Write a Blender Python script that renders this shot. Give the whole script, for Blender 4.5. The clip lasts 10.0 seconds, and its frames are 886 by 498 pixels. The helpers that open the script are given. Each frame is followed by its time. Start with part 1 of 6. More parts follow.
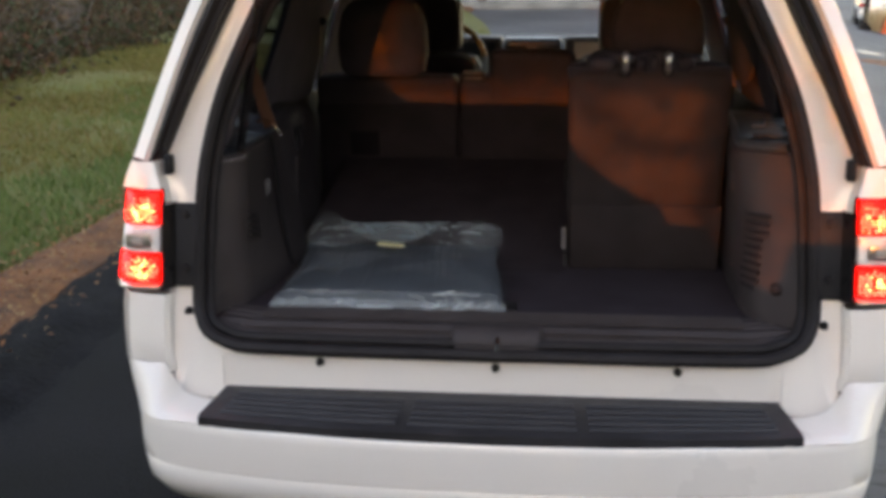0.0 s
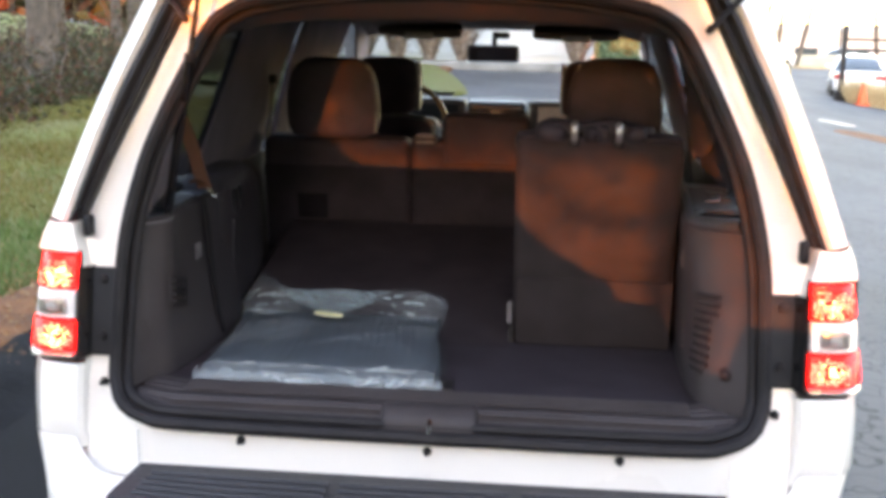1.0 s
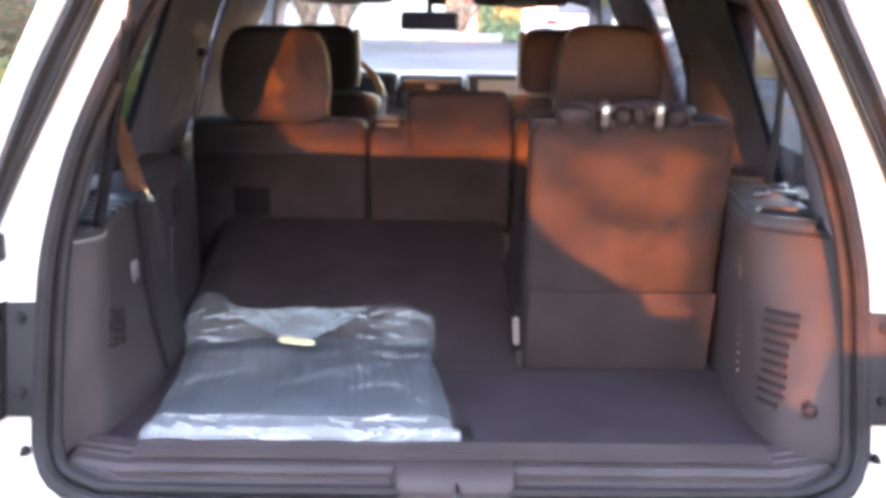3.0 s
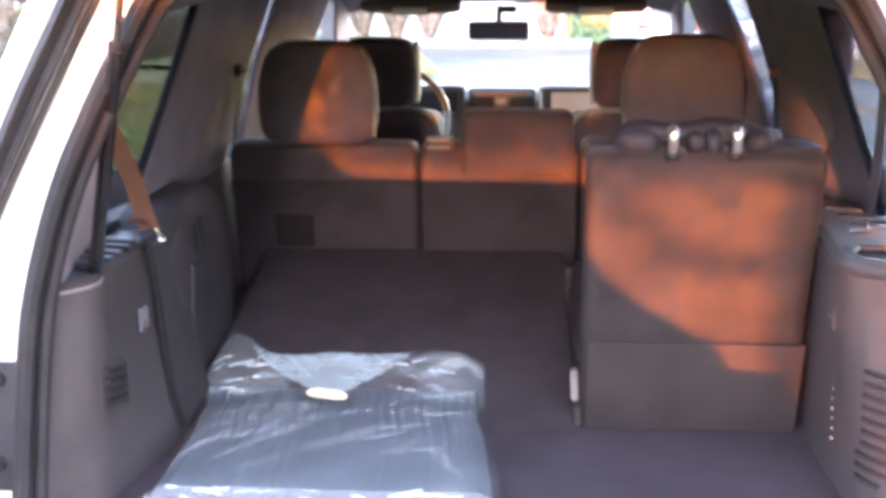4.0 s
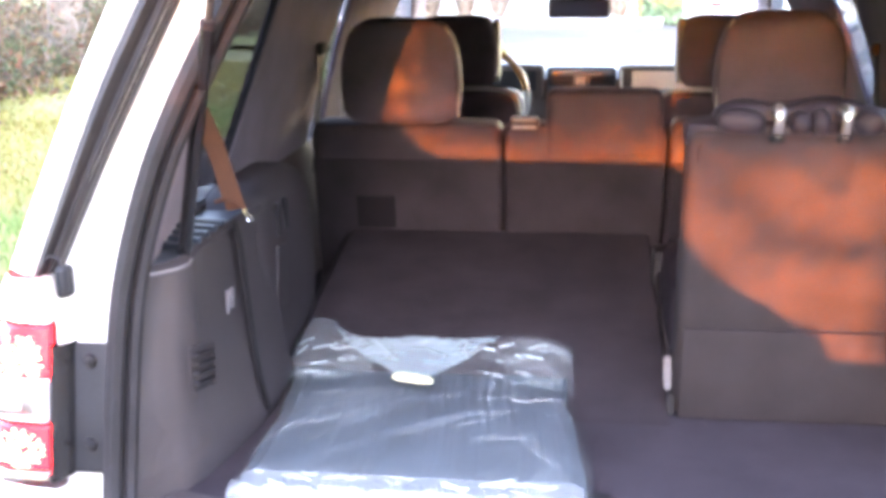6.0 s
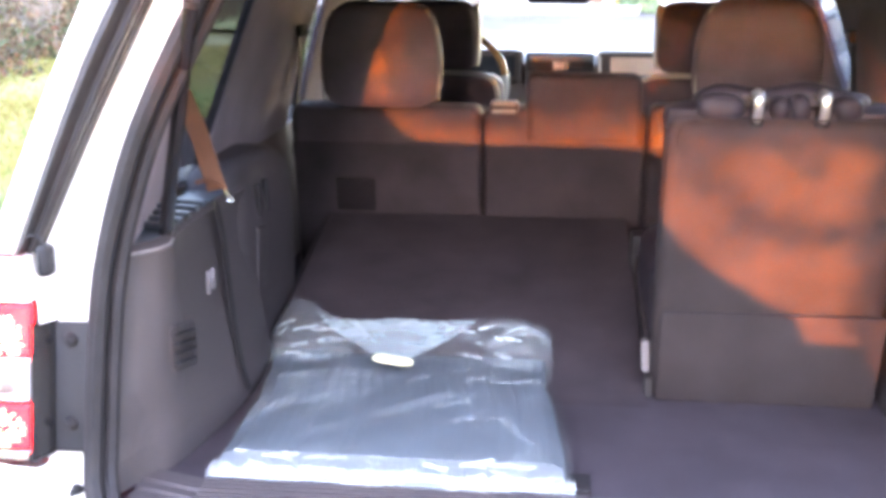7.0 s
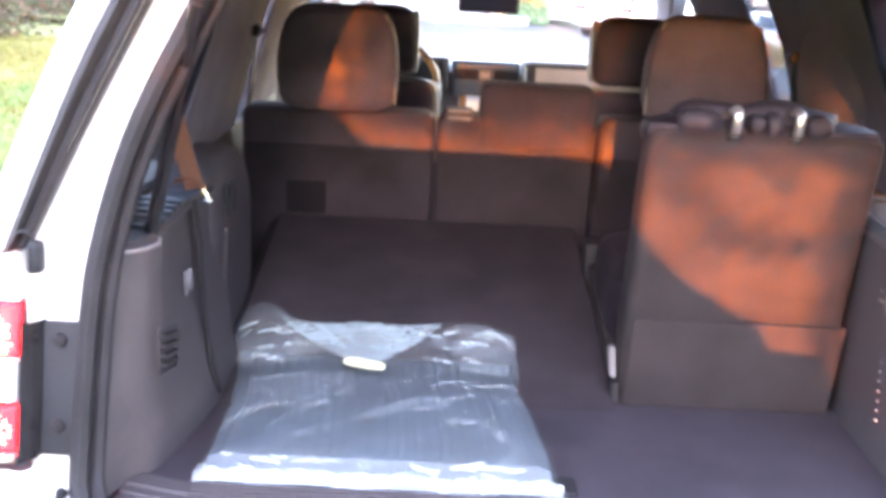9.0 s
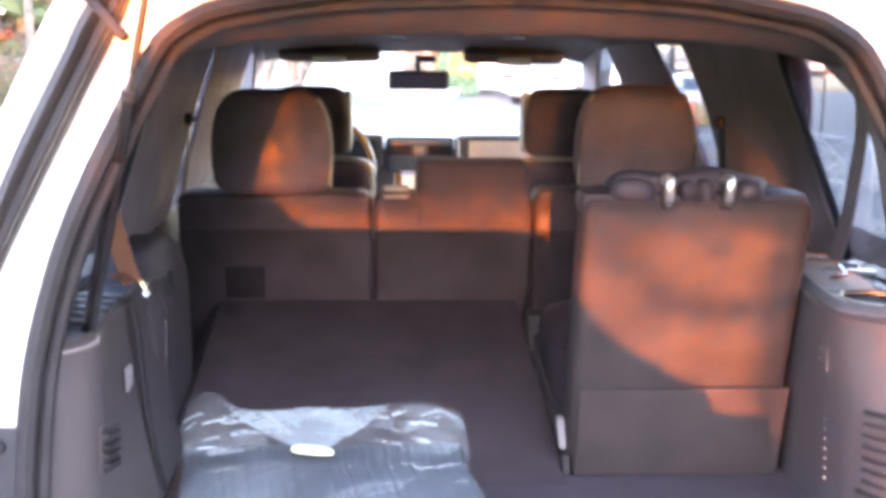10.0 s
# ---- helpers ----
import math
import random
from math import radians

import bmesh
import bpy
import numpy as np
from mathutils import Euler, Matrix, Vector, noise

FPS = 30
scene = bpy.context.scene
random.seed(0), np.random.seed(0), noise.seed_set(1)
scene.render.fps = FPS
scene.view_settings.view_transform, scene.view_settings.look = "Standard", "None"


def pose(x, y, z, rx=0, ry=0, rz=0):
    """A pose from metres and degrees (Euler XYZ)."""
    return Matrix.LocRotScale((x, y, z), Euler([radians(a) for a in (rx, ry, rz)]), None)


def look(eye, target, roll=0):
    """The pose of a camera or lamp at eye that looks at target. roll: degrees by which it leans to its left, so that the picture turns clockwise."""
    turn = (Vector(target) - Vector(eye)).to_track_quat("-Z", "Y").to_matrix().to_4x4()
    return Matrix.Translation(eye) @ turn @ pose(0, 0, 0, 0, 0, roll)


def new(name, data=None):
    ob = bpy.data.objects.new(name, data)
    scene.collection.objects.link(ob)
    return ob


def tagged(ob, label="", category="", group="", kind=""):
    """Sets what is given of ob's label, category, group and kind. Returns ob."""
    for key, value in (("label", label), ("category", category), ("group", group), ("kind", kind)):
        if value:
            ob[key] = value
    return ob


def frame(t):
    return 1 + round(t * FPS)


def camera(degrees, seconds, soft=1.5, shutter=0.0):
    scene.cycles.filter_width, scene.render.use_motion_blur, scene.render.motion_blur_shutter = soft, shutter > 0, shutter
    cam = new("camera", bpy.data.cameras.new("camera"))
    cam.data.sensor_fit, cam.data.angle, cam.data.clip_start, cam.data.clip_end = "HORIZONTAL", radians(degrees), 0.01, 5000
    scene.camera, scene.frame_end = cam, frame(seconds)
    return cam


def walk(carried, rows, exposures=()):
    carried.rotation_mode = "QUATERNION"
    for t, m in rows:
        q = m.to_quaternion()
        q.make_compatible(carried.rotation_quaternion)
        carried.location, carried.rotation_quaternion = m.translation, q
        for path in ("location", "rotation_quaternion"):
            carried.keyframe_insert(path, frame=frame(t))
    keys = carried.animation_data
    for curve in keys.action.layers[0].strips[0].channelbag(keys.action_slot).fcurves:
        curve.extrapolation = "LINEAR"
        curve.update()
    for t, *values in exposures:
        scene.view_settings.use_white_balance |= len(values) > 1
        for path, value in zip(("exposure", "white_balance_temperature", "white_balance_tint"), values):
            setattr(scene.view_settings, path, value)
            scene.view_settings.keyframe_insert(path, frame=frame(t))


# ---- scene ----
cam = camera(43.3, 10.0, soft=4.3)
PATH = [
    (0, (0.159, -2.505, 1.745), (-0.057, -0.589, 1.213), -0.7),
    (0.5, (0.232, -2.398, 1.744), (0.039, -0.467, 1.259), 0.0),
    (1, (0.243, -2.347, 1.747), (0.064, -0.402, 1.314), 1.1),
    (1.5, (0.234, -2.291, 1.74), (0.067, -0.37, 1.212), 0.8),
    (2, (0.184, -2.156, 1.743), (0.009, -0.229, 1.237), 1.7),
    (2.5, (0.077, -1.961, 1.755), (0.044, -0.014, 1.3), -1.1),
    (3, (-0.07, -1.813, 1.709), (-0.026, 0.128, 1.229), 1.1),
    (3.2, (0.008, -1.717, 1.709), (-0.121, 0.226, 1.254), -0.3),
    (4.3, (0.024, -1.497, 1.712), (-0.082, 0.443, 1.238), 0.3),
    (4.5, (0.01, -1.491, 1.711), (-0.049, 0.453, 1.245), 0.2),
    (5, (-0.027, -1.478, 1.71), (-0.094, 0.466, 1.247), 0.9),
    (5.5, (-0.03, -1.462, 1.701), (-0.268, 0.462, 1.21), -1.3),
    (5.7, (-0.03, -1.464, 1.706), (-0.267, 0.459, 1.208), -0.8),
    (6.8, (-0.014, -1.473, 1.695), (-0.246, 0.443, 1.172), -0.2),
    (7, (-0.036, -1.478, 1.698), (-0.228, 0.442, 1.17), 0.2),
    (7.5, (-0.097, -1.495, 1.696), (-0.262, 0.424, 1.158), 2.0),
    (8, (-0.14, -1.511, 1.7), (-0.361, 0.4, 1.155), 0.9),
    (8.5, (-0.173, -1.518, 1.696), (-0.265, 0.41, 1.171), 3.6),
    (9, (-0.224, -1.502, 1.696), (-0.2, 0.431, 1.183), 3.0),
    (9.5, (-0.213, -1.513, 1.704), (-0.068, 0.432, 1.259), 2.9),
    (10, (-0.226, -1.498, 1.713), (-0.099, 0.46, 1.326), 0.7),
]
EXPOSURES = [(0, 2.65, 8250, 26), (0.5, 3.12, 7850, 27), (1, 3.65, 7600, 25), (1.5, 3.95, 7500, 26), (2, 4.15, 7400, 27), (2.5, 4.75, 7200, 31), (3.2, 5.12, 7100, 34),
             (4.3, 5.75, 7000, 35), (5.5, 5.85, 6950, 35), (7, 5.85, 6900, 34), (8.5, 5.72, 6850, 34), (10, 5.9, 6850, 34)]
walk(cam, [(t, look(eye, target, roll)) for t, eye, target, roll in PATH], EXPOSURES)

# ---- light ----
SUN_M, SUN_K = 0.10, 0.06          # the sun's rays run (SUN_M, 1, -SUN_K)
world = bpy.data.worlds.new("sky")
scene.world = world
world.use_nodes = True
wn = world.node_tree
sky = wn.nodes.new("ShaderNodeTexSky")
sky.sky_type, sky.sun_disc = "NISHITA", False
sky.air_density, sky.dust_density, sky.ozone_density = 1.0, 0.3, 0.6
sky.sun_elevation, sky.sun_rotation = math.atan(SUN_K) + 0.12, math.pi + math.atan(SUN_M)
wn.links.new(sky.outputs[0], wn.nodes["Background"].inputs[0])
wn.nodes["Background"].inputs[1].default_value = 0.15
sun = new("sun", bpy.data.lights.new("sun", "SUN"))
sun.data.energy, sun.data.angle, sun.data.color = 0.95, radians(0.2), (1.0, 0.265, 0.015)
sun.matrix_world = look((0, 0, 8), (SUN_M, 1, 8 - SUN_K))


# ---- materials ----
def material(name, color, rough=0.6, metal=0.0, vary=0.15, scale=8.0, fine=120.0, bump=0.15, coat=0.0, second=None, per_piece=0.0, alpha=1.0, spec=0.5):
    """A two-scale surface: broad stains, fine grain, relief."""
    m = bpy.data.materials.new(name)
    m.use_nodes = True
    nt = m.node_tree
    p = nt.nodes["Principled BSDF"]
    link = nt.links.new
    co = nt.nodes.new("ShaderNodeTexCoord")
    n1, n2 = nt.nodes.new("ShaderNodeTexNoise"), nt.nodes.new("ShaderNodeTexNoise")
    n1.inputs["Scale"].default_value, n1.inputs["Detail"].default_value = scale, 6
    n2.inputs["Scale"].default_value, n2.inputs["Detail"].default_value = fine, 3
    for n in (n1, n2):
        link(co.outputs["Object"], n.inputs["Vector"])
    mix = nt.nodes.new("ShaderNodeMix")
    mix.data_type = "RGBA"
    dark = second or tuple(c * (1 - vary * 1.6) for c in color)
    light = tuple(min(1.0, c * (1 + vary * 0.6)) for c in color)
    mix.inputs[6].default_value, mix.inputs[7].default_value = (*dark, 1), (*light, 1)
    ramp = nt.nodes.new("ShaderNodeMapRange")
    ramp.inputs[1].default_value, ramp.inputs[2].default_value = 0.3, 0.7
    link(n1.outputs[0], ramp.inputs[0])
    link(ramp.outputs[0], mix.inputs[0])
    grain = nt.nodes.new("ShaderNodeMix")
    grain.data_type, grain.blend_type = "RGBA", "MULTIPLY"
    grain.inputs[0].default_value = 1.0
    gr = nt.nodes.new("ShaderNodeMapRange")
    gr.inputs[3].default_value, gr.inputs[4].default_value = 1 - vary, 1 + vary
    link(n2.outputs[0], gr.inputs[0])
    link(mix.outputs[2], grain.inputs[6])
    link(gr.outputs[0], grain.inputs[7])
    out = grain.outputs[2]
    if per_piece:
        info = nt.nodes.new("ShaderNodeObjectInfo")
        r = nt.nodes.new("ShaderNodeMapRange")
        r.inputs[3].default_value, r.inputs[4].default_value = 1 - per_piece, 1 + per_piece
        link(info.outputs["Random"], r.inputs[0])
        g2 = nt.nodes.new("ShaderNodeMix")
        g2.data_type, g2.blend_type = "RGBA", "MULTIPLY"
        g2.inputs[0].default_value = 1.0
        link(out, g2.inputs[6])
        link(r.outputs[0], g2.inputs[7])
        out = g2.outputs[2]
    link(out, p.inputs["Base Color"])
    p.inputs["Metallic"].default_value = metal
    rr = nt.nodes.new("ShaderNodeMapRange")
    rr.inputs[3].default_value, rr.inputs[4].default_value = max(0.02, rough - 0.1), min(1, rough + 0.1)
    link(n1.outputs[0], rr.inputs[0])
    link(rr.outputs[0], p.inputs["Roughness"])
    p.inputs["Specular IOR Level"].default_value = spec
    if coat:
        p.inputs["Coat Weight"].default_value, p.inputs["Coat Roughness"].default_value = coat, 0.06
    if bump:
        b = nt.nodes.new("ShaderNodeBump")
        b.inputs["Strength"].default_value, b.inputs["Distance"].default_value = bump, 0.01
        link(n2.outputs[0], b.inputs["Height"])
        link(b.outputs[0], p.inputs["Normal"])
    p.inputs["Alpha"].default_value = alpha
    return m


def glowing(name, color, strength, base=(0.5, 0.5, 0.5)):
    m = material(name, base, 0.25, vary=0.1)
    p = m.node_tree.nodes["Principled BSDF"]
    p.inputs["Emission Color"].default_value = (*color, 1)
    p.inputs["Emission Strength"].default_value = strength
    return m


def cell_glow(name, color, strength):
    """Lamp cells of uneven brightness, from piece to piece."""
    m = glowing(name, color, strength, (0.8, 0.4, 0.3))
    nt = m.node_tree
    info = nt.nodes.new("ShaderNodeObjectInfo")
    r = nt.nodes.new("ShaderNodeMapRange")
    r.inputs[3].default_value, r.inputs[4].default_value = strength * 0.15, strength * 1.6
    nt.links.new(info.outputs["Random"], r.inputs[0])
    nt.links.new(r.outputs[0], nt.nodes["Principled BSDF"].inputs["Emission Strength"])
    return m


def glass(name, tint=(0.9, 0.95, 0.95), see=0.88):
    """Thin glass: mostly clear, with a mirror gloss that grows at grazing angles."""
    m = bpy.data.materials.new(name)
    m.use_nodes = True
    nt = m.node_tree
    nt.nodes.remove(nt.nodes["Principled BSDF"])
    t, g, f, w, x = (nt.nodes.new("ShaderNode" + k) for k in ("BsdfTransparent", "BsdfGlossy", "LayerWeight", "MapRange", "MixShader"))
    t.inputs[0].default_value = (*[c * see for c in tint], 1)
    g.inputs["Roughness"].default_value = 0.02
    f.inputs[0].default_value = 0.3
    w.inputs[1].default_value, w.inputs[2].default_value, w.inputs[3].default_value, w.inputs[4].default_value = 0.2, 1.0, 0.03, 0.5
    nt.links.new(f.outputs["Facing"], w.inputs[0])
    nt.links.new(w.outputs[0], x.inputs[0])
    nt.links.new(t.outputs[0], x.inputs[1])
    nt.links.new(g.outputs[0], x.inputs[2])
    nt.links.new(x.outputs[0], nt.nodes["Material Output"].inputs[0])
    return m


PAINT = material("pearl_white_paint", (0.82, 0.775, 0.72), 0.3, vary=0.03, scale=2, fine=400, bump=0.01, coat=0.6)
RUBBER = material("black_rubber", (0.021, 0.019, 0.0205), 0.6, vary=0.2, scale=14, bump=0.1, spec=0.18)
GASKET = material("black_gutter_rubber", (0.03, 0.027, 0.027), 0.45, vary=0.2, scale=14, bump=0.06, spec=0.18)
BLACKP = material("black_plastic", (0.02, 0.02, 0.022), 0.55, vary=0.2, scale=10, fine=300, bump=0.2, spec=0.18)
TRIM = material("taupe_grained_plastic", (0.054, 0.0455, 0.047), 0.5, vary=0.14, scale=5, fine=500, bump=0.18, spec=0.18)
PILLAR = material("taupe_woven_pillar_cloth", (0.25, 0.21, 0.24), 0.9, vary=0.12, scale=6, fine=700, bump=0.2, spec=0.15)
LINER = material("grey_headliner_felt", (0.10, 0.078, 0.08), 0.95, vary=0.1, scale=5, fine=600, bump=0.2)
CARPET = material("charcoal_cargo_carpet", (0.044, 0.0365, 0.044), 0.95, vary=0.14, scale=9, fine=420, bump=0.6, spec=0.1)
BACK_CARPET = material("dark_plum_carpet", (0.037, 0.0295, 0.0335), 0.95, vary=0.2, scale=9, fine=420, bump=0.5, spec=0.1)
SEATBACK = material("taupe_seatback_carpet", (0.039, 0.0315, 0.032), 0.95, vary=0.16, scale=7, fine=500, bump=0.5, spec=0.1)
DARK_LEATHER = material("charcoal_leather", (0.026, 0.021, 0.026), 0.42, vary=0.18, scale=9, fine=260, bump=0.3, spec=0.18)
LEATHER = material("dark_brown_leather", (0.105, 0.079, 0.094), 0.6, vary=0.18, scale=9, fine=260, bump=0.35, spec=0.18)
SEAT_LEATHER = material("brown_black_leather", (0.05, 0.037, 0.045), 0.6, vary=0.18, scale=9, fine=260, bump=0.35, spec=0.18)
PIPING = material("pale_stitched_piping", (0.36, 0.33, 0.3), 0.6, vary=0.1, bump=0.1)
DASH = material("brown_dash_vinyl", (0.09, 0.065, 0.055), 0.5, vary=0.15, scale=6, fine=300, bump=0.2, spec=0.18)
SATIN = material("satin_nickel_trim", (0.6, 0.58, 0.55), 0.32, metal=0.9, vary=0.06, bump=0.02)
CHROME = material("polished_steel", (0.8, 0.79, 0.77), 0.15, metal=1.0, vary=0.05, bump=0.02)
PEWTER = material("dull_pewter_plastic", (0.16, 0.15, 0.15), 0.5, vary=0.1)
WOOD = material("varnished_wood_rim", (0.3, 0.13, 0.04), 0.25, vary=0.3, scale=20, coat=0.5, bump=0.03)
# warm tone stands in for sun reaching the passenger's dash panel
SCREEN = material("sunlit_satin_panel", (0.6, 0.40, 0.29), 0.4, metal=0.0, vary=0.08)
# orange of the low sun painted into the left belt's colour
STRAP = material("sun_orange_webbing", (0.17, 0.062, 0.028), 0.8, vary=0.12, scale=30, fine=600, bump=0.4)
# blue tint paints in the sky mirrored by the glossy trays
TRAY = material("sky_tinted_gloss_tray", (0.05, 0.058, 0.068), 0.34, vary=0.15, scale=6, bump=0.03)
MAT = material("slate_rubber_mat", (0.044, 0.058, 0.073), 0.65, vary=0.2, scale=14, fine=200, bump=0.4)
LABEL = material("yellow_paper_label", (0.9, 0.86, 0.5), 0.5, vary=0.05)
CLEAR = glass("clear_auto_glass")
TINTED = glass("tinted_auto_glass", (0.52, 0.545, 0.57))
MIRROR = material("mirror_glass", (0.8, 0.8, 0.8), 0.03, metal=1.0, vary=0.0, bump=0)
RED = glowing("lit_red_lens", (1.0, 0.009, 0.006), 0.85, (0.5, 0.01, 0.012))
HOT_LED = cell_glow("bright_led_cells", (1.0, 0.24, 0.08), 2.4)
LED = cell_glow("glowing_led_cells", (1.0, 0.075, 0.04), 1.2)
WHITE_LENS = material("clear_reversing_lens", (0.75, 0.72, 0.7), 0.12, vary=0.1, scale=40, coat=1.0)
ASPHALT = material("worn_wet_asphalt", (0.1, 0.1, 0.105), 0.7, spec=0.2, vary=0.3, scale=0.35, fine=90, bump=0.5)


def cracked(m):
    """Cuts a net of fine dark cracks into the asphalt."""
    nt = m.node_tree
    p = nt.nodes["Principled BSDF"]
    co = nt.nodes.new("ShaderNodeTexCoord")
    wob = nt.nodes.new("ShaderNodeTexNoise")
    wob.inputs["Scale"].default_value = 2.5
    add = nt.nodes.new("ShaderNodeVectorMath")
    v = nt.nodes.new("ShaderNodeTexVoronoi")
    v.feature = "DISTANCE_TO_EDGE"
    v.inputs["Scale"].default_value = 4.2
    nt.links.new(co.outputs["Object"], wob.inputs["Vector"])
    nt.links.new(co.outputs["Object"], add.inputs[0])
    nt.links.new(wob.outputs["Color"], add.inputs[1])
    nt.links.new(add.outputs[0], v.inputs["Vector"])
    r = nt.nodes.new("ShaderNodeMapRange")
    r.inputs[1].default_value, r.inputs[2].default_value, r.inputs[3].default_value = 0.0, 0.035, 0.15
    nt.links.new(v.outputs["Distance"], r.inputs[0])
    mx = nt.nodes.new("ShaderNodeMix")
    mx.data_type, mx.blend_type = "RGBA", "MULTIPLY"
    mx.inputs[0].default_value = 1.0
    nt.links.new(p.inputs["Base Color"].links[0].from_socket, mx.inputs[6])
    nt.links.new(r.outputs[0], mx.inputs[7])
    nt.links.new(mx.outputs[2], p.inputs["Base Color"])


cracked(ASPHALT)
BERM = material("black_asphalt_kerb", (0.007, 0.007, 0.0085), 0.8, vary=0.7, scale=6, fine=50, bump=1.0, spec=0.1)
LAWN = material("patchy_autumn_lawn", (0.095, 0.11, 0.014), 0.95, vary=0.3, scale=0.8, fine=60, bump=0.8, second=(0.115, 0.095, 0.022))
MULCH = material("rust_brown_leaf_litter", (0.2, 0.075, 0.022), 0.95, vary=0.4, scale=5, fine=60, bump=1.0)


def film(name, clear, milky, crinkle, rough=0.12, tint=(0.62, 0.70, 0.715)):
    """See-through plastic film: a few straight creases and crinkled ends painted as pale reflections."""
    m = bpy.data.materials.new(name)
    m.use_nodes = True
    nt = m.node_tree
    link = nt.links.new
    p = nt.nodes["Principled BSDF"]
    p.inputs["Base Color"].default_value = (*tint, 1)
    p.inputs["Roughness"].default_value = rough

    def span(src, a, b, c, d):
        r = nt.nodes.new("ShaderNodeMapRange")
        for k, v in enumerate((a, b, c, d)):
            r.inputs[k + 1].default_value = v
        link(src, r.inputs[0])
        return r.outputs[0]

    def calc(op, a, b):
        n = nt.nodes.new("ShaderNodeMath")
        n.operation = op
        for k, v in enumerate((a, b)):
            if isinstance(v, (int, float)):
                n.inputs[k].default_value = v
            else:
                link(v, n.inputs[k])
        return n.outputs[0]

    def cloud(scale, detail=2.0, wild=0.0, src=None):
        n = nt.nodes.new("ShaderNodeTexNoise")
        n.inputs["Scale"].default_value, n.inputs["Detail"].default_value, n.inputs["Distortion"].default_value = scale, detail, wild
        link(src or geo.outputs["Position"], n.inputs["Vector"])
        return n.outputs[0]

    geo = nt.nodes.new("ShaderNodeNewGeometry")
    place = nt.nodes.new("ShaderNodeSeparateXYZ")
    link(geo.outputs["Position"], place.inputs[0])
    # straight pale lines painted for sky on creases, in a few directions, each broken off here and there
    crease = None
    for k, (turn, often, part_of) in enumerate(((0.95, 11.0, 0.56), (0.72, 9.0, 0.58), (2.15, 9.0, 0.60), (2.5, 7.0, 0.62), (0.05, 16.0, 0.60))):
        across = calc("ADD", calc("MULTIPLY", place.outputs[0], math.sin(turn + 0.0)), calc("MULTIPLY", place.outputs[1], -math.cos(turn)))
        along = nt.nodes.new("ShaderNodeTexNoise")
        along.noise_dimensions = "1D"
        along.inputs["Scale"].default_value, along.inputs["Detail"].default_value = often, 0.5
        link(calc("ADD", across, 3.7 * k), along.inputs["W"])
        fold = span(calc("ABSOLUTE", calc("SUBTRACT", along.outputs[0], 0.5), 0.0), 0.0, 0.009, 1.0, 0.0)
        shift = nt.nodes.new("ShaderNodeVectorMath")
        shift.inputs[1].default_value = (2.0 * k, 5.0 * k, k)
        link(geo.outputs["Position"], shift.inputs[0])
        one = calc("MULTIPLY", fold, span(cloud(5.0, 1.0, 0.0, shift.outputs[0]), part_of - 0.06, part_of + 0.04, 0.0, 1.0))
        crease = one if crease is None else calc("MAXIMUM", crease, one)
    crease = calc("MULTIPLY", crease, milky)
    wide = nt.nodes.new("ShaderNodeVectorMath")
    wide.operation = "MULTIPLY"
    wide.inputs[1].default_value = (0.45, 1.7, 1.0)
    link(geo.outputs["Position"], wide.inputs[0])
    # crinkles and patches towards the ends: opacity painted for glints
    ends = calc("MAXIMUM", span(place.outputs[1], 0.62, 0.70, 0.05, 1.0), span(place.outputs[1], 0.152, 0.168, 0.5, 0.05))
    crumple = calc("MULTIPLY", span(calc("ABSOLUTE", calc("SUBTRACT", cloud(13.0, 2.0, 0.7, wide.outputs[0]), 0.5), 0.0), 0.0, 0.03, 1.0, 0.0), ends)
    patches = calc("MULTIPLY", span(cloud(16.0, 1.0, 0.5, wide.outputs[0]), 0.60, 0.66, 0.0, 0.7), ends)
    crumple = calc("MAXIMUM", crumple, patches)
    # pale opacity stands in for sky mirrored in the film
    sheen = span(cloud(6.0), 0.3, 0.7, clear * 0.75, clear * 1.3)
    sheen = calc("ADD", sheen, span(place.outputs[1], 0.60, 0.68, 0.0, 0.012))
    total = calc("ADD", calc("ADD", sheen, crease), calc("MULTIPLY", crumple, crinkle))
    b = nt.nodes.new("ShaderNodeBump")
    b.inputs["Strength"].default_value, b.inputs["Distance"].default_value = 0.5, 0.01
    link(cloud(26.0, 3.0, 1.0), b.inputs["Height"])
    link(b.outputs[0], p.inputs["Normal"])
    t, x = nt.nodes.new("ShaderNodeBsdfTransparent"), nt.nodes.new("ShaderNodeMixShader")
    link(total, x.inputs[0])
    link(t.outputs[0], x.inputs[1])
    link(p.outputs[0], x.inputs[2])
    link(x.outputs[0], nt.nodes["Material Output"].inputs[0])
    return m


FILM = film("clear_creased_film", 0.043, 0.09, 0.13)
EAR = film("crumpled_film_corner", 0.03, 0.04, 0.12, 0.05, (0.56, 0.68, 0.71))
FLAP = film("milky_loose_film", 0.32, 0.10, 0.10, 0.2, (0.55, 0.70, 0.73))
# paler films for the ribbons that paint glints on creases and folds
CREASE = film("painted_crease_light", 0.15, 0.0, 0.0, 0.15)
SHARD = film("painted_soft_glint", 0.06, 0.0, 0.12, 0.1, (0.56, 0.68, 0.71))
GLINT = film("painted_sharp_glint", 0.33, 0.0, 0.25, 0.06)
HEM = film("sealed_film_hem", 0.29, 0.1, 0.6, 0.1)


# ---- mesh tools ----
def origin_of(ob):
    while ob.parent:
        ob = ob.parent
    return ob.location


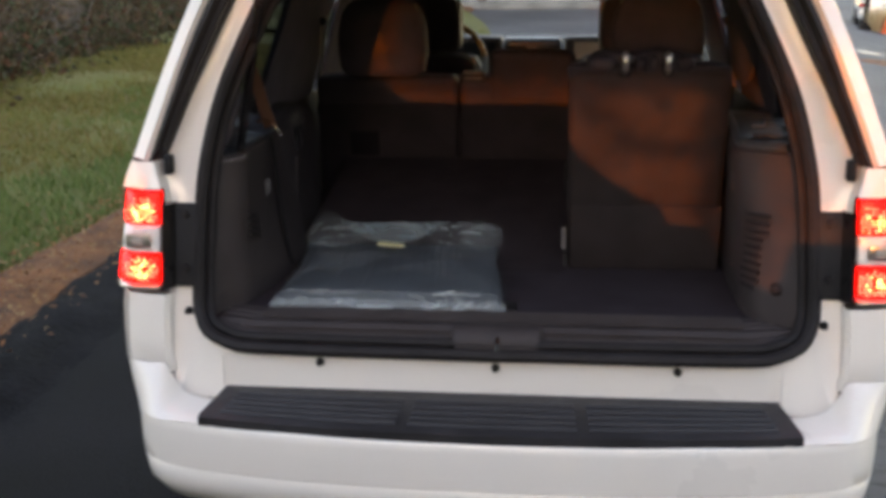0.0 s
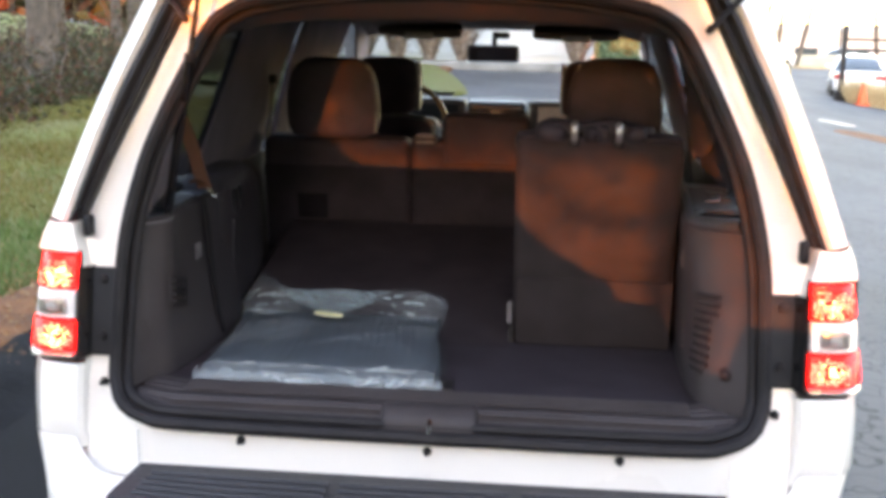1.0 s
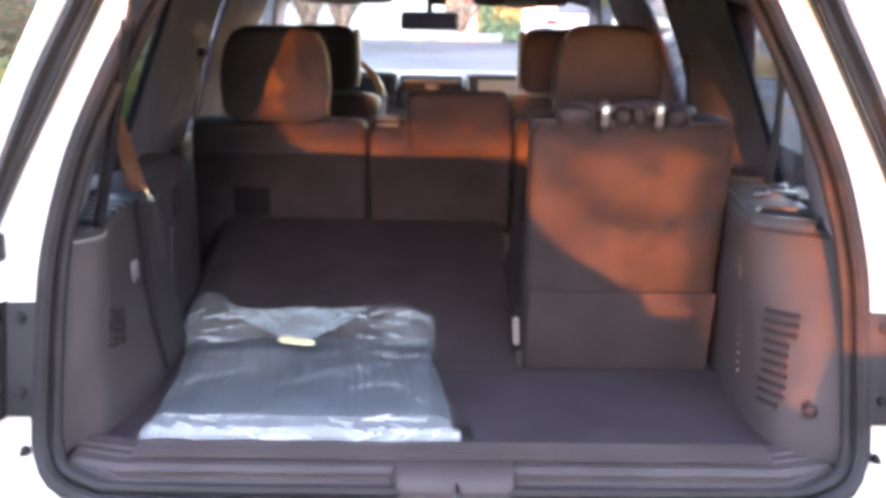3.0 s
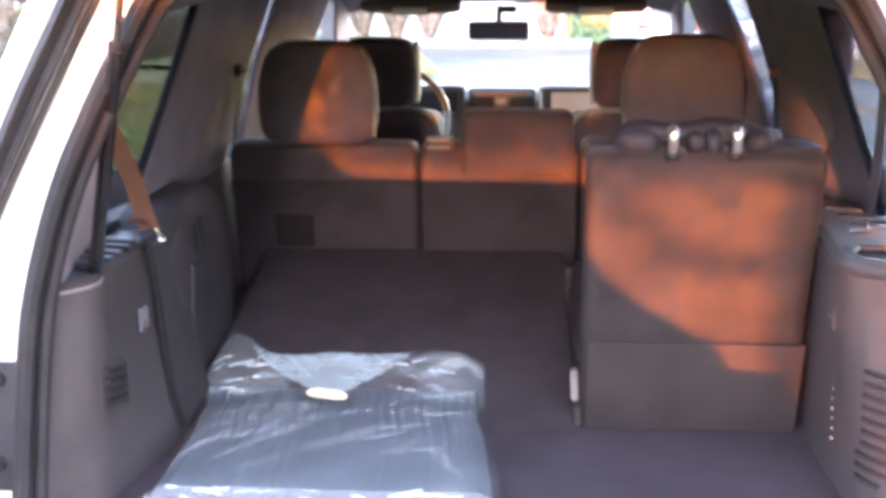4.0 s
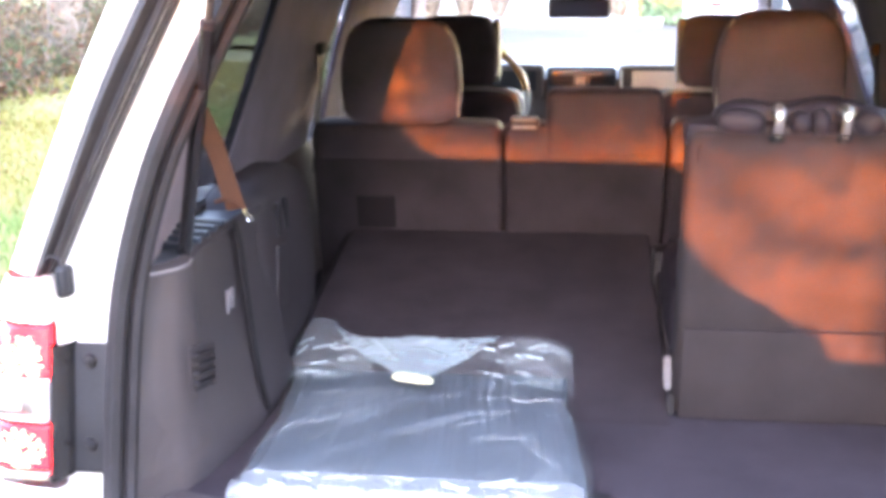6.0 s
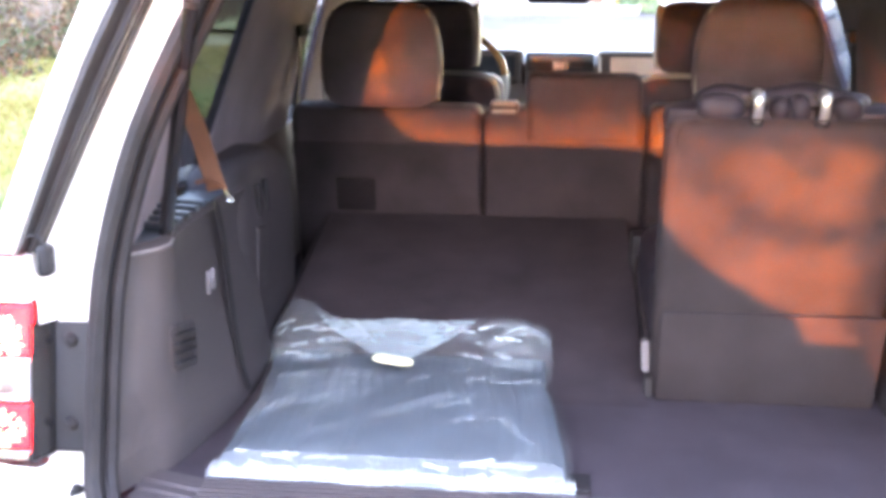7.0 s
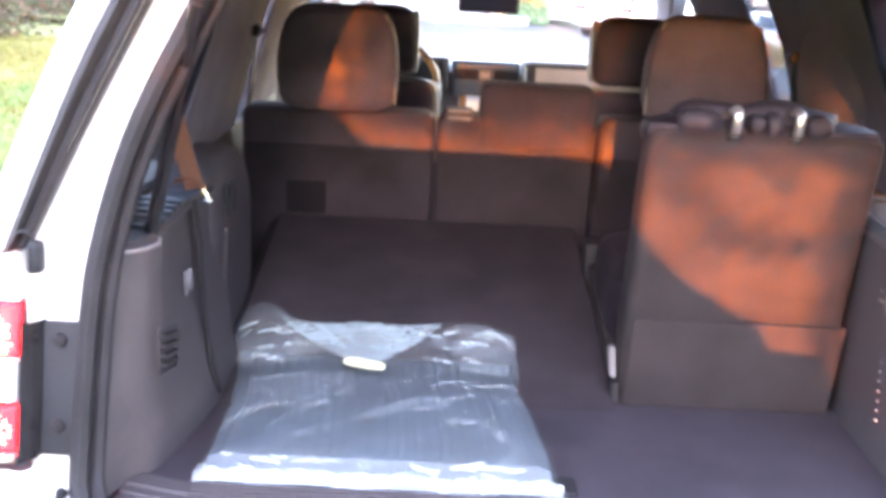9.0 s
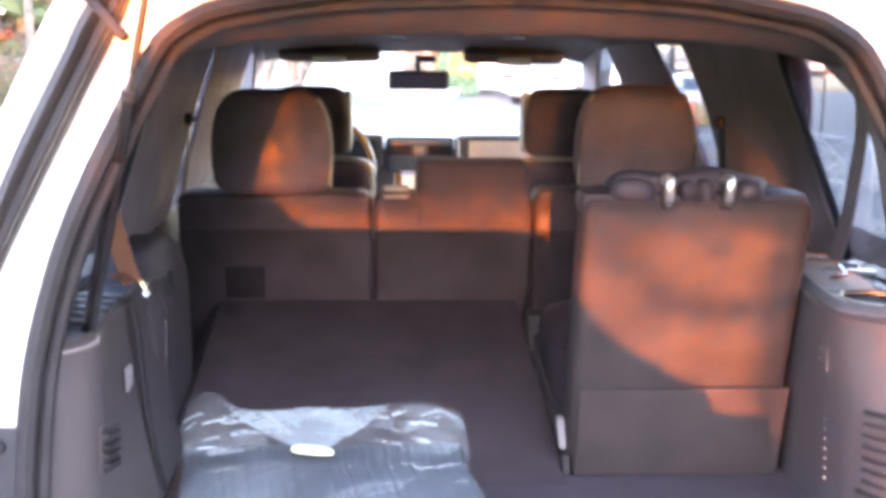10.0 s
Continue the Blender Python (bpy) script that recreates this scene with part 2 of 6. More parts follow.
def part(name, bm, mtl, parent=None, label="", sharp=38):
    """Links a bmesh, drawn in world places, as one mesh under a thing or part."""
    bmesh.ops.recalc_face_normals(bm, faces=bm.faces)
    for f in bm.faces:
        f.smooth = True
    for e in bm.edges:
        if len(e.link_faces) != 2 or e.calc_face_angle(0) > radians(sharp):
            e.smooth = False
    if parent:
        bmesh.ops.translate(bm, vec=-origin_of(parent), verts=bm.verts)
    me = bpy.data.meshes.new(name)
    bm.to_mesh(me)
    bm.free()
    for k in (mtl if isinstance(mtl, (list, tuple)) else [mtl]):
        me.materials.append(k)
    ob = new(name, me)
    ob.parent = parent
    return tagged(ob, label)


def thing(name, at, label, category, group="", kind=""):
    ob = new(name)
    ob.location = at
    ob.empty_display_size = 0.1
    return tagged(ob, label, category, group, kind)


def box(bm, c, s, bevel=0.0, seg=2, turn=None, shape=None):
    """A rounded block: centre, size, bevel; turn: Euler degrees; shape: a function that moves its points."""
    r = bmesh.ops.create_cube(bm, size=1)
    vs = r["verts"]
    for v in vs:
        v.co = Vector((v.co.x * s[0], v.co.y * s[1], v.co.z * s[2]))
    if bevel:
        es = list({e for v in vs for e in v.link_edges})
        r2 = bmesh.ops.bevel(bm, geom=es, offset=bevel, segments=seg, profile=0.6, affect="EDGES")
        vs = list({v for f in r2["faces"] for v in f.verts} | {v for v in vs if v.is_valid})
        seen, todo = set(vs), list(vs)
        while todo:
            for e in todo.pop().link_edges:
                for v in e.verts:
                    if v not in seen:
                        seen.add(v)
                        todo.append(v)
        vs = list(seen)
    if shape:
        for v in vs:
            v.co = Vector(shape(*v.co))
    m = pose(*c, *(turn or (0, 0, 0)))
    for v in vs:
        v.co = m @ v.co
    return vs


def soft(bm, c, s, power=4.0, n=14, turn=None, shape=None):
    """A stuffed cushion: a block with swelling faces and round edges."""
    r = bmesh.ops.create_uvsphere(bm, u_segments=n * 2, v_segments=n, radius=1)
    for v in r["verts"]:
        x, y, z = v.co
        k = (abs(x) ** power + abs(y) ** power + abs(z) ** power) ** (-1 / power)
        q = (x * k * s[0] / 2, y * k * s[1] / 2, z * k * s[2] / 2)
        v.co = Vector(shape(*q) if shape else q)
    m = pose(*c, *(turn or (0, 0, 0)))
    for v in r["verts"]:
        v.co = m @ v.co


def tube(bm, pts, r, n=8, flat=1.0, closed=False):
    """A round or flattened bar swept along points."""
    pts = [Vector(p) for p in pts]
    rings = []
    up = None
    for i, p in enumerate(pts):
        a = pts[i - 1] if i or closed else p
        b = pts[(i + 1) % len(pts)] if i < len(pts) - 1 or closed else p
        d = (b - a).normalized()
        if up is None:
            up = d.orthogonal().normalized()
        up = (up - d * up.dot(d)).normalized()
        side = d.cross(up)
        rings.append([bm.verts.new(p + (up * math.cos(k) * r + side * math.sin(k) * r * flat)) for k in (2 * math.pi * j / n for j in range(n))])
    m = len(rings)
    for i in range(m if closed else m - 1):
        a, b = rings[i], rings[(i + 1) % m]
        for j in range(n):
            bm.faces.new((a[j], a[(j + 1) % n], b[(j + 1) % n], b[j]))
    if not closed:
        bm.faces.new(rings[0][::-1])
        bm.faces.new(rings[-1])


def loft(bm, rows, wrap=False, mat_of=None):
    """A skin over rows of points, all of one length."""
    vs = [[bm.verts.new(p) for p in row] for row in rows]
    for i in range(len(vs) - 1):
        n = len(vs[i])
        for j in range(n if wrap else n - 1):
            q = (vs[i][j], vs[i][(j + 1) % n], vs[i + 1][(j + 1) % n], vs[i + 1][j])
            f = bm.faces.new(q)
            if mat_of:
                f.material_index = mat_of(i, j)
    return vs


def prism(bm, pts, axis, a, b, bevel=0.0, place=None):
    """A flat outline given in the other two axes, drawn out from a to b along x, y or z."""
    def at(u, v, w):
        q = {"x": (w, u, v), "y": (u, w, v), "z": (u, v, w)}[axis]
        return Vector(place(*q) if place else q)
    lo = [bm.verts.new(at(u, v, a)) for u, v in pts]
    hi = [bm.verts.new(at(u, v, b)) for u, v in pts]
    n = len(pts)
    fs = [bm.faces.new(lo), bm.faces.new(hi[::-1])]
    fs += [bm.faces.new((lo[i], hi[i], hi[(i + 1) % n], lo[(i + 1) % n])) for i in range(n)]
    if bevel:
        bmesh.ops.recalc_face_normals(bm, faces=fs)
        bmesh.ops.bevel(bm, geom=list({e for f in fs for e in f.edges}), offset=bevel, segments=2, affect="EDGES")


def smooth_line(pts, n):
    """n points spread evenly along a smooth curve through pts."""
    p = [Vector(q) for q in pts]
    p = [2 * p[0] - p[1], *p, 2 * p[-1] - p[-2]]
    fine = []
    for i in range(1, len(p) - 2):
        for k in range(12):
            t = k / 12
            fine.append(0.5 * (2 * p[i] + (p[i + 1] - p[i - 1]) * t + (2 * p[i - 1] - 5 * p[i] + 4 * p[i + 1] - p[i + 2]) * t * t + (3 * p[i] - p[i - 1] - 3 * p[i + 1] + p[i + 2]) * t ** 3))
    fine.append(p[-2])
    d = [0]
    for a, b in zip(fine, fine[1:]):
        d.append(d[-1] + (b - a).length)
    out, j = [], 0
    for i in range(n):
        s = d[-1] * i / (n - 1)
        while j < len(d) - 2 and d[j + 1] < s:
            j += 1
        f = (s - d[j]) / max(1e-9, d[j + 1] - d[j])
        out.append(fine[j].lerp(fine[j + 1], min(1, max(0, f))))
    return out


def mirrored(v):
    return Vector((-v[0], v[1], v[2]))


def disc(bm, c, normal, r, depth, n=16, bevel=0.0):
    """A short round plug that faces along normal."""
    m = Matrix.Translation(c) @ Vector(normal).to_track_quat("Z", "Y").to_matrix().to_4x4()
    vs = bmesh.ops.create_cone(bm, cap_ends=True, segments=n, radius1=r, radius2=r - bevel, depth=depth, matrix=m)["verts"]
    return vs


# ---- ground and surroundings ----
def lot_z(x, y=0.0):
    """The lot falls away to the right, and again behind the far planting bed."""
    return -0.15 * min(10.667, max(0.0, x - 2)) - (2.1 * min(1, max(0, (y - 82) / 6)) if x > 4 else 0)


def build_ground():
    bm = bmesh.new()
    xs = [-400, -120, -40, -12, -6, -3, -2, 0, 2, 4, 8, 12.667, 16, 40, 120, 400]
    ys = [-400, -120, -40, -12, -6, -2, 0, 3, 6, 12, 20, 30, 60, 82, 88, 120, 400]
    loft(bm, [[(x, y, lot_z(x, y)) for x in xs] for y in ys])
    tagged(part("ground", bm, ASPHALT), "worn grey asphalt parking lot, damp in places", "ground", kind="structure")
    bm = bmesh.new()
    loft(bm, [[(x + 0.05 * math.sin(y * 1.3) * (1 if x > 0 else 0), y, 0.006) for x in (-2.1, -1.0, 0.0, 0.8)] for y in np.arange(-8.0, 15.1, 0.5)])
    tagged(part("driveway", bm, material("fresh_black_asphalt", (0.008, 0.0078, 0.009), 0.8, spec=0.1, vary=0.5, scale=1.5, fine=110, bump=0.7)), "freshly laid black asphalt strip along the kerb", "driveway", kind="structure")
    # lawn that swells up to the wood
    bm = bmesh.new()
    rows = []
    for i in range(46):
        y = -14 + i * 1.1
        edge = -2.62 + 0.05 * math.sin(y * 1.7)
        row = []
        for j in range(16):
            f = j / 15
            x = edge - f * 16
            z = 0.07 + 0.25 * f + 0.05 * noise.noise((x * 0.6, y * 0.6, 0)) * min(1, j / 2) + 1.3 * max(0, f - 0.3) ** 1.5
            row.append((x, y, z if j else 0.0))
        rows.append(row)
    loft(bm, rows)
    tagged(part("lawn", bm, LAWN), "patchy autumn lawn beside the drive", "lawn", kind="structure")
    # verge of fallen leaves between kerb and lawn
    bm = bmesh.new()
    rows = []
    for i in range(70):
        y = -10 + i * 0.55
        w = 0.10 * noise.noise((0, y * 1.7, 2)) + 0.05 * noise.noise((0, y * 4.6, 2))
        rows.append([(-2.28 + w, y, 0.0), (-2.33 + w, y, 0.075), (-2.5, y, 0.10 + w * 0.2), (-2.74 + 1.5 * w, y, 0.095), (-2.86 + 1.5 * w, y, 0.0)])
    loft(bm, rows)
    tagged(part("leaf_verge", bm, MULCH), "rust-brown strip of fallen leaves along the kerb", "verge", kind="structure")
    # rolled asphalt kerb
    bm = bmesh.new()
    rows = []
    for i in range(260):
        y = -10 + i * 0.13
        w = 0.07 * noise.noise((5, y * 1.6, 0)) + 0.05 * noise.noise((9, y * 5, 0))
        row = []
        for x, z in ((-1.9, 0.0), (-1.96, 0.012), (-2.0, 0.028), (-2.06, 0.05), (-2.12, 0.066), (-2.18, 0.08), (-2.25, 0.088), (-2.32, 0.085), (-2.38, 0.05), (-2.42, 0.0)):
            lump = 0.022 * noise.noise((x * 9, y * 7, 1)) + 0.012 * noise.noise((x * 24, y * 20, 4))
            row.append((x + w, y, z + (lump if z > 0 else 0)))
        rows.append(row)
    loft(bm, rows)
    tagged(part("kerb", bm, BERM), "rolled black asphalt kerb, crumbling", "kerb", kind="structure")


build_ground()


# ---- the vehicle ----
# half outlines of the tail, from the sill's middle up to the roof's middle: (x, z, y)
EDGE = [(0, 0.775, 0.0), (0.55, 0.778, 0.0), (0.655, 0.785, 0.01), (0.72, 0.81, 0.03), (0.75, 0.85, 0.058), (0.76, 0.905, 0.08), (0.752, 1.13, 0.124), (0.737, 1.25, 0.148),
        (0.70, 1.39, 0.176), (0.65, 1.51, 0.20), (0.585, 1.64, 0.226), (0.55, 1.70, 0.238), (0.50, 1.736, 0.245), (0.44, 1.757, 0.249), (0.25, 1.785, 0.255), (0, 1.795, 0.257)]
JAMB = [(0, 0.66, -0.004), (0.55, 0.66, -0.004), (0.67, 0.655, 0.0), (0.75, 0.655, 0.008), (0.80, 0.69, 0.02), (0.812, 0.90, 0.07), (0.815, 1.13, 0.115), (0.828, 1.235, 0.143),
        (0.76, 1.39, 0.174), (0.693, 1.53, 0.2), (0.638, 1.645, 0.226), (0.605, 1.71, 0.238), (0.565, 1.785, 0.248), (0.50, 1.82, 0.252), (0.28, 1.85, 0.256), (0, 1.86, 0.258)]
GUTTER = [(0.864, 1.228, 0.125), (0.80, 1.40, 0.156), (0.748, 1.53, 0.18), (0.685, 1.66, 0.208), (0.648, 1.735, 0.22), (0.59, 1.81, 0.232), (0.52, 1.85, 0.236), (0.29, 1.88, 0.24), (0, 1.89, 0.242)]
FLANK = [(0.93, 1.228, 0.20), (0.868, 1.40, 0.24), (0.81, 1.54, 0.27), (0.742, 1.69, 0.29), (0.70, 1.765, 0.30), (0.635, 1.85, 0.31), (0.55, 1.895, 0.315), (0.30, 1.93, 0.32), (0, 1.94, 0.32)]


def ring(half, n=96, inset=0.0, push=0.0):
    """The whole closed outline from a half one, moved inward by inset and forward by push."""
    line = smooth_line([(x, y, z) for x, z, y in half], n // 2 + 1)
    full = line + [mirrored(v) for v in line[-2:0:-1]]
    if not inset and not push:
        return full
    out = []
    for i, v in enumerate(full):
        d = full[(i + 1) % len(full)] - full[i - 1]
        k = Vector((-d.z, 0, d.x)).normalized()
        out.append(v + k * inset + Vector((0, push, 0)))
    return out


suv = thing("sport_utility_vehicle", (0, 2.2, 0), "pearl white sport utility vehicle, tailgate open, tail lamps lit", "car")


def side_x(z):
    """Half the cabin's inner width at a height above the shelf."""
    return 0.76 - 0.25 * (z - 1.25)


def build_shell():
    # jamb round the opening
    bm = bmesh.new()
    # match both outlines by their given corners
    def by_corner(half):
        out = []
        for i in range(len(half) - 1):
            for k in range(6):
                out.append((i + k / 6))
        return out + [len(half) - 1]
    keys = by_corner(EDGE)
    def at(half, s):
        i = min(int(s), len(half) - 2)
        f = s - i
        p = [Vector((half[max(0, min(len(half) - 1, i + d))][0], half[max(0, min(len(half) - 1, i + d))][2], half[max(0, min(len(half) - 1, i + d))][1])) for d in (-1, 0, 1, 2)]
        return 0.5 * (2 * p[1] + (p[2] - p[0]) * f + (2 * p[0] - 5 * p[1] + 4 * p[2] - p[3]) * f * f + (3 * p[1] - p[0] - 3 * p[2] + p[3]) * f ** 3)
    for side in (1, -1):
        rows = []
        for s in keys:
            e, j = at(EDGE, s), at(JAMB, s)
            row = [e + Vector((0, 0.03, 0)), e, e.lerp(j, 0.5) + Vector((0, 0.004, 0)), j, j + Vector((0.004, -0.03 if s > 5 else 0.0, 0.004))]
            rows.append([(side * v.x, v.y, v.z) for v in row])
        loft(bm, rows)
    bmesh.ops.remove_doubles(bm, verts=bm.verts, dist=0.0005)
    part("tailgate_jamb", bm, PAINT, suv)
    # roof and rear pillar skin outside the gutter
    bm = bmesh.new()
    for side in (1, -1):
        rows = []
        for i in range(len(GUTTER)):
            g = Vector((GUTTER[i][0], GUTTER[i][2], GUTTER[i][1]))
            f = Vector((FLANK[i][0], FLANK[i][2], FLANK[i][1]))
            mid = g.lerp(f, 0.55) + Vector((0.012, -0.03, 0.008))
            row = [g + Vector((0, 0.05, 0)), g, g.lerp(f, 0.15) + Vector((0.004, -0.022, 0.004)), mid, f, f + Vector((0.006, 0.04, 0.0)), *((f + Vector((-0.01, 0.09, 0.0)), f + Vector((-0.03, 0.10, 0.0))) if i < 4 else (f + Vector((0.02, 1.2, 0.03)), f + Vector((0.01, 3.0, 0.0))))]
            rows.append([(side * v.x if abs(v.x) > 0.03 or i < len(GUTTER) - 1 else 0.0, v.y, v.z) for v in row])
        cols = [smooth_line([r[k] for r in rows], 40) for k in range(8)]
        loft(bm, [[c[i] for c in cols] for i in range(40)])
    bmesh.ops.remove_doubles(bm, verts=bm.verts, dist=0.0005)
    part("roof_skin", bm, PAINT, suv)
    # gutter rubber strips
    for side in (1, -1):
        bm = bmesh.new()
        inner = smooth_line([(x, y, z) for x, z, y in JAMB[7:]], 36)
        outer = smooth_line([(x, y, z) for x, z, y in GUTTER], 36)
        rows = []
        for p, q in zip(inner, outer):
            p, q = p + Vector((0, -0.026, 0)), q + Vector((0, -0.014, 0))
            row = [p + Vector((0, 0.03, 0)), p, p.lerp(q, 0.25) + Vector((0, -0.006, 0)), p.lerp(q, 0.5) + Vector((0, 0.006, 0)), p.lerp(q, 0.75) + Vector((0, -0.006, 0)), q, q + Vector((0, 0.03, 0))]
            rows.append([(side * v.x, v.y, v.z) for v in row])
        loft(bm, rows)
        part("gutter_seal", bm, GASKET, suv, "black rubber gutter strip")
    # weatherstrip round the opening
    bm = bmesh.new()
    for k, (ins, push, r) in enumerate(((0.014, -0.008, 0.016), (0.036, 0.012, 0.012))):
        tube(bm, ring(EDGE, 150, ins, push), r, 8, 1.0, closed=True)
    part("weatherstrip", bm, RUBBER, suv, "black rubber weatherstrip")
    # jamb bolts and buffers
    spots = [(0, -0.006, 0.757), (-0.428, -0.006, 0.76), (0.43, -0.006, 0.76), (-0.772, 0.06, 0.862), (0.77, 0.06, 0.862)]
    for x, y, z in spots:
        bm = bmesh.new()
        disc(bm, (x, y - 0.004, z), (0, -1, 0.1), 0.0105, 0.016, 16, 0.004)
        disc(bm, (x, y - 0.014, z), (0, -1, 0.1), 0.006, 0.008, 12, 0.001)
        part("rubber_plug", bm, BLACKP, suv, "small black rubber plug")
    # bump stops hanging by a loop of cable below the gutter
    for s in (1, -1):
        bm = bmesh.new()
        box(bm, (s * 0.815, 0.118, 1.222), (0.02, 0.03, 0.05), 0.008, 3)
        stop = part("buffer", bm, BLACKP, suv, "small black rubber buffer")
        bm = bmesh.new()
        tube(bm, [(s * x, 0.113, z) for x, z in ((0.848, 1.243), (0.842, 1.258), (0.83, 1.264), (0.819, 1.258), (0.815, 1.243))], 0.003, 6)
        part("cable_loop", bm, BLACKP, stop)
    # upper hinge stubs in the gutter
    for s in (1, -1):
        bm = bmesh.new()
        tube(bm, [(s * 0.588, 0.17, 1.70), (s * 0.612, 0.185, 1.725), (s * 0.66, 0.2, 1.775)], 0.0075, 8)
        disc(bm, (s * 0.585, 0.168, 1.698), (-s, -0.6, -1), 0.010, 0.014, 12, 0.003)
        part("tailgate_stop", bm, RUBBER, suv, "black rubber tailgate stop")


build_shell()


def build_flanks():
    """Lower sides, quarter panels below the belt, floor pan and wheels."""
    for s in (1, -1):
        bm = bmesh.new()
        prof = [(0.93, 1.25), (0.952, 1.17), (0.965, 1.05), (0.97, 0.92), (0.962, 0.80), (0.955, 0.66), (0.945, 0.52), (0.92, 0.42), (0.86, 0.38)]
        rows = []
        for y, grow in ((0.25, 0.0), (0.5, 0.02), (1.4, 0.03), (2.6, 0.03), (3.8, 0.02), (4.6, -0.01), (5.0, -0.10), (5.15, -0.25)):
            rows.append([(s * (x + grow), y, z) for x, z in prof])
        loft(bm, rows)
        part("quarter_panel", bm, PAINT, suv)
        # corner panel under and beside the lamp
        bm = bmesh.new()
        rows = []
        for z, y0, grow in ((0.715, 0.008, -0.006), (0.738, 0.006, -0.004), (0.744, 0.003, 0.0), (0.80, 0.008, 0.002), (0.87, 0.02, 0.003), (0.912, 0.028, 0.0)):
            plan = [(0.806, 0.085), (0.808, y0 + 0.012), (0.818, y0), (0.86, y0 + 0.004), (0.915, y0 + 0.02), (0.948, y0 + 0.07), (0.962, 0.16), (0.968, 0.30)]
            rows.append([(s * (x + grow), y, z) for x, y in plan])
        loft(bm, rows)
        part("corner_panel", bm, PAINT, suv)
        # flared ledge that runs from the corner panel into the bumper
        bm = bmesh.new()
        high = smooth_line([(0.66, -0.012, 0.654), (0.72, -0.008, 0.656), (0.775, -0.004, 0.672), (0.806, 0.0, 0.715), (0.822, 0.001, 0.7435), (0.86, 0.004, 0.7435), (0.914, 0.02, 0.7435), (0.946, 0.07, 0.7435), (0.96, 0.16, 0.7435), (0.966, 0.30, 0.7435)], 36)
        low = smooth_line([(0.66, -0.137, 0.640), (0.705, -0.127, 0.640), (0.745, -0.118, 0.640), (0.78, -0.108, 0.638), (0.815, -0.094, 0.634), (0.852, -0.069, 0.63), (0.886, -0.025, 0.626), (0.914, 0.05, 0.622), (0.927, 0.15, 0.62), (0.934, 0.30, 0.62)], 36)
        rows = []
        for f in (0.0, 0.06, 0.2, 0.4, 0.6, 0.78, 0.9, 0.97, 1.0):
            out = 0.006 * math.sin(math.pi * f)
            rows.append([(s * (a.x + (c.x - a.x) * f ** 0.9 + out * min(1, max(0, a.x - 0.8) * 12)), a.y + (c.y - a.y) * f, a.z + (c.z - a.z) * (f ** 1.5 if a.x > 0.8 else f ** 0.8) + 0.3 * out) for a, c in zip(high, low)])
        rows.append([(s * c.x * 0.995, c.y + 0.01, c.z - 0.02) for c in low])
        loft(bm, rows)
        part("corner_flare", bm, PAINT, suv, "", 60)
        # skin between lamp top and gutter
        bm = bmesh.new()
        rows = []
        for z, x0, x1, y0 in ((1.168, 0.822, 0.95, 0.07), (1.20, 0.832, 0.942, 0.078), (1.232, 0.84, 0.93, 0.09)):
            plan = [(x0, y0 + 0.06), (x0 + 0.004, y0 + 0.004), (x0 + 0.014, y0), (x0 + 0.05, y0 + 0.004), (x1 - 0.02, y0 + 0.03), (x1, y0 + 0.1), (x1 + 0.005, 0.35)]
            rows.append([(s * x, y, z) for x, y in plan])
        loft(bm, rows)
        part("lamp_cap_panel", bm, PAINT, suv)
        # dark backing plate between opening and lamp, with two bolts
        bm = bmesh.new()
        box(bm, (s * 0.776, 0.094, 1.0235), (0.054, 0.02, 0.207), 0.004, 2, (-11, 0, 0))
        plate = part("lamp_bracket", bm, BLACKP, suv, "black plastic lamp bracket")
        for z in (1.10, 0.97):
            bm = bmesh.new()
            disc(bm, (s * 0.776, 0.083 + (z - 1.037) * 0.2, z), (0, -1, 0.15), 0.012, 0.012, 14, 0.003)
            disc(bm, (s * 0.776, 0.077 + (z - 1.037) * 0.2, z), (0, -1, 0.15), 0.006, 0.01, 8, 0.001)
            part("bolt", bm, RUBBER, plate)
        # glossy black cheek between bracket and lamp
        bm = bmesh.new()
        loft(bm, [[(s * x, y + (z - 1.0) * 0.2, z) for x, y in ((0.802, 0.12), (0.803, 0.078), (0.808, 0.068), (0.824, 0.042), (0.829, 0.048), (0.829, 0.12))] for z in (0.922, 0.928, 1.02, 1.124, 1.13)])
        part("lamp_cheek", bm, material("glossy_black_plastic", (0.012, 0.011, 0.012), 0.18, vary=0.1, coat=0.5, bump=0.02), suv, "glossy black cheek beside the lamp")
        # tail lamp
        bm = bmesh.new()
        rows = []
        for z in (0.925, 1.04, 1.165):
            y0 = 0.032 + (z - 0.93) * 0.2
            rows.append([(s * x, y0 + y, z) for x, y in ((0.822, 0.14), (0.826, 0.02), (0.836, 0.012), (0.90, 0.016), (0.94, 0.05), (0.95, 0.12), (0.956, 0.22))])
        loft(bm, rows)
        lamp = part("tail_lamp", bm, BLACKP, suv, "red and clear tail lamp, lit")
        def lens(z0, z1, mtl, name, lab, out=0.0, x0=0.829, x1=0.954):
            bm = bmesh.new()
            rows = []
            plan = [(0.0, 0.03), (0.02, 0.004), (0.1, 0.0), (0.5, 0.002), (0.78, 0.018), (0.92, 0.05), (0.98, 0.1), (1.0, 0.2)]
            for z in (z0, z0 + 0.004, z1 - 0.004, z1):
                push = 0.006 if z in (z0, z1) else 0.0
                y0 = 0.03 + (z - 0.93) * 0.2 - out + push
                taper = -0.014 * (z - 1.04) / 0.12
                rows.append([(s * (x0 + (x1 + taper - x0) * u), y0 + y, z) for u, y in plan])
            loft(bm, rows)
            return part(name, bm, mtl, lamp, lab)
        lens(1.082, 1.16, RED, "red_lens", "glowing red lens")
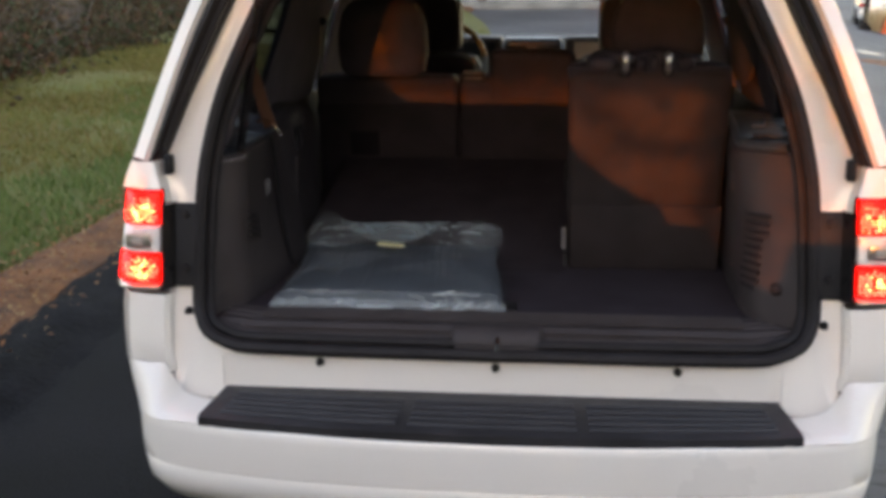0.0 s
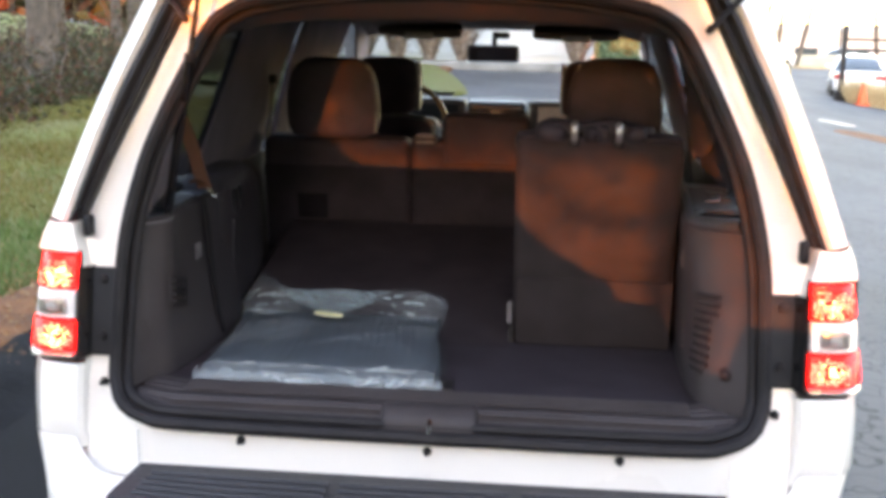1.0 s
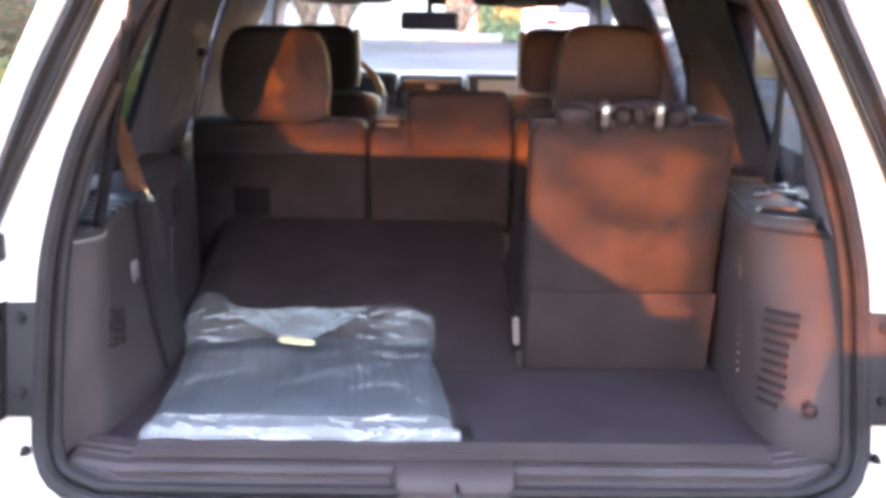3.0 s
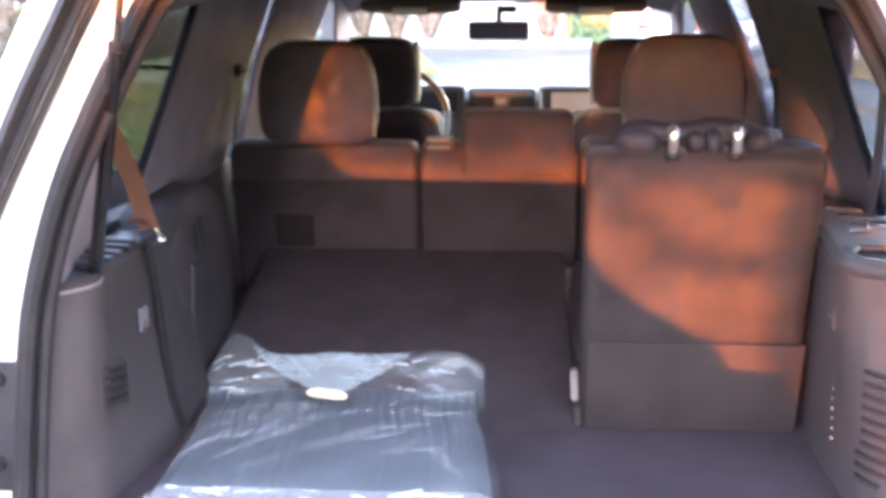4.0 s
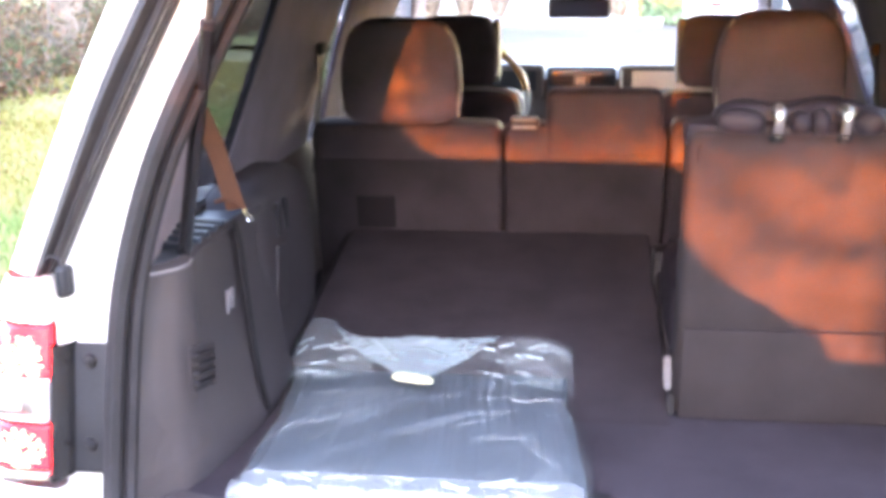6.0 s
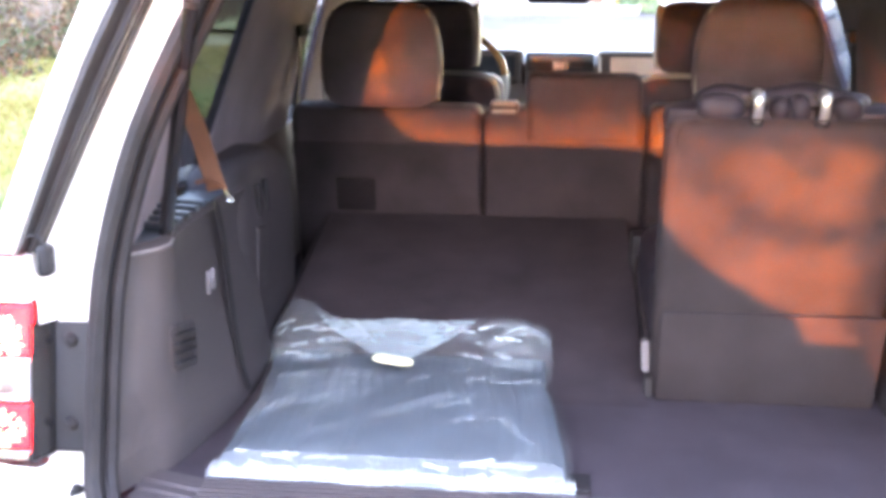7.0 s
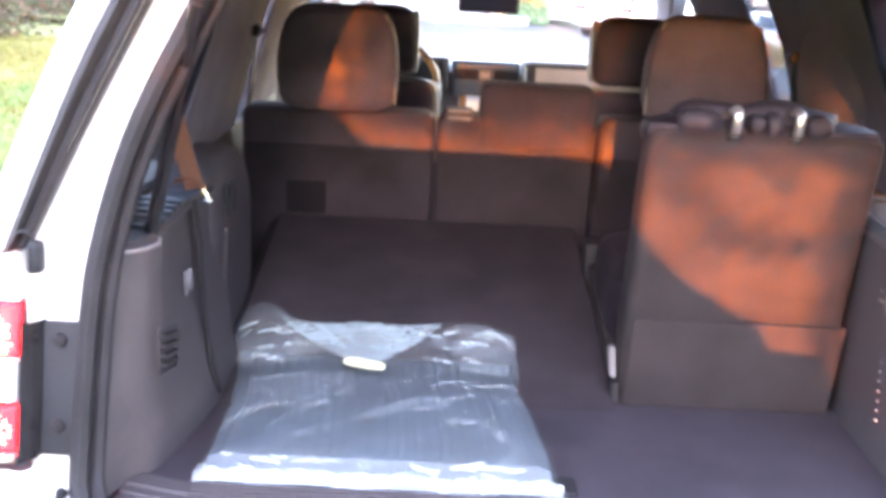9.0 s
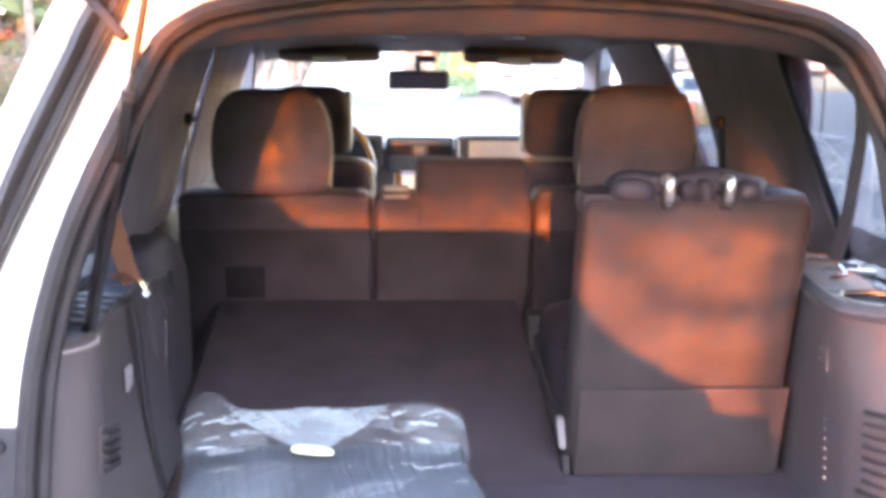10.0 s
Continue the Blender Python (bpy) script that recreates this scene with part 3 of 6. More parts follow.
        lens(1.012, 1.078, WHITE_LENS, "clear_lens", "clear reversing lens")
        lens(0.94, 1.008, RED, "red_lens", "glowing red lens")
        lens(0.922, 0.937, SATIN, "chrome_strip", "silver strip")
        # lit cells behind the red lenses, in rows: brightest round each bulb
        kinds = {}
        for z0 in (0.947, 1.088):
            for r in range(9):
                for c in range(11):
                    off = math.hypot((c - 5.2) / 5.5, (r - 3.6) / 4.6) + random.uniform(-0.25, 0.25)
                    if off > 1.05 or random.random() < 0.12:
                        continue
                    mtl = HOT_LED if off < (0.62 if s < 0 else 0.5) else LED
                    if mtl not in kinds:
                        bm = bmesh.new()
                        box(bm, (0, 0, 0), (0.0068, 0.005, 0.0052), 0.0016, 1)
                        kinds[mtl] = ob = part("led_cell", bm, mtl, lamp)
                    else:
                        ob = new("led_cell", kinds[mtl].data)
                        ob.parent = lamp
                    z = z0 + r * 0.0068 + random.uniform(-0.0012, 0.0012)
                    u = 0.837 + c * 0.0079 + random.uniform(-0.0015, 0.0015)
                    wide, high = random.uniform(0.5, 1.1), random.uniform(0.45, 1.0)
                    y0 = 0.028 + (z - 0.93) * 0.2 + (0.004 if c > 7 else 0.0)
                    ob.matrix_local = Matrix.Translation((s * u, y0, z)) @ Matrix.Diagonal((wide, 1, high, 1))
        bm = bmesh.new()
        box(bm, (s * 0.882, 0.046, 1.045), (0.062, 0.008, 0.036), 0.006, 2)
        housing = part("reversing_bulb_housing", bm, SATIN, lamp, "silver bulb housing behind the clear lens")
        bm = bmesh.new()
        box(bm, (s * 0.882, 0.0405, 1.045), (0.03, 0.006, 0.02), 0.004, 2)
        part("bulb", bm, PIPING, housing)
    # bumper
    bm = bmesh.new()
    half = [(0, -0.185), (0.2, -0.183), (0.45, -0.168), (0.62, -0.146), (0.70, -0.13), (0.78, -0.108), (0.84, -0.078), (0.882, -0.03), (0.911, 0.05), (0.924, 0.15), (0.93, 0.55)]
    plan = smooth_line([(x, y, 0) for x, y in half], 48)
    full = [mirrored(v) for v in plan[:0:-1]] + plan
    rows = []
    for ins, z in ((0.20, 0.646), (0.115, 0.646), (0.045, 0.651), (0.012, 0.646), (0.002, 0.634), (0.0, 0.615), (0.0, 0.56), (0.002, 0.522), (0.010, 0.516), (0.004, 0.506), (0.012, 0.46), (0.05, 0.41), (0.10, 0.395)):
        row = []
        for i, v in enumerate(full):
            d = full[min(i + 1, len(full) - 1)] - full[max(i - 1, 0)]
            k = Vector((-d.y, d.x, 0)).normalized()
            y = min(v.y + k.y * ins, max(v.y, 0.06))
            row.append((v.x + k.x * ins * (0.8 if ins > 0.05 else 1), y, z))
        rows.append(row)
    loft(bm, rows)
    bumper = part("bumper", bm, PAINT, suv, "white painted rear bumper", 50)
    # step pad and its ribs
    bm = bmesh.new()
    n = 40
    rows = []
    for k, (f, dz) in enumerate(((0, -0.02), (0, 0.0), (0.03, 0.004), (0.9, 0.004), (1.0, 0.0), (1.0, -0.022))):
        row = []
        for i in range(n + 1):
            u = -1 + 2 * i / n
            xi, xo = 0.662 * u, 0.702 * u
            yo = -0.181 + 0.052 * abs(u) ** 2.2
            x, y = xi + (xo - xi) * f, 0.0 - 0.006 + (yo + 0.006) * f
            row.append((x, y, 0.690 - 0.030 * f + dz))
        rows.append(row)
    vs = loft(bm, rows)
    for j in (0, n):
        bm.faces.new([r[j] for r in vs])
    STEP = material("satin_black_plastic", (0.027, 0.026, 0.029), 0.42, vary=0.2, scale=10, fine=300, bump=0.2, spec=0.45)
    pad = part("step_pad", bm, STEP, bumper, "ribbed black plastic step pad")
    for f in (0.28, 0.42, 0.56, 0.70, 0.84):
        for a, b in ((-0.93, -0.32), (-0.28, 0.28), (0.32, 0.93)):
            bm = bmesh.new()
            pts = []
            for i in range(13):
                u = a + (b - a) * i / 12
                xi, xo = 0.662 * u, 0.702 * u
                yo = -0.181 + 0.052 * abs(u) ** 2.2
                pts.append((xi + (xo - xi) * f, -0.006 + (yo + 0.006) * f, 0.6945 - 0.030 * f))
            tube(bm, pts, 0.0068, 6, 0.8)
            part("rib", bm, STEP, pad)
    # seams of the sill panel
    for s in (1, -1):
        bm = bmesh.new()
        box(bm, (s * 0.672, -0.004, 0.725), (0.005, 0.01, 0.09), 0.002, 2)
        part("seam", bm, PAINT, suv)
    # underside and wheels
    bm = bmesh.new()
    box(bm, (0, 2.5, 0.42), (1.7, 4.9, 0.1), 0.03)
    part("underbody", bm, BLACKP, suv)
    for x in (-0.82, 0.82):
        for y in (1.15, 4.15):
            bm = bmesh.new()
            disc(bm, (x, y, 0.39), (1, 0, 0), 0.39, 0.27, 40, 0.02)
            w = part("tyre", bm, RUBBER, suv, "black rubber tyre")
            bm = bmesh.new()
            disc(bm, (x * 1.03, y, 0.39), (math.copysign(1, x), 0, 0), 0.25, 0.25, 30, 0.03)
            part("rim", bm, CHROME, w)
    # bonnet and cowl ahead of the screen
    bm = bmesh.new()
    rows = []
    for y, z, w in ((3.95, 1.13, 0.86), (4.3, 1.14, 0.86), (4.8, 1.10, 0.83), (5.15, 1.0, 0.76), (5.25, 0.8, 0.74), (5.2, 0.45, 0.74)):
        rows.append([(w * u, y + 0.06 * (1 - abs(u)) * (1 if y > 5 else 0), z - 0.06 * abs(u) ** 3) for u in (-1, -0.8, -0.5, 0, 0.5, 0.8, 1)])
    loft(bm, rows)
    part("bonnet", bm, PAINT, suv, "white bonnet")
    # raised tailgate with its window
    bm = bmesh.new()
    up = 0.16
    def gate(x, d, h=0.0):
        return (x, 0.22 - d, 1.955 + d * up + h)
    rows = []
    for d, w in ((0.0, 0.56), (0.25, 0.66), (0.55, 0.76), (0.62, 0.80), (0.95, 0.82), (1.02, 0.80)):
        rows.append([gate(w * u, d, 0.05 + 0.05 * (1 - u * u) * (1 if d < 0.9 else 0.4)) for u in (-1, -0.7, -0.3, 0.3, 0.7, 1)] + [gate(w * u, d, 0.0) for u in (1, 0.7, 0.3, -0.3, -0.7, -1)])
    loft(bm, rows, wrap=True)
    part("tailgate", bm, PAINT, suv, "raised white tailgate")
    # gas strut from the left trim pocket up to the tailgate
    a, b = Vector((-0.693, 0.305, 1.20)), Vector((-0.583, 0.185, 1.613))
    d = (b - a).normalized()
    bm = bmesh.new()
    tube(bm, [a, b], 0.0118, 12)
    strut = part("gas_strut", bm, material("gloss_black_strut", (0.012, 0.011, 0.012), 0.24, vary=0.1, bump=0.02, coat=0.4), suv, "black gas strut with a slim rod")
    bm = bmesh.new()
    tube(bm, [b, b + d * 0.42], 0.0066, 10)
    part("strut_rod", bm, material("dark_steel_rod", (0.10, 0.09, 0.08), 0.26, metal=0.6, vary=0.1), strut)
    bm = bmesh.new()
    tube(bm, [b - d * 0.008, b + d * 0.004], 0.0132, 12)
    part("collar", bm, RUBBER, strut)


build_flanks()


# ---- cargo bay ----
def floor_z(y):
    """The load floor, level at first, then rising over the folded seat."""
    return 0.84 if y < 0.62 else 0.84 + (y - 0.62) * 0.18


def build_cargo():
    # sill plate with ridges
    bm = bmesh.new()
    prof = [(0.03, 0.782), (0.022, 0.79), (0.026, 0.80), (0.034, 0.803), (0.036, 0.815), (0.044, 0.818), (0.046, 0.832), (0.055, 0.8405), (0.075, 0.8405), (0.078, 0.837), (0.09, 0.837), (0.093, 0.8415), (0.105, 0.8415), (0.108, 0.837), (0.12, 0.837), (0.123, 0.8415), (0.16, 0.8415), (0.165, 0.832)]
    rows = []
    for x in (-0.70, -0.64, -0.60, -0.3, 0.0, 0.3, 0.60, 0.64, 0.70):
        u = max(0, abs(x) - 0.60) / 0.1
        rows.append([(x, y + 0.03 * u, z + (0.02 * u if z < 0.83 else 0)) for y, z in prof])
    loft(bm, rows)
    sill = part("sill_plate", bm, TRIM, suv, "ridged black plastic sill plate", 25)
    for y in (0.083, 0.0985, 0.1145, 0.1305, 0.145):
        bm = bmesh.new()
        box(bm, (0, y, 0.8445), (1.18, 0.0065, 0.009), 0.0025, 2)
        part("ridge", bm, TRIM, sill)
    for y, z in ((0.027, 0.799), (0.036, 0.8155), (0.045, 0.831)):
        for x0, x1 in ((-0.61, -0.116), (0.116, 0.61)):
            bm = bmesh.new()
            tube(bm, [(x0, y, z), (x1, y, z)], 0.0042, 6)
            part("lip_ridge", bm, TRIM, sill)
    # striker cover
    bm = bmesh.new()
    prof = [(0.07, 0.845), (0.05, 0.847), (0.022, 0.842), (0.004, 0.828), (-0.002, 0.80), (0.004, 0.788), (0.03, 0.78)]
    rows = [[(x, y + dy, z + dz) for y, z in prof] for x, dy, dz in ((-0.112, 0.02, -0.012), (-0.104, 0.004, -0.001), (-0.095, 0, 0), (0.095, 0, 0), (0.104, 0.004, -0.001), (0.112, 0.02, -0.012))]
    loft(bm, rows)
    cover = part("striker_cover", bm, TRIM, suv, "moulded dark plastic striker cover")
    bm = bmesh.new()
    tube(bm, [(0.004, 0.0, 0.793), (0.004, -0.014, 0.797), (0.004, -0.014, 0.822), (0.004, 0.006, 0.827)], 0.0055, 8)
    part("striker", bm, CHROME, cover, "small steel striker")
    # carpeted load floor
    bm = bmesh.new()
    rows = []
    for y in (0.162, 0.17, 0.3, 0.45, 0.6, 0.75, 1.0, 1.3):
        rows.append([(x, y, 0.8365 if y > 0.165 else 0.825) for x in (-0.72, -0.6, -0.3, 0.0, 0.3, 0.6, 0.72)])
    loft(bm, rows)
    part("load_floor", bm, CARPET, suv, "charcoal carpeted load floor")
    # steel pan under the carpet out to the walls
    bm = bmesh.new()
    box(bm, (0, 1.9, 0.74), (1.7, 3.7, 0.1), 0.02)
    part("floor_pan", bm, CARPET, suv)


build_cargo()


def build_trim():
    """Side trim of the cargo bay: left and right differ."""
    # right: a deep bin with a slotted grille, ribbed tray on top
    def wall(name, levels, mtl, lab):
        bm = bmesh.new()
        rows = [[(x, y, z) for x, y in smooth_line2(pl, 26)] for z, pl in levels]
        loft(bm, rows)
        return part(name, bm, mtl, suv, lab)
    def smooth_line2(pl, n):
        return [(v.x, v.y) for v in smooth_line([(x, y, 0) for x, y in pl], n)]
    r_low = [(0.735, 0.07), (0.715, 0.09), (0.675, 0.115), (0.63, 0.16), (0.606, 0.23), (0.602, 0.36), (0.606, 0.6), (0.62, 0.95)]
    r_mid = [(0.735, 0.11), (0.715, 0.14), (0.675, 0.18), (0.625, 0.23), (0.598, 0.31), (0.594, 0.40), (0.60, 0.62), (0.62, 0.95)]
    r_top = [(0.735, 0.17), (0.72, 0.22), (0.68, 0.27), (0.63, 0.295), (0.595, 0.32), (0.58, 0.39), (0.60, 0.62), (0.62, 0.95)]
    r_rim = [(x + 0.012, y + 0.012) for x, y in r_top]
    right = wall("side_trim", [(0.835, r_low), (0.87, r_low), (1.05, r_mid), (1.20, r_top), (1.228, r_top), (1.236, r_rim)], TRIM, "taupe moulded side trim with a slotted grille")
    # grille slots: black bars paint each recess's shade, over a lower lip
    for i in range(10):
        z = 0.905 + i * 0.0196
        f = (z - 0.87) / 0.18
        line = smooth_line([((1 - f) * p[0] + f * q[0] - 0.001, (1 - f) * p[1] + f * q[1] - 0.001, z) for p, q in zip(r_low, r_mid)], 60)
        seg = [v + Vector((0, 0, -0.10 * (v.y - 0.25))) for v in line if 0.165 + 0.03 * f < v.y < 0.245 + 0.02 * f]
        bm = bmesh.new()
        tube(bm, [v + Vector((0, 0, 0.002)) for v in seg], 0.0048, 6)
        slot = part("grille_slot", bm, RUBBER, right, "black bar painting a shaded grille slot")
        bm = bmesh.new()
        tube(bm, [v + Vector((-0.0015, -0.0015, -0.0045)) for v in seg], 0.0026, 6)
        part("slot_lip", bm, TRIM, slot)
    for i in range(10):
        bm = bmesh.new()
        box(bm, (0.5965 + 0.0015 * (i < 3), 0.374 + 0.0012 * i, 0.917 + i * 0.0182), (0.006, 0.008, 0.0045), 0.0015, 1)
        part("trim_stud", bm, PEWTER, right)
    bm = bmesh.new()
    box(bm, (0.5865, 0.372, 1.150), (0.006, 0.006, 0.062), 0.002, 1)
    for k in range(3):
        box(bm, (0.5865, 0.398, 1.135 + 0.019 * k), (0.006, 0.022, 0.004), 0.0015, 1)
    part("trim_handle", bm, material("mid_tan_plastic", (0.13, 0.11, 0.105), 0.5, vary=0.1), right, "pale recessed catch")
    bm = bmesh.new()
    soft(bm, (0.668, 0.135, 0.924), (0.026, 0.03, 0.026), 2.4, 10)
    disc(bm, (0.674, 0.15, 0.924), (-0.6, -1, 0), 0.02, 0.016, 16, 0.003)
    part("tie_down_knob", bm, SEATBACK, right, "round tan tie-down knob")
    # tray with ribs
    bm = bmesh.new()
    outline = smooth_line2(r_rim, 26) + [(0.78, 0.95), (0.78, 0.2)]
    prism(bm, outline, "z", 1.205, 1.238)
    tray = part("tray", bm, TRAY, right, "glossy ribbed black tray")
    bm = bmesh.new()
    tube(bm, [(x + 0.008, y + 0.004, 1.24) for x, y in smooth_line2(r_rim[2:], 24)], 0.012, 8, 0.8)
    part("tray_rim", bm, TRAY, tray)
    for i in range(13):
        bm = bmesh.new()
        box(bm, (0.675, 0.46 + i * 0.03, 1.243), (0.13, 0.009, 0.010), 0.003, 2, (0, 0, -24))
        part("tray_rib", bm, TRAY, tray)
    for i in range(3):
        bm = bmesh.new()
        box(bm, (0.725, 0.62 + i * 0.085, 1.245), (0.10, 0.03, 0.016), 0.006, 3, (0, 0, -24))
        part("tray_step", bm, TRAY, tray)
    # bottle well: a raised edge round a dark plate lying on the tray
    bm = bmesh.new()
    well = [(0.612, 0.405), (0.622, 0.365), (0.655, 0.338), (0.72, 0.325), (0.735, 0.35), (0.735, 0.43), (0.70, 0.455), (0.64, 0.45)]
    tube(bm, [(x, y, 1.246) for x, y in well], 0.0055, 6, 1, True)
    part("well_rim", bm, TRAY, tray)
    bm = bmesh.new()
    prism(bm, well, "z", 1.232, 1.2405)
    part("well_floor", bm, RUBBER, tray)
    # left: leaner wall with strut pocket, small grille, catch and rear bulge
    l_low = [(-0.735, 0.07), (-0.722, 0.09), (-0.708, 0.13), (-0.69, 0.17), (-0.662, 0.21), (-0.638, 0.335), (-0.618, 0.50), (-0.613, 0.7)]
    l_mid = [(-0.735, 0.12), (-0.72, 0.145), (-0.695, 0.175), (-0.672, 0.22), (-0.662, 0.28), (-0.664, 0.36), (-0.662, 0.50), (-0.645, 0.7)]
    l_top = [(-0.735, 0.16), (-0.725, 0.18), (-0.70, 0.205), (-0.68, 0.235), (-0.67, 0.29), (-0.676, 0.36), (-0.672, 0.50), (-0.66, 0.7)]
    l_rim = [(x - 0.012, y + 0.006) for x, y in l_top]
    left = wall("side_trim", [(0.835, l_low), (0.865, l_low), (0.93, [tuple(0.55 * a + 0.45 * b for a, b in zip(p, q)) for p, q in zip(l_low, l_mid)]), (1.05, l_mid), (1.19, l_top), (1.215, l_top), (1.225, l_rim)], TRIM, "taupe moulded side trim with a strut pocket")
    bm = bmesh.new()
    prism(bm, smooth_line2(l_rim, 26) + [(-0.79, 0.7), (-0.79, 0.16)], "z", 1.19, 1.222)
    ltray = part("tray", bm, TRAY, left, "glossy ribbed black tray")
    for i in range(5):
        bm = bmesh.new()
        box(bm, (-0.725, 0.33 + i * 0.045, 1.228), (0.09, 0.016, 0.012), 0.004, 2, (0, 0, -12))
        part("tray_rib", bm, TRAY, ltray)
    # strut pocket: a shallow raised panel whose top edge is open
    bm = bmesh.new()
    rows = []
    for z, line, out in ((0.89, l_low, 0.0), (0.95, l_mid, 0.004), (1.05, l_mid, 0.010), (1.14, l_top, 0.012), (1.212, l_top, 0.013), (1.216, l_top, 0.009)):
        seg = [v for v in smooth_line2(line, 60) if v[1] < 0.30]
        seg = [seg[int(k * (len(seg) - 1) / 14)] for k in range(15)]
        rows.append([(x + out * min(1, (14 - k) / 2), y - out * 0.4, z) for k, (x, y) in enumerate(seg)])
    loft(bm, rows)
    part("strut_pocket", bm, TRIM, left, "shallow moulded strut pocket")
    # rim in paler plastic: paints in the light that its edge catches
    bm = bmesh.new()
    tube(bm, [(x, y, z) for x, y, z in rows[-1]][2:], 0.0025, 6)
    part("pocket_rim", bm, material("lit_edge_plastic", (0.2, 0.18, 0.18), 0.5, vary=0.1), left)
    # black bars paint the shade of the small grille's slots
    for i in range(4):
        bm = bmesh.new()
        box(bm, (-0.650, 0.262, 1.008 + i * 0.017), (0.012, 0.095, 0.006), 0.003, 2, (-14, 0, 0))
        part("grille_slot", bm, RUBBER, left)
    bm = bmesh.new()
    tube(bm, [(-0.6535, 0.262 + 0.06 * a, 1.034 + 0.04 * b - 0.015 * a) for a, b in ((-1, -0.8), (-0.85, -1), (0.85, -1), (1, -0.8), (1, 0.8), (0.85, 1), (-0.85, 1), (-1, 0.8))], 0.0022, 6, closed=True)
    part("grille_border", bm, TRIM, left)
    bm = bmesh.new()
    box(bm, (-0.660, 0.432, 1.095), (0.008, 0.008, 0.045), 0.002, 1)
    box(bm, (-0.660, 0.446, 1.095), (0.006, 0.02, 0.007), 0.002, 1)
    box(bm, (-0.660, 0.46, 1.095), (0.008, 0.007, 0.04), 0.002, 1)
    part("trim_catch", bm, material("mid_grey_plastic", (0.15, 0.135, 0.14), 0.5, vary=0.1), left, "pale recessed catch")
    # wheel-house bulges further in, both sides
    for s in (-1, 1):
        bm = bmesh.new()
        soft(bm, (s * 0.735, 0.86, 1.03 if s < 0 else 0.98), (0.19, 0.56, 0.46), 3.6, 20, None, lambda x, y, z: (x - s * (0.05 * max(0, -z) * (y + 0.28)), y, z))
        hump = part("wheel_house_trim", bm, TRIM, suv, "dark moulded trim over the wheel house")
        if s < 0:
            # black bars in place of the shaded pockets in the trim
            for y in (0.74, 0.80):
                bm = bmesh.new()
                box(bm, (-0.645, y, 1.18), (0.012, 0.014, 0.07), 0.004, 2)
                part("trim_slot", bm, RUBBER, hump)
            bm = bmesh.new()
            box(bm, (-0.646, 0.745, 1.06), (0.014, 0.075, 0.13), 0.006, 3, (-8, 0, 0))
            part("trim_cover", bm, TRIM, hump, "raised service cover")
        bm = bmesh.new()
        box(bm, (s * 0.80, 2.1, 1.02), (0.07, 2.2, 0.4), 0.02)
        part("door_trim", bm, DASH, suv, "brown door trim")
    # pillars: slanted panels between the windows, and rails above and below
    def side_panel(name, pts, s, mtl, thick=0.05, lab=""):
        bm = bmesh.new()
        prism(bm, pts, "x", 0.0, thick, 0.008, lambda x, y, z: (s * (side_x(z) + x), y, z))
        return part(name, bm, mtl, suv, lab)
    for s in (1, -1):
        # rear pillar runs from the weatherstrip to the quarter window
        bm = bmesh.new()
        pts = [(0.14, 1.18), (0.225, 1.64), (0.245, 1.72)]
        rows = []
        for z, f in ((1.2, 0.53), (1.28, 0.53), (1.36, 0.525), (1.44, 0.525), (1.52, 0.53), (1.6, 0.58), (1.66, 0.64), (1.70, 0.7), (1.73, 0.8)):
            y0 = 0.07 + 0.2 * (z - 0.86) + 0.02
            w0 = {1.2: 0.742, 1.28: 0.73, 1.36: 0.706, 1.44: 0.68, 1.52: 0.645, 1.6: 0.605, 1.66: 0.575, 1.70: 0.55, 1.73: 0.51}[z] - 0.035
            w1 = side_x(z) - (0.0 if z < 1.6 else (z - 1.6) * 0.5)
            rows.append([(s * (w0 + 0.05), y0 - 0.012, z), (s * w0, y0, z), (s * (w0 + 0.35 * (w1 - w0) - 0.004), y0 + 0.09, z), (s * (w1 - 0.004), f - 0.06, z), (s * (w1 + 0.006), f - 0.01, z), (s * (w1 + 0.05), f, z)])
        loft(bm, rows)
        part("rear_pillar_trim", bm, PILLAR, suv, "taupe rear pillar trim")
        side_panel("centre_pillar_trim", [(0.93, 1.69), (0.925, 1.64), (0.75, 1.30), (0.74, 1.2), (1.52, 1.2), (1.515, 1.36), (1.56, 1.5), (1.665, 1.64), (1.72, 1.69)], s, PILLAR, 0.016, "taupe pillar trim between side windows")
        # black strip added over the pillar's edge, which showed sunlit
        side_panel("dark_edge_strip", [(0.928, 1.69), (0.923, 1.64), (0.747, 1.30), (0.737, 1.2), (0.725, 1.2), (0.735, 1.305), (0.911, 1.645), (0.916, 1.69)], s, RUBBER, 0.018)
        # swelling added to the pillar trim so that the sun lights a patch there
        if s > 0:
            bm = bmesh.new()
            soft(bm, (0.716, 1.14, 1.51), (0.06, 0.50, 0.42), 2.0, 18, (-28, 0, 4))
            part("sunlit_swelling", bm, PILLAR, suv, "swelling added to the pillar trim to catch the sun")
        side_panel("door_pillar", [(1.70, 1.2), (1.67, 1.33), (1.80, 1.52) if s > 0 else (1.68, 1.52), (2.06, 1.69) if s > 0 else (1.78, 1.69), (2.80, 1.69), (2.55, 1.45), (2.45, 1.2)], s, PILLAR, 0.02, "dark door pillar")
        side_panel("front_pillar", [(2.85, 1.69), (3.25, 1.66), (3.78, 1.22), (3.5, 1.2), (2.98, 1.58)], s, PILLAR, 0.06, "windscreen pillar")
        side_panel("window_rail", [(0.5, 1.16), (3.75, 1.16), (3.75, 1.21), (1.0, 1.215), (0.5, 1.25)], s, TRIM, 0.08)
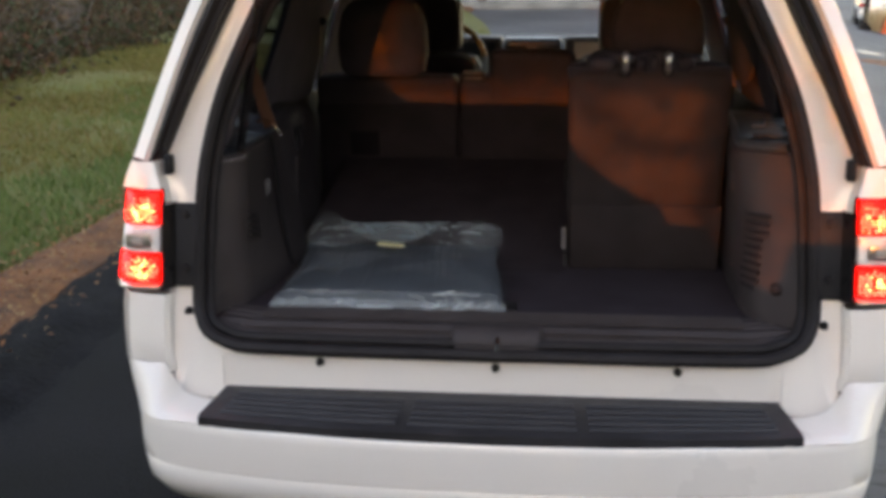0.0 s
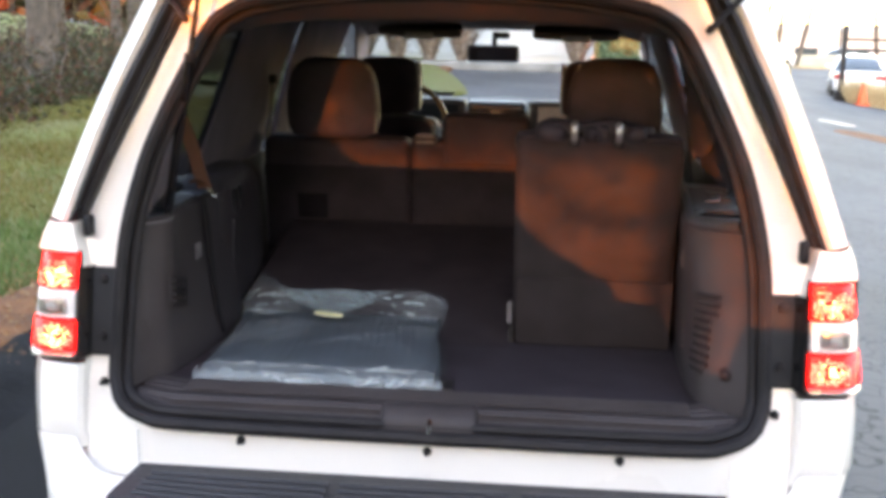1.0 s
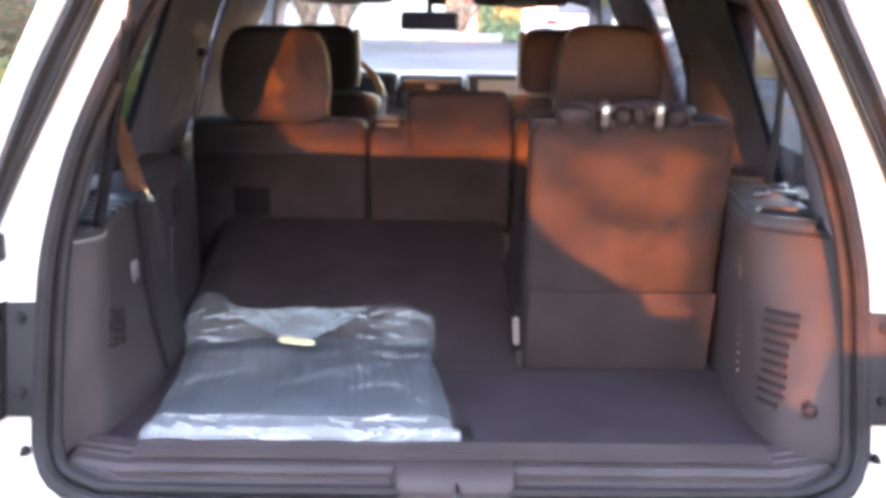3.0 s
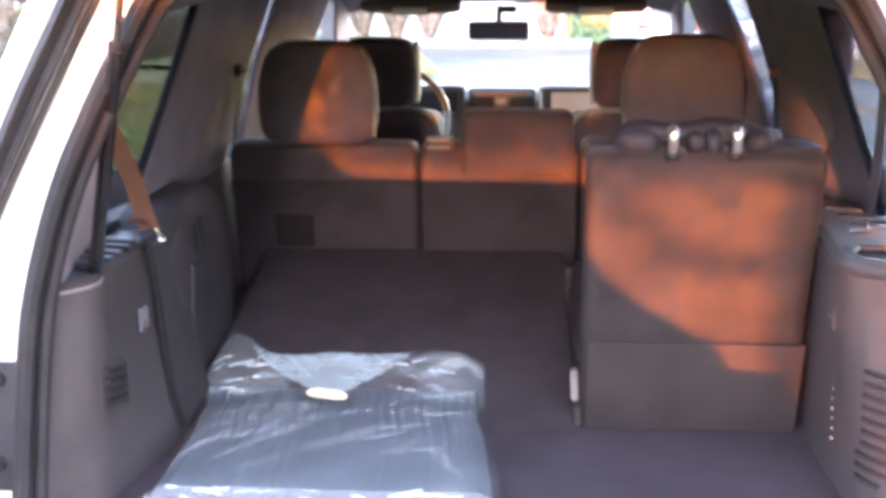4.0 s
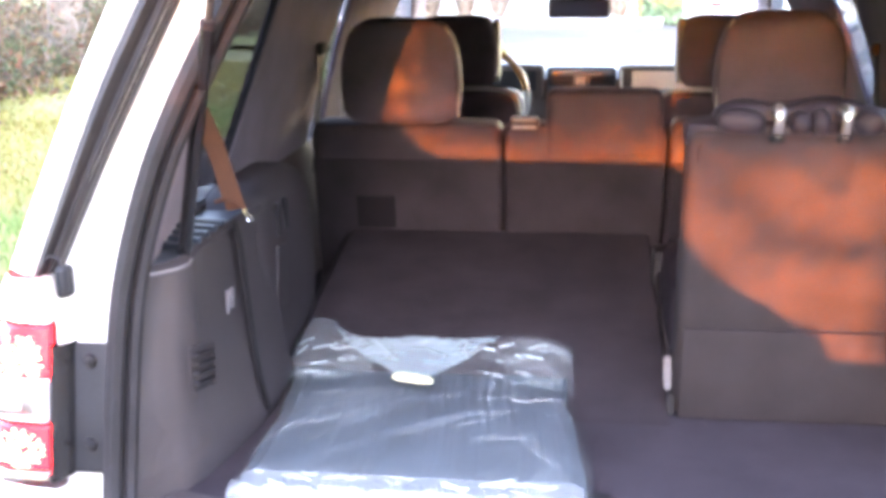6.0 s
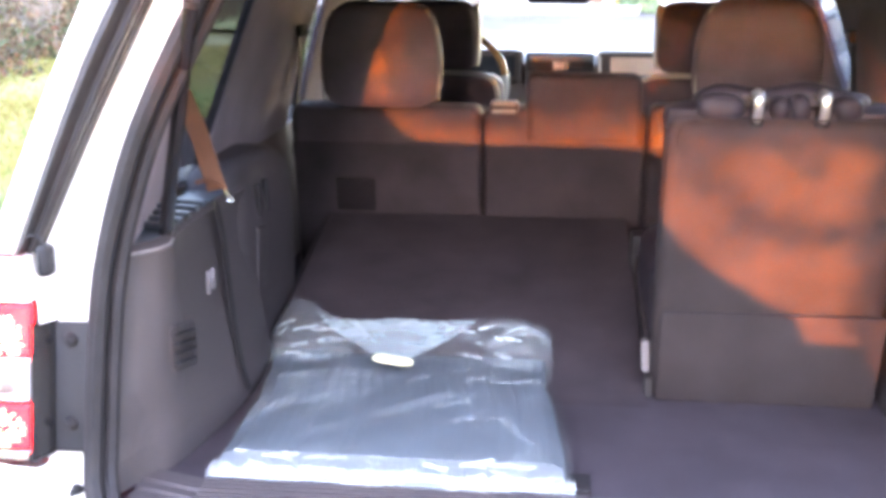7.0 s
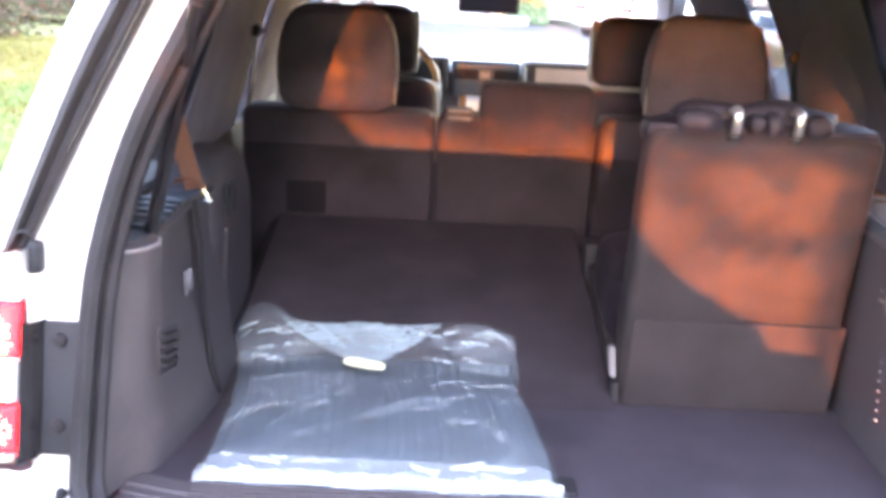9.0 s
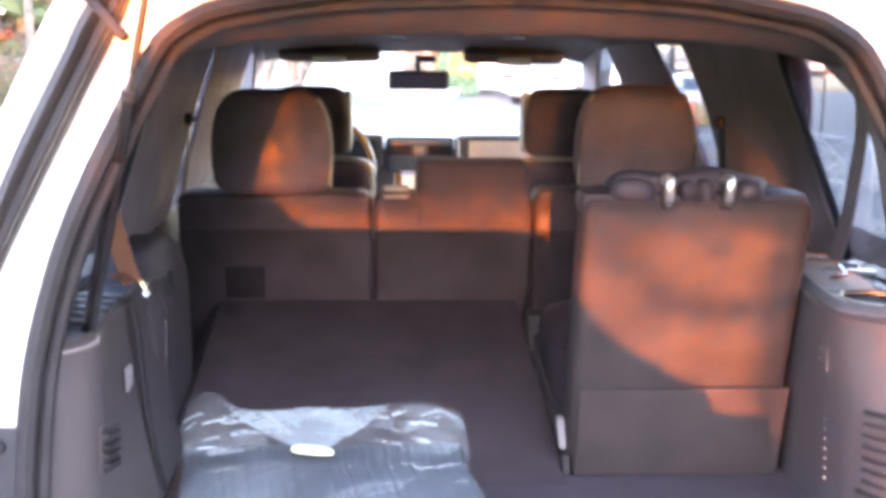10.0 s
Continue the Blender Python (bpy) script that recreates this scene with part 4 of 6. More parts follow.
        side_panel("roof_rail", [(0.4, 1.665), (0.7, 1.672), (2.6, 1.672), (3.35, 1.60), (3.35, 1.72), (0.4, 1.75)], s, PILLAR, 0.08)
        bm = bmesh.new()
        prism(bm, [(0.50, 1.2), (1.95, 1.2), (2.1, 1.68), (0.55, 1.68)], "x", 0.006, 0.010, 0, lambda x, y, z: (s * (side_x(z) + x), y, z))
        part("rear_side_window", bm, TINTED, suv, "tinted rear side glass")
        bm = bmesh.new()
        prism(bm, [(1.955, 1.2), (3.7, 1.2), (3.2, 1.68), (2.105, 1.68)], "x", 0.006, 0.010, 0, lambda x, y, z: (s * (side_x(z) + x), y, z))
        pane = part("front_side_window", bm, CLEAR, suv, "clear front side glass")
        pane.visible_shadow = False
    # rear header, headliner and its fittings
    bm = bmesh.new()
    rows = []
    for i in range(25):
        u = -1 + 2 * i / 24
        w = 0.545 * u
        drop = 0.075 * abs(u) ** 4
        rows.append([(w, 0.262, 1.775 - drop * 0.7), (w, 0.275, 1.757 - drop), (w * 1.02, 0.32, 1.735 - drop * 0.9), (w * 1.04, 0.38, 1.708 - drop * 0.7), (w * 1.06, 0.42, 1.700 - drop * 0.6), (w * 1.1, 0.46, 1.712 - drop * 0.4)])
    loft(bm, rows)
    part("rear_header_trim", bm, LINER, suv, "felt-covered rear header")
    bm = bmesh.new()
    rows = []
    for y, z in ((0.44, 1.712), (0.8, 1.722), (1.5, 1.725), (2.3, 1.715), (2.9, 1.69), (3.25, 1.635), (3.3, 1.615)):
        rows.append([(x, y, z - 0.045 * (abs(x) / 0.68) ** 4) for x in (-0.7, -0.6, -0.45, -0.2, 0, 0.2, 0.45, 0.6, 0.7)])
    loft(bm, rows)
    part("headliner", bm, LINER, suv, "grey felt headliner")
    for x in (-0.19, 0.02):
        bm = bmesh.new()
        box(bm, (x, 0.47, 1.703), (0.028, 0.05, 0.01), 0.004, 2, (0, 0, 20))
        part("coat_hook", bm, CHROME, suv, "small chrome hook")
    # windscreen and rear-view mirror, visors
    bm = bmesh.new()
    rows = []
    for y, z, w in ((3.25, 1.64, 0.66), (3.55, 1.44, 0.72), (3.95, 1.14, 0.78)):
        rows.append([(w * u, y + 0.09 * (1 - u * u), z) for u in (-1, -0.75, -0.4, 0, 0.4, 0.75, 1)])
    loft(bm, rows)
    screen = part("windscreen", bm, CLEAR, suv, "clear curved windscreen")
    screen.visible_shadow = False
    bm = bmesh.new()
    box(bm, (-0.035, 3.12, 1.506), (0.25, 0.03, 0.08), 0.018, 3, (8, 0, 0))
    back = part("rear_view_mirror", bm, BLACKP, suv, "black rear-view mirror")
    bm = bmesh.new()
    box(bm, (-0.035, 3.1035, 1.504), (0.23, 0.003, 0.062), 0.001, 1, (8, 0, 0))
    part("mirror_glass", bm, MIRROR, back)
    bm = bmesh.new()
    tube(bm, [(-0.035, 3.14, 1.51), (-0.035, 3.2, 1.54), (-0.035, 3.26, 1.60)], 0.014, 8)
    box(bm, (0.0, 3.22, 1.59), (0.08, 0.06, 0.03), 0.012, 2)
    part("mirror_stalk", bm, BLACKP, back)
    for x in (-0.40, 0.36):
        bm = bmesh.new()
        soft(bm, (x, 3.2, 1.607), (0.42, 0.10, 0.05), 6, 10, (18, 0, 0))
        visor = part("sun_visor", bm, LINER, suv, "grey folded sun visor")
        bm = bmesh.new()
        box(bm, (x, 3.147, 1.583), (0.14, 0.006, 0.034), 0.003, 2, (18, 0, 0))
        part("vanity_flap", bm, PIPING, visor, "pale vanity mirror flap")


build_trim()


# ---- seats ----
def third_row_seat():
    """The upright half of the rearmost bench, seen from behind."""
    s = thing("rear_bench_seat", (0.38, 0.7, 0.84), "upright taupe third-row seat, headrest folded, back carpeted", "car seat")
    bm = bmesh.new()
    box(bm, (0.3775, 0.599, 1.12), (0.425, 0.125, 0.585), 0.035, 4, None, lambda x, y, z: (x * (1 + 0.02 * z), y - 0.215 * z, z))
    part("backrest", bm, SEATBACK, s, "taupe carpeted backrest")
    bm = bmesh.new()
    box(bm, (0.381, 0.5635, 0.937), (0.412, 0.012, 0.195), 0.004, 2, None, lambda x, y, z: (x, y - 0.215 * z, z))
    part("carpet_flap", bm, SEATBACK, s, "carpeted flap hinged at the floor")
    # leather shoulder roll along the top
    bm = bmesh.new()
    soft(bm, (0.375, 0.556, 1.398), (0.43, 0.13, 0.06), 5, 12)
    part("shoulder_roll", bm, DARK_LEATHER, s, "dark leather top edge")
    bm = bmesh.new()
    tube(bm, smooth_line([(0.178, 0.487, 1.36), (0.183, 0.474, 1.395), (0.21, 0.466, 1.407), (0.38, 0.464, 1.409), (0.545, 0.466, 1.407), (0.572, 0.474, 1.395), (0.578, 0.487, 1.36)], 30), 0.0022, 6)
    part("piping", bm, SEATBACK, s)
    # headrest folded forward, two bent posts
    bm = bmesh.new()
    soft(bm, (0.365, 0.575, 1.425), (0.31, 0.13, 0.06), 3.0, 16, (-12, 0, 0), lambda x, y, z: (x, y, z * (1 + 0.25 * math.sin(x * 40))))
    head = part("headrest", bm, DARK_LEATHER, s, "dark leather headrest folded down")
    for x, w, h in ((0.252, 0.085, 0.05), (0.352, 0.04, 0.042), (0.385, 0.036, 0.05), (0.466, 0.055, 0.046)):
        bm = bmesh.new()
        soft(bm, (x, 0.502, 1.425), (w, 0.05, h), 2.4, 12, (0, 4 if x < 0.36 else -6, 0))
        part("headrest_bolster", bm, DARK_LEATHER, head)
    for x in (0.31, 0.421):
        bm = bmesh.new()
        tube(bm, smooth_line([(x, 0.476, 1.408), (x, 0.466, 1.43), (x, 0.468, 1.448), (x, 0.484, 1.452), (x, 0.505, 1.446)], 12), 0.009, 10)
        part("headrest_post", bm, SATIN, s, "pale satin steel post")
        bm = bmesh.new()
        disc(bm, (x, 0.482, 1.408), (0, -0.3, 1), 0.014, 0.02, 14, 0.003)
        part("post_bushing", bm, BLACKP, s)
    # cushion and side bracket
    bm = bmesh.new()
    soft(bm, (0.38, 0.88, 0.99), (0.43, 0.5, 0.2), 6, 12)
    part("seat", bm, DARK_LEATHER, s, "dark leather cushion")
    bm = bmesh.new()
    prism(bm, [(0.585, 0.838), (0.635, 0.838), (0.63, 0.878), (0.595, 0.88)], "x", 0.156, 0.17, 0.004)
    part("hinge_bracket", bm, RUBBER, s, "black hinge bracket")
    bm = bmesh.new()
    prism(bm, [(0.62, 0.84), (0.62, 0.885), (0.72, 0.905), (1.12, 0.985), (1.12, 0.93), (0.8, 0.87)], "x", 0.164, 0.19, 0.005)
    part("side_cover", bm, SEATBACK, s, "taupe plastic side cover")
    bm = bmesh.new()
    box(bm, (0.185, 1.16, 0.985), (0.06, 0.08, 0.09), 0.01, 2)
    part("hinge_box", bm, RUBBER, s, "black plastic hinge box")
    bm = bmesh.new()
    prism(bm, [(0.60, 0.888), (0.615, 0.885), (0.665, 0.925), (0.66, 0.94), (0.64, 0.94)], "x", 0.150, 0.164, 0.003)
    part("latch_lever", bm, material("pale_grey_plastic", (0.14, 0.125, 0.125), 0.5, vary=0.1), s, "pale latch lever")


third_row_seat()


def folded_seat():
    """The other part of the bench, folded flat: its carpeted back carries on the load floor."""
    s = thing("folded_bench_seat", (-0.25, 1.0, 0.84), "folded third-row seat, its charcoal carpeted back lying flat", "car seat")
    bm = bmesh.new()
    rows = []
    for y, dz in ((0.52, -0.0055), (0.56, -0.0025), (0.6, 0.001), (0.66, 0.004), (0.8, 0.008), (1.1, 0.008), (1.40, 0.008), (1.435, 0.007), (1.455, 0.0)):
        rows.append([(x, y, floor_z(y) + dz - (0.03 if abs(x + 0.235) > 0.4 else 0)) for x in (-0.66, -0.63, -0.4, -0.1, 0.1, 0.156, 0.16)])
    loft(bm, rows)
    part("backrest", bm, BACK_CARPET, s, "dark plum carpeted backrest")
    bm = bmesh.new()
    box(bm, (-0.24, 1.0, 0.775), (0.74, 0.85, 0.10), 0.03, 3)
    part("seat", bm, LEATHER, s, "dark leather cushion under the folded back")


folded_seat()


def bench_seat(name, x0, x1, top, lab, headrest=None, pocket=None):
    """One backrest of the second row, seen from behind."""
    cx, w = (x0 + x1) / 2, x1 - x0
    s = thing(name, (cx, 1.7, 0.6), lab, "car seat", "second-row seats")
    lean = 0.16
    def shape(x, y, z):
        return (x * (1 - 0.05 * max(0, z - 0.1)), y - lean * z, z)
    h = top - 0.62
    bm = bmesh.new()
    box(bm, (cx, 1.475 + lean * (top - h / 2 - 1.19) * -1 + 0.0, 0.62 + h / 2), (w, 0.13, h), 0.035, 4, None, shape)
    part("backrest", bm, SEAT_LEATHER, s, "dark brown leather backrest")
    # dark carpet over the lower back
    bm = bmesh.new()
    zc, hh = 0.905, 0.57
    box(bm, (cx, 1.475 - lean * (zc - 1.19) - 0.067, zc), (w - 0.02, 0.012, hh), 0.005, 2, None, lambda x, y, z: (x, y - lean * z, z))
    lower = part("back_carpet", bm, BACK_CARPET, s, "charcoal carpet on the seat back")
    if pocket:
        bm = bmesh.new()
        box(bm, (pocket, 1.475 - lean * (1.045 - 1.19) - 0.0735, 1.045), (0.105, 0.008, 0.09), 0.003, 2, (9, 0, 0))
        part("anchor_cover", bm, material("matt_black_cover", (0.016, 0.013, 0.015), 0.95, vary=0.1, spec=0.05), lower, "black anchor cover")
    bm = bmesh.new()
    soft(bm, (cx, 1.85, 0.78), (w, 0.55, 0.22), 6, 12)
    part("seat", bm, LEATHER, s, "dark brown leather cushion")
    if headrest:
        a, b, z0, z1 = headrest
        hc = (a + b) / 2
        bm = bmesh.new()
        def puff(x, y, z):
            k = 1 - 0.17 * max(0, z / ((z1 - z0) / 2)) ** 1.6 - 0.02 * (1 + z / ((z1 - z0) / 2)) - 0.03 * max(0, -z / ((z1 - z0) / 2)) ** 4
            return (x * k, y * (1 - 0.25 * (z / (z1 - z0) + 0.5)), z)
        soft(bm, (hc, 1.385, (z0 + z1) / 2), (b - a, 0.13, z1 - z0), 5.5, 18, (6, 0, 0), puff)
        head = part("headrest", bm, LEATHER, s, "large dark brown leather headrest")
        for side in (-1, 1):
            bm = bmesh.new()
            pts = []
            for i in range(20):
                u = i / 19
                z = z0 + 0.02 + (z1 - z0 - 0.04) * u
                k = 1 - 0.17 * max(0, 2 * u - 1) ** 1.6 - 0.04 * u
                pts.append((hc + side * (b - a) / 2 * 0.955 * k, 1.385 - 0.043 + 0.02 * u - 0.105 * (z - (z0 + z1) / 2), z))
            tube(bm, pts, 0.0035, 6)
            part("piping", bm, PIPING, head)
        for x in (hc - 0.06, hc + 0.06):
            bm = bmesh.new()
            tube(bm, [(x, 1.42, top - 0.03), (x, 1.40, z0 + 0.03)], 0.007, 8)
            part("headrest_post", bm, CHROME, s)
    return s


bench_seat("second_row_seat", -0.735, -0.222, 1.288, "dark leather second-row seat behind the driver, black anchor cover", (-0.637, -0.324, 1.292, 1.558), -0.562)
bench_seat("second_row_seat", -0.2215, 0.2035, 1.288, "narrow middle second-row seat in dark leather", None)
bench_seat("second_row_seat", 0.205, 0.70, 1.30, "second-row seat in dark leather behind the passenger", (0.302, 0.617, 1.30, 1.575))


def middle_roll():
    """The raised top of the middle seat is its fold-down armrest."""
    s = thing("fold_up_armrest", (0.035, 1.45, 1.25), "dark leather fold-up armrest of the middle seat", "armrest")
    bm = bmesh.new()
    box(bm, (0.038, 1.445, 1.285), (0.302, 0.115, 0.185), 0.03, 4, None, lambda x, y, z: (x * (1 - 0.25 * max(0, z)), y - 0.16 * z, z))
    part("pad", bm, SEAT_LEATHER, s)
    bm = bmesh.new()
    box(bm, (-0.165, 1.40, 1.292), (0.075, 0.07, 0.03), 0.01, 3)
    part("latch_cover", bm, TRIM, s)
    for z in (1.305, 1.285):
        bm = bmesh.new()
        box(bm, (-0.165, 1.363, z), (0.06, 0.006, 0.008), 0.002, 2)
        part("latch_bar", bm, PEWTER, s, "dull grey latch bar")


middle_roll()


def front_seat(cx, lab, belt):
    s = thing("front_seat", (cx, 2.4, 0.5), lab, "car seat", "front seats")
    bm = bmesh.new()
    box(bm, (cx, 2.43, 0.93), (0.46, 0.16, 0.68), 0.06, 4, None, lambda x, y, z: (x * (1 - 0.12 * max(0, z)), y - 0.22 * z, z))
    part("backrest", bm, LEATHER, s, "dark brown leather backrest")
    bm = bmesh.new()
    soft(bm, (cx, 2.33, 1.40), (0.275, 0.12, 0.235), 5, 16, (8, 0, 0), lambda x, y, z: (x * (1 - 0.25 * max(0, z) / 0.12 * 0.3), y, z))
    head = part("headrest", bm, LEATHER, s, "dark brown leather headrest")
    inner = -1 if cx > 0 else 1
    bm = bmesh.new()
    soft(bm, (cx + inner * 0.128, 2.345, 1.40), (0.03, 0.10, 0.21), 4, 10, (8, 0, 0))
    part("side_panel", bm, PIPING, head, "pale leather side")
    for x in (cx - 0.06, cx + 0.06):
        bm = bmesh.new()
        tube(bm, [(x, 2.37, 1.22), (x, 2.35, 1.32)], 0.007, 8)
        part("headrest_post", bm, CHROME, s)
    bm = bmesh.new()
    pts = [(cx - 0.215, 2.29, 1.0), (cx - 0.21, 2.26, 1.2), (cx - 0.17, 2.255, 1.272), (cx, 2.25, 1.283), (cx + 0.17, 2.255, 1.272), (cx + 0.21, 2.26, 1.2), (cx + 0.215, 2.29, 1.0)]
    tube(bm, smooth_line(pts, 40), 0.009, 6)
    part("piping", bm, PIPING, s, "pale edge piping")
    bm = bmesh.new()
    soft(bm, (cx, 2.75, 0.62), (0.5, 0.55, 0.22), 6, 12)
    part("seat", bm, LEATHER, s, "dark brown leather cushion")


front_seat(-0.435, "driver's seat in dark brown leather with pale edge piping", -1)
front_seat(0.43, "front passenger seat in dark brown leather with pale edge piping", 1)


# ---- belts ----
def strap(name, pts, width, mtl, parent, across=(0, 1, 0), lab=""):
    bm = bmesh.new()
    line = smooth_line(pts, 24)
    k = Vector(across).normalized() * width / 2
    rows = []
    for i, p in enumerate(line):
        d = (line[min(i + 1, 23)] - line[max(i - 1, 0)]).normalized()
        n = d.cross(k).normalized() * 0.0012
        rows.append([p - k - n, p + k - n, p + k + n, p - k + n])
    loft(bm, rows, wrap=True)
    return part(name, bm, mtl, parent, lab)


def build_belts():
    left = thing("seat_belt", (-0.65, 0.52, 1.0), "webbing seat belt coloured orange-brown as if sunlit, bright tongue, hanging beside the trim", "seat belt", "rear seat belts")
    strap("webbing", [(-0.705, 0.46, 1.45), (-0.70, 0.49, 1.41), (-0.69, 0.52, 1.35), (-0.68, 0.53, 1.30), (-0.664, 0.525, 1.25)], 0.037, STRAP, left, (0.75, 0.65, 0.1))
    strap("lap_webbing", [(-0.66, 0.50, 1.235), (-0.652, 0.51, 1.16), (-0.645, 0.515, 1.05), (-0.627, 0.50, 0.93), (-0.612, 0.50, 0.86)], 0.022, RUBBER, left, (0, 1, 0), "dark doubled webbing")
    bm = bmesh.new()
    tube(bm, smooth_line([(-0.695, 0.50, 1.268), (-0.675, 0.495, 1.274), (-0.655, 0.50, 1.27), (-0.642, 0.51, 1.256)], 12), 0.0042, 6)
    part("guide_loop", bm, STRAP, left)
    bm = bmesh.new()
    tube(bm, [(-0.645, 0.505, 1.254), (-0.637, 0.51, 1.240), (-0.630, 0.512, 1.231)], 0.0032, 6, 0.7)
    tube(bm, [(-0.640, 0.507, 1.243), (-0.6415, 0.512, 1.234), (-0.635, 0.514, 1.229)], 0.003, 6, 0.7)
    part("buckle_tongue", bm, CHROME, left, "bright forked steel tongue")
    right = thing("seat_belt", (0.72, 0.6, 1.25), "taupe webbing seat belt drawn across the quarter window", "seat belt", "rear seat belts")
    strap("webbing", [(0.675, 0.53, 1.60), (0.69, 0.545, 1.53), (0.715, 0.62, 1.40), (0.735, 0.70, 1.29), (0.74, 0.745, 1.245)], 0.055, PILLAR, right, (0, 1, 0.5))
    bm = bmesh.new()
    tube(bm, [(0.70, 0.62, 1.262), (0.69, 0.56, 1.255), (0.655, 0.56, 1.252)], 0.004, 6)
    part("buckle_tongue", bm, CHROME, right, "thin bright tongue")
    for s in (-1, 1):
        far = thing("seat_belt", (s * 0.70, 1.45, 1.3), "dark seat belt hanging from the pillar, bright anchor bolt", "seat belt", "second-row seat belts")
        strap("webbing", [(s * 0.695, 1.40, 1.49), (s * 0.70, 1.41, 1.40), (s * 0.715, 1.42, 1.28), (s * 0.73, 1.43, 1.15)], 0.045, RUBBER, far, (0, 1, 0))
        bm = bmesh.new()
        box(bm, (s * 0.69, 1.40, 1.48), (0.02, 0.05, 0.03), 0.008, 3)
        part("guide", bm, BLACKP, far)
        bm = bmesh.new()
        disc(bm, (s * 0.678, 1.395, 1.48), (-s, -0.5, 0), 0.008, 0.008, 12, 0.002)
        part("anchor_bolt", bm, CHROME, far)


build_belts()


# ---- dashboard ----
def build_dash():
    d = thing("dashboard", (0, 3.5, 0.9), "brown dashboard with hooded panels, silver edges and centre vents", "dashboard")
    bm = bmesh.new()
    rows = []
    for y, z in ((3.34, 0.85), (3.30, 1.0), (3.31, 1.13), (3.34, 1.20), (3.42, 1.225), (3.6, 1.225), (3.95, 1.14)):
        rows.append([(x, y, z) for x in (-0.78, -0.5, -0.2, 0.0, 0.2, 0.5, 0.78)])
    loft(bm, rows)
    part("panel", bm, DASH, d)
    for x0, x1, name in ((-0.62, -0.178, "gauge_hood"), (0.138, 0.62, "passenger_hood")):
        bm = bmesh.new()
        cx, w = (x0 + x1) / 2, x1 - x0
        box(bm, (cx, 3.38, 1.195), (w, 0.2, 0.145), 0.03, 3)
        hood = part(name, bm, DASH, d, "brown hooded panel")
        bm = bmesh.new()
        box(bm, (cx + 0.01, 3.279, 1.2), (w - 0.085, 0.006, 0.085), 0.003, 2)
        part("insert", bm, RUBBER if cx < 0 else SCREEN, hood, "dark gauge cluster" if cx < 0 else "satin panel coloured as if sunlit")
        bm = bmesh.new()
        pts = [(x0 + 0.012, 3.276, 1.128), (x0 + 0.008, 3.276, 1.24), (x0 + 0.03, 3.276, 1.262), (x1 - 0.03, 3.276, 1.262), (x1 - 0.008, 3.276, 1.24), (x1 - 0.012, 3.276, 1.128)]
        tube(bm, smooth_line(pts, 36), 0.0045, 6)
        part("edge_trim", bm, SATIN if cx > 0 else DASH, hood)
    # centre stack
    bm = bmesh.new()
    box(bm, (-0.02, 3.35, 1.18), (0.29, 0.12, 0.16), 0.02, 3)
    stack = part("centre_console", bm, TRAY, d, "dark centre stack")
    for x in (-0.105, 0.068):
        bm = bmesh.new()
        box(bm, (x, 3.288, 1.20), (0.105, 0.01, 0.042), 0.004, 2)
        vent = part("vent", bm, RUBBER, stack, "black air vent")
        for z in (1.19, 1.2, 1.21):
            bm = bmesh.new()
            box(bm, (x, 3.281, z), (0.10, 0.004, 0.003), 0.001, 1)
            part("vent_slat", bm, BLACKP, vent)
    bm = bmesh.new()
    for dx in (-0.014, 0.0, 0.014):
        box(bm, (-0.024 + dx, 3.285, 1.20), (0.006, 0.006, 0.036), 0.001, 1)
    box(bm, (-0.024, 3.287, 1.20), (0.04, 0.004, 0.006), 0.001, 1)
    part("clock_badge", bm, PIPING, stack, "small silver badge")
    bm = bmesh.new()
    box(bm, (-0.02, 3.285, 1.238), (0.26, 0.008, 0.012), 0.003, 2)
    part("stack_trim", bm, PEWTER, stack)
    bm = bmesh.new()
    box(bm, (-0.02, 3.27, 1.03), (0.22, 0.14, 0.16), 0.02, 3)
    lower = part("lower_console", bm, SATIN, d, "silver centre console")
    for x in (-0.115, 0.075):
        bm = bmesh.new()
        box(bm, (x, 3.2, 1.06), (0.03, 0.02, 0.12), 0.006, 2)
        part("wood_strip", bm, WOOD, lower)
    bm = bmesh.new()
    disc(bm, (-0.02, 3.19, 1.07), (0, -1, 0.2), 0.014, 0.02, 16, 0.003)
    part("knob", bm, CHROME, lower)
    # steering wheel
    w = thing("steering_wheel", (-0.42, 2.85, 1.15), "wood and pale leather steering wheel with a silver spoke", "steering wheel")
    tilt = pose(-0.42, 2.74, 1.185, 73, 0, 0)
    bm = bmesh.new()
    R = 0.198
    arc = [tilt @ Vector((R * math.cos(a), R * math.sin(a), 0)) for a in (radians(10 + i * 160 / 30) for i in range(31))]
    tube(bm, arc, 0.0135, 10)
    part("wood_rim", bm, WOOD, w, "varnished wood rim")
    bm = bmesh.new()
    arc = [tilt @ Vector((R * math.cos(a), R * math.sin(a), 0)) for a in (radians(170 + i * 200 / 34) for i in range(35))]
    tube(bm, arc, 0.0145, 10)
    part("leather_rim", bm, PIPING, w, "pale leather rim")
    bm = bmesh.new()
    disc(bm, tilt @ Vector((0, 0, -0.02)), tilt.to_3x3() @ Vector((0, 0, 1)), 0.075, 0.05, 24, 0.015)
    part("hub", bm, DASH, w)
    for a in (0, 180, 270):
        bm = bmesh.new()
        tube(bm, [tilt @ Vector((0.06 * math.cos(radians(a)), 0.06 * math.sin(radians(a)), -0.01)), tilt @ Vector((R * math.cos(radians(a)), R * math.sin(radians(a)), 0))], 0.016, 8, 0.6)
        part("spoke", bm, SATIN, w)
    bm = bmesh.new()
    tube(bm, [tilt @ Vector((0, 0, -0.04)), tilt @ Vector((0, 0, -0.5))], 0.035, 12)
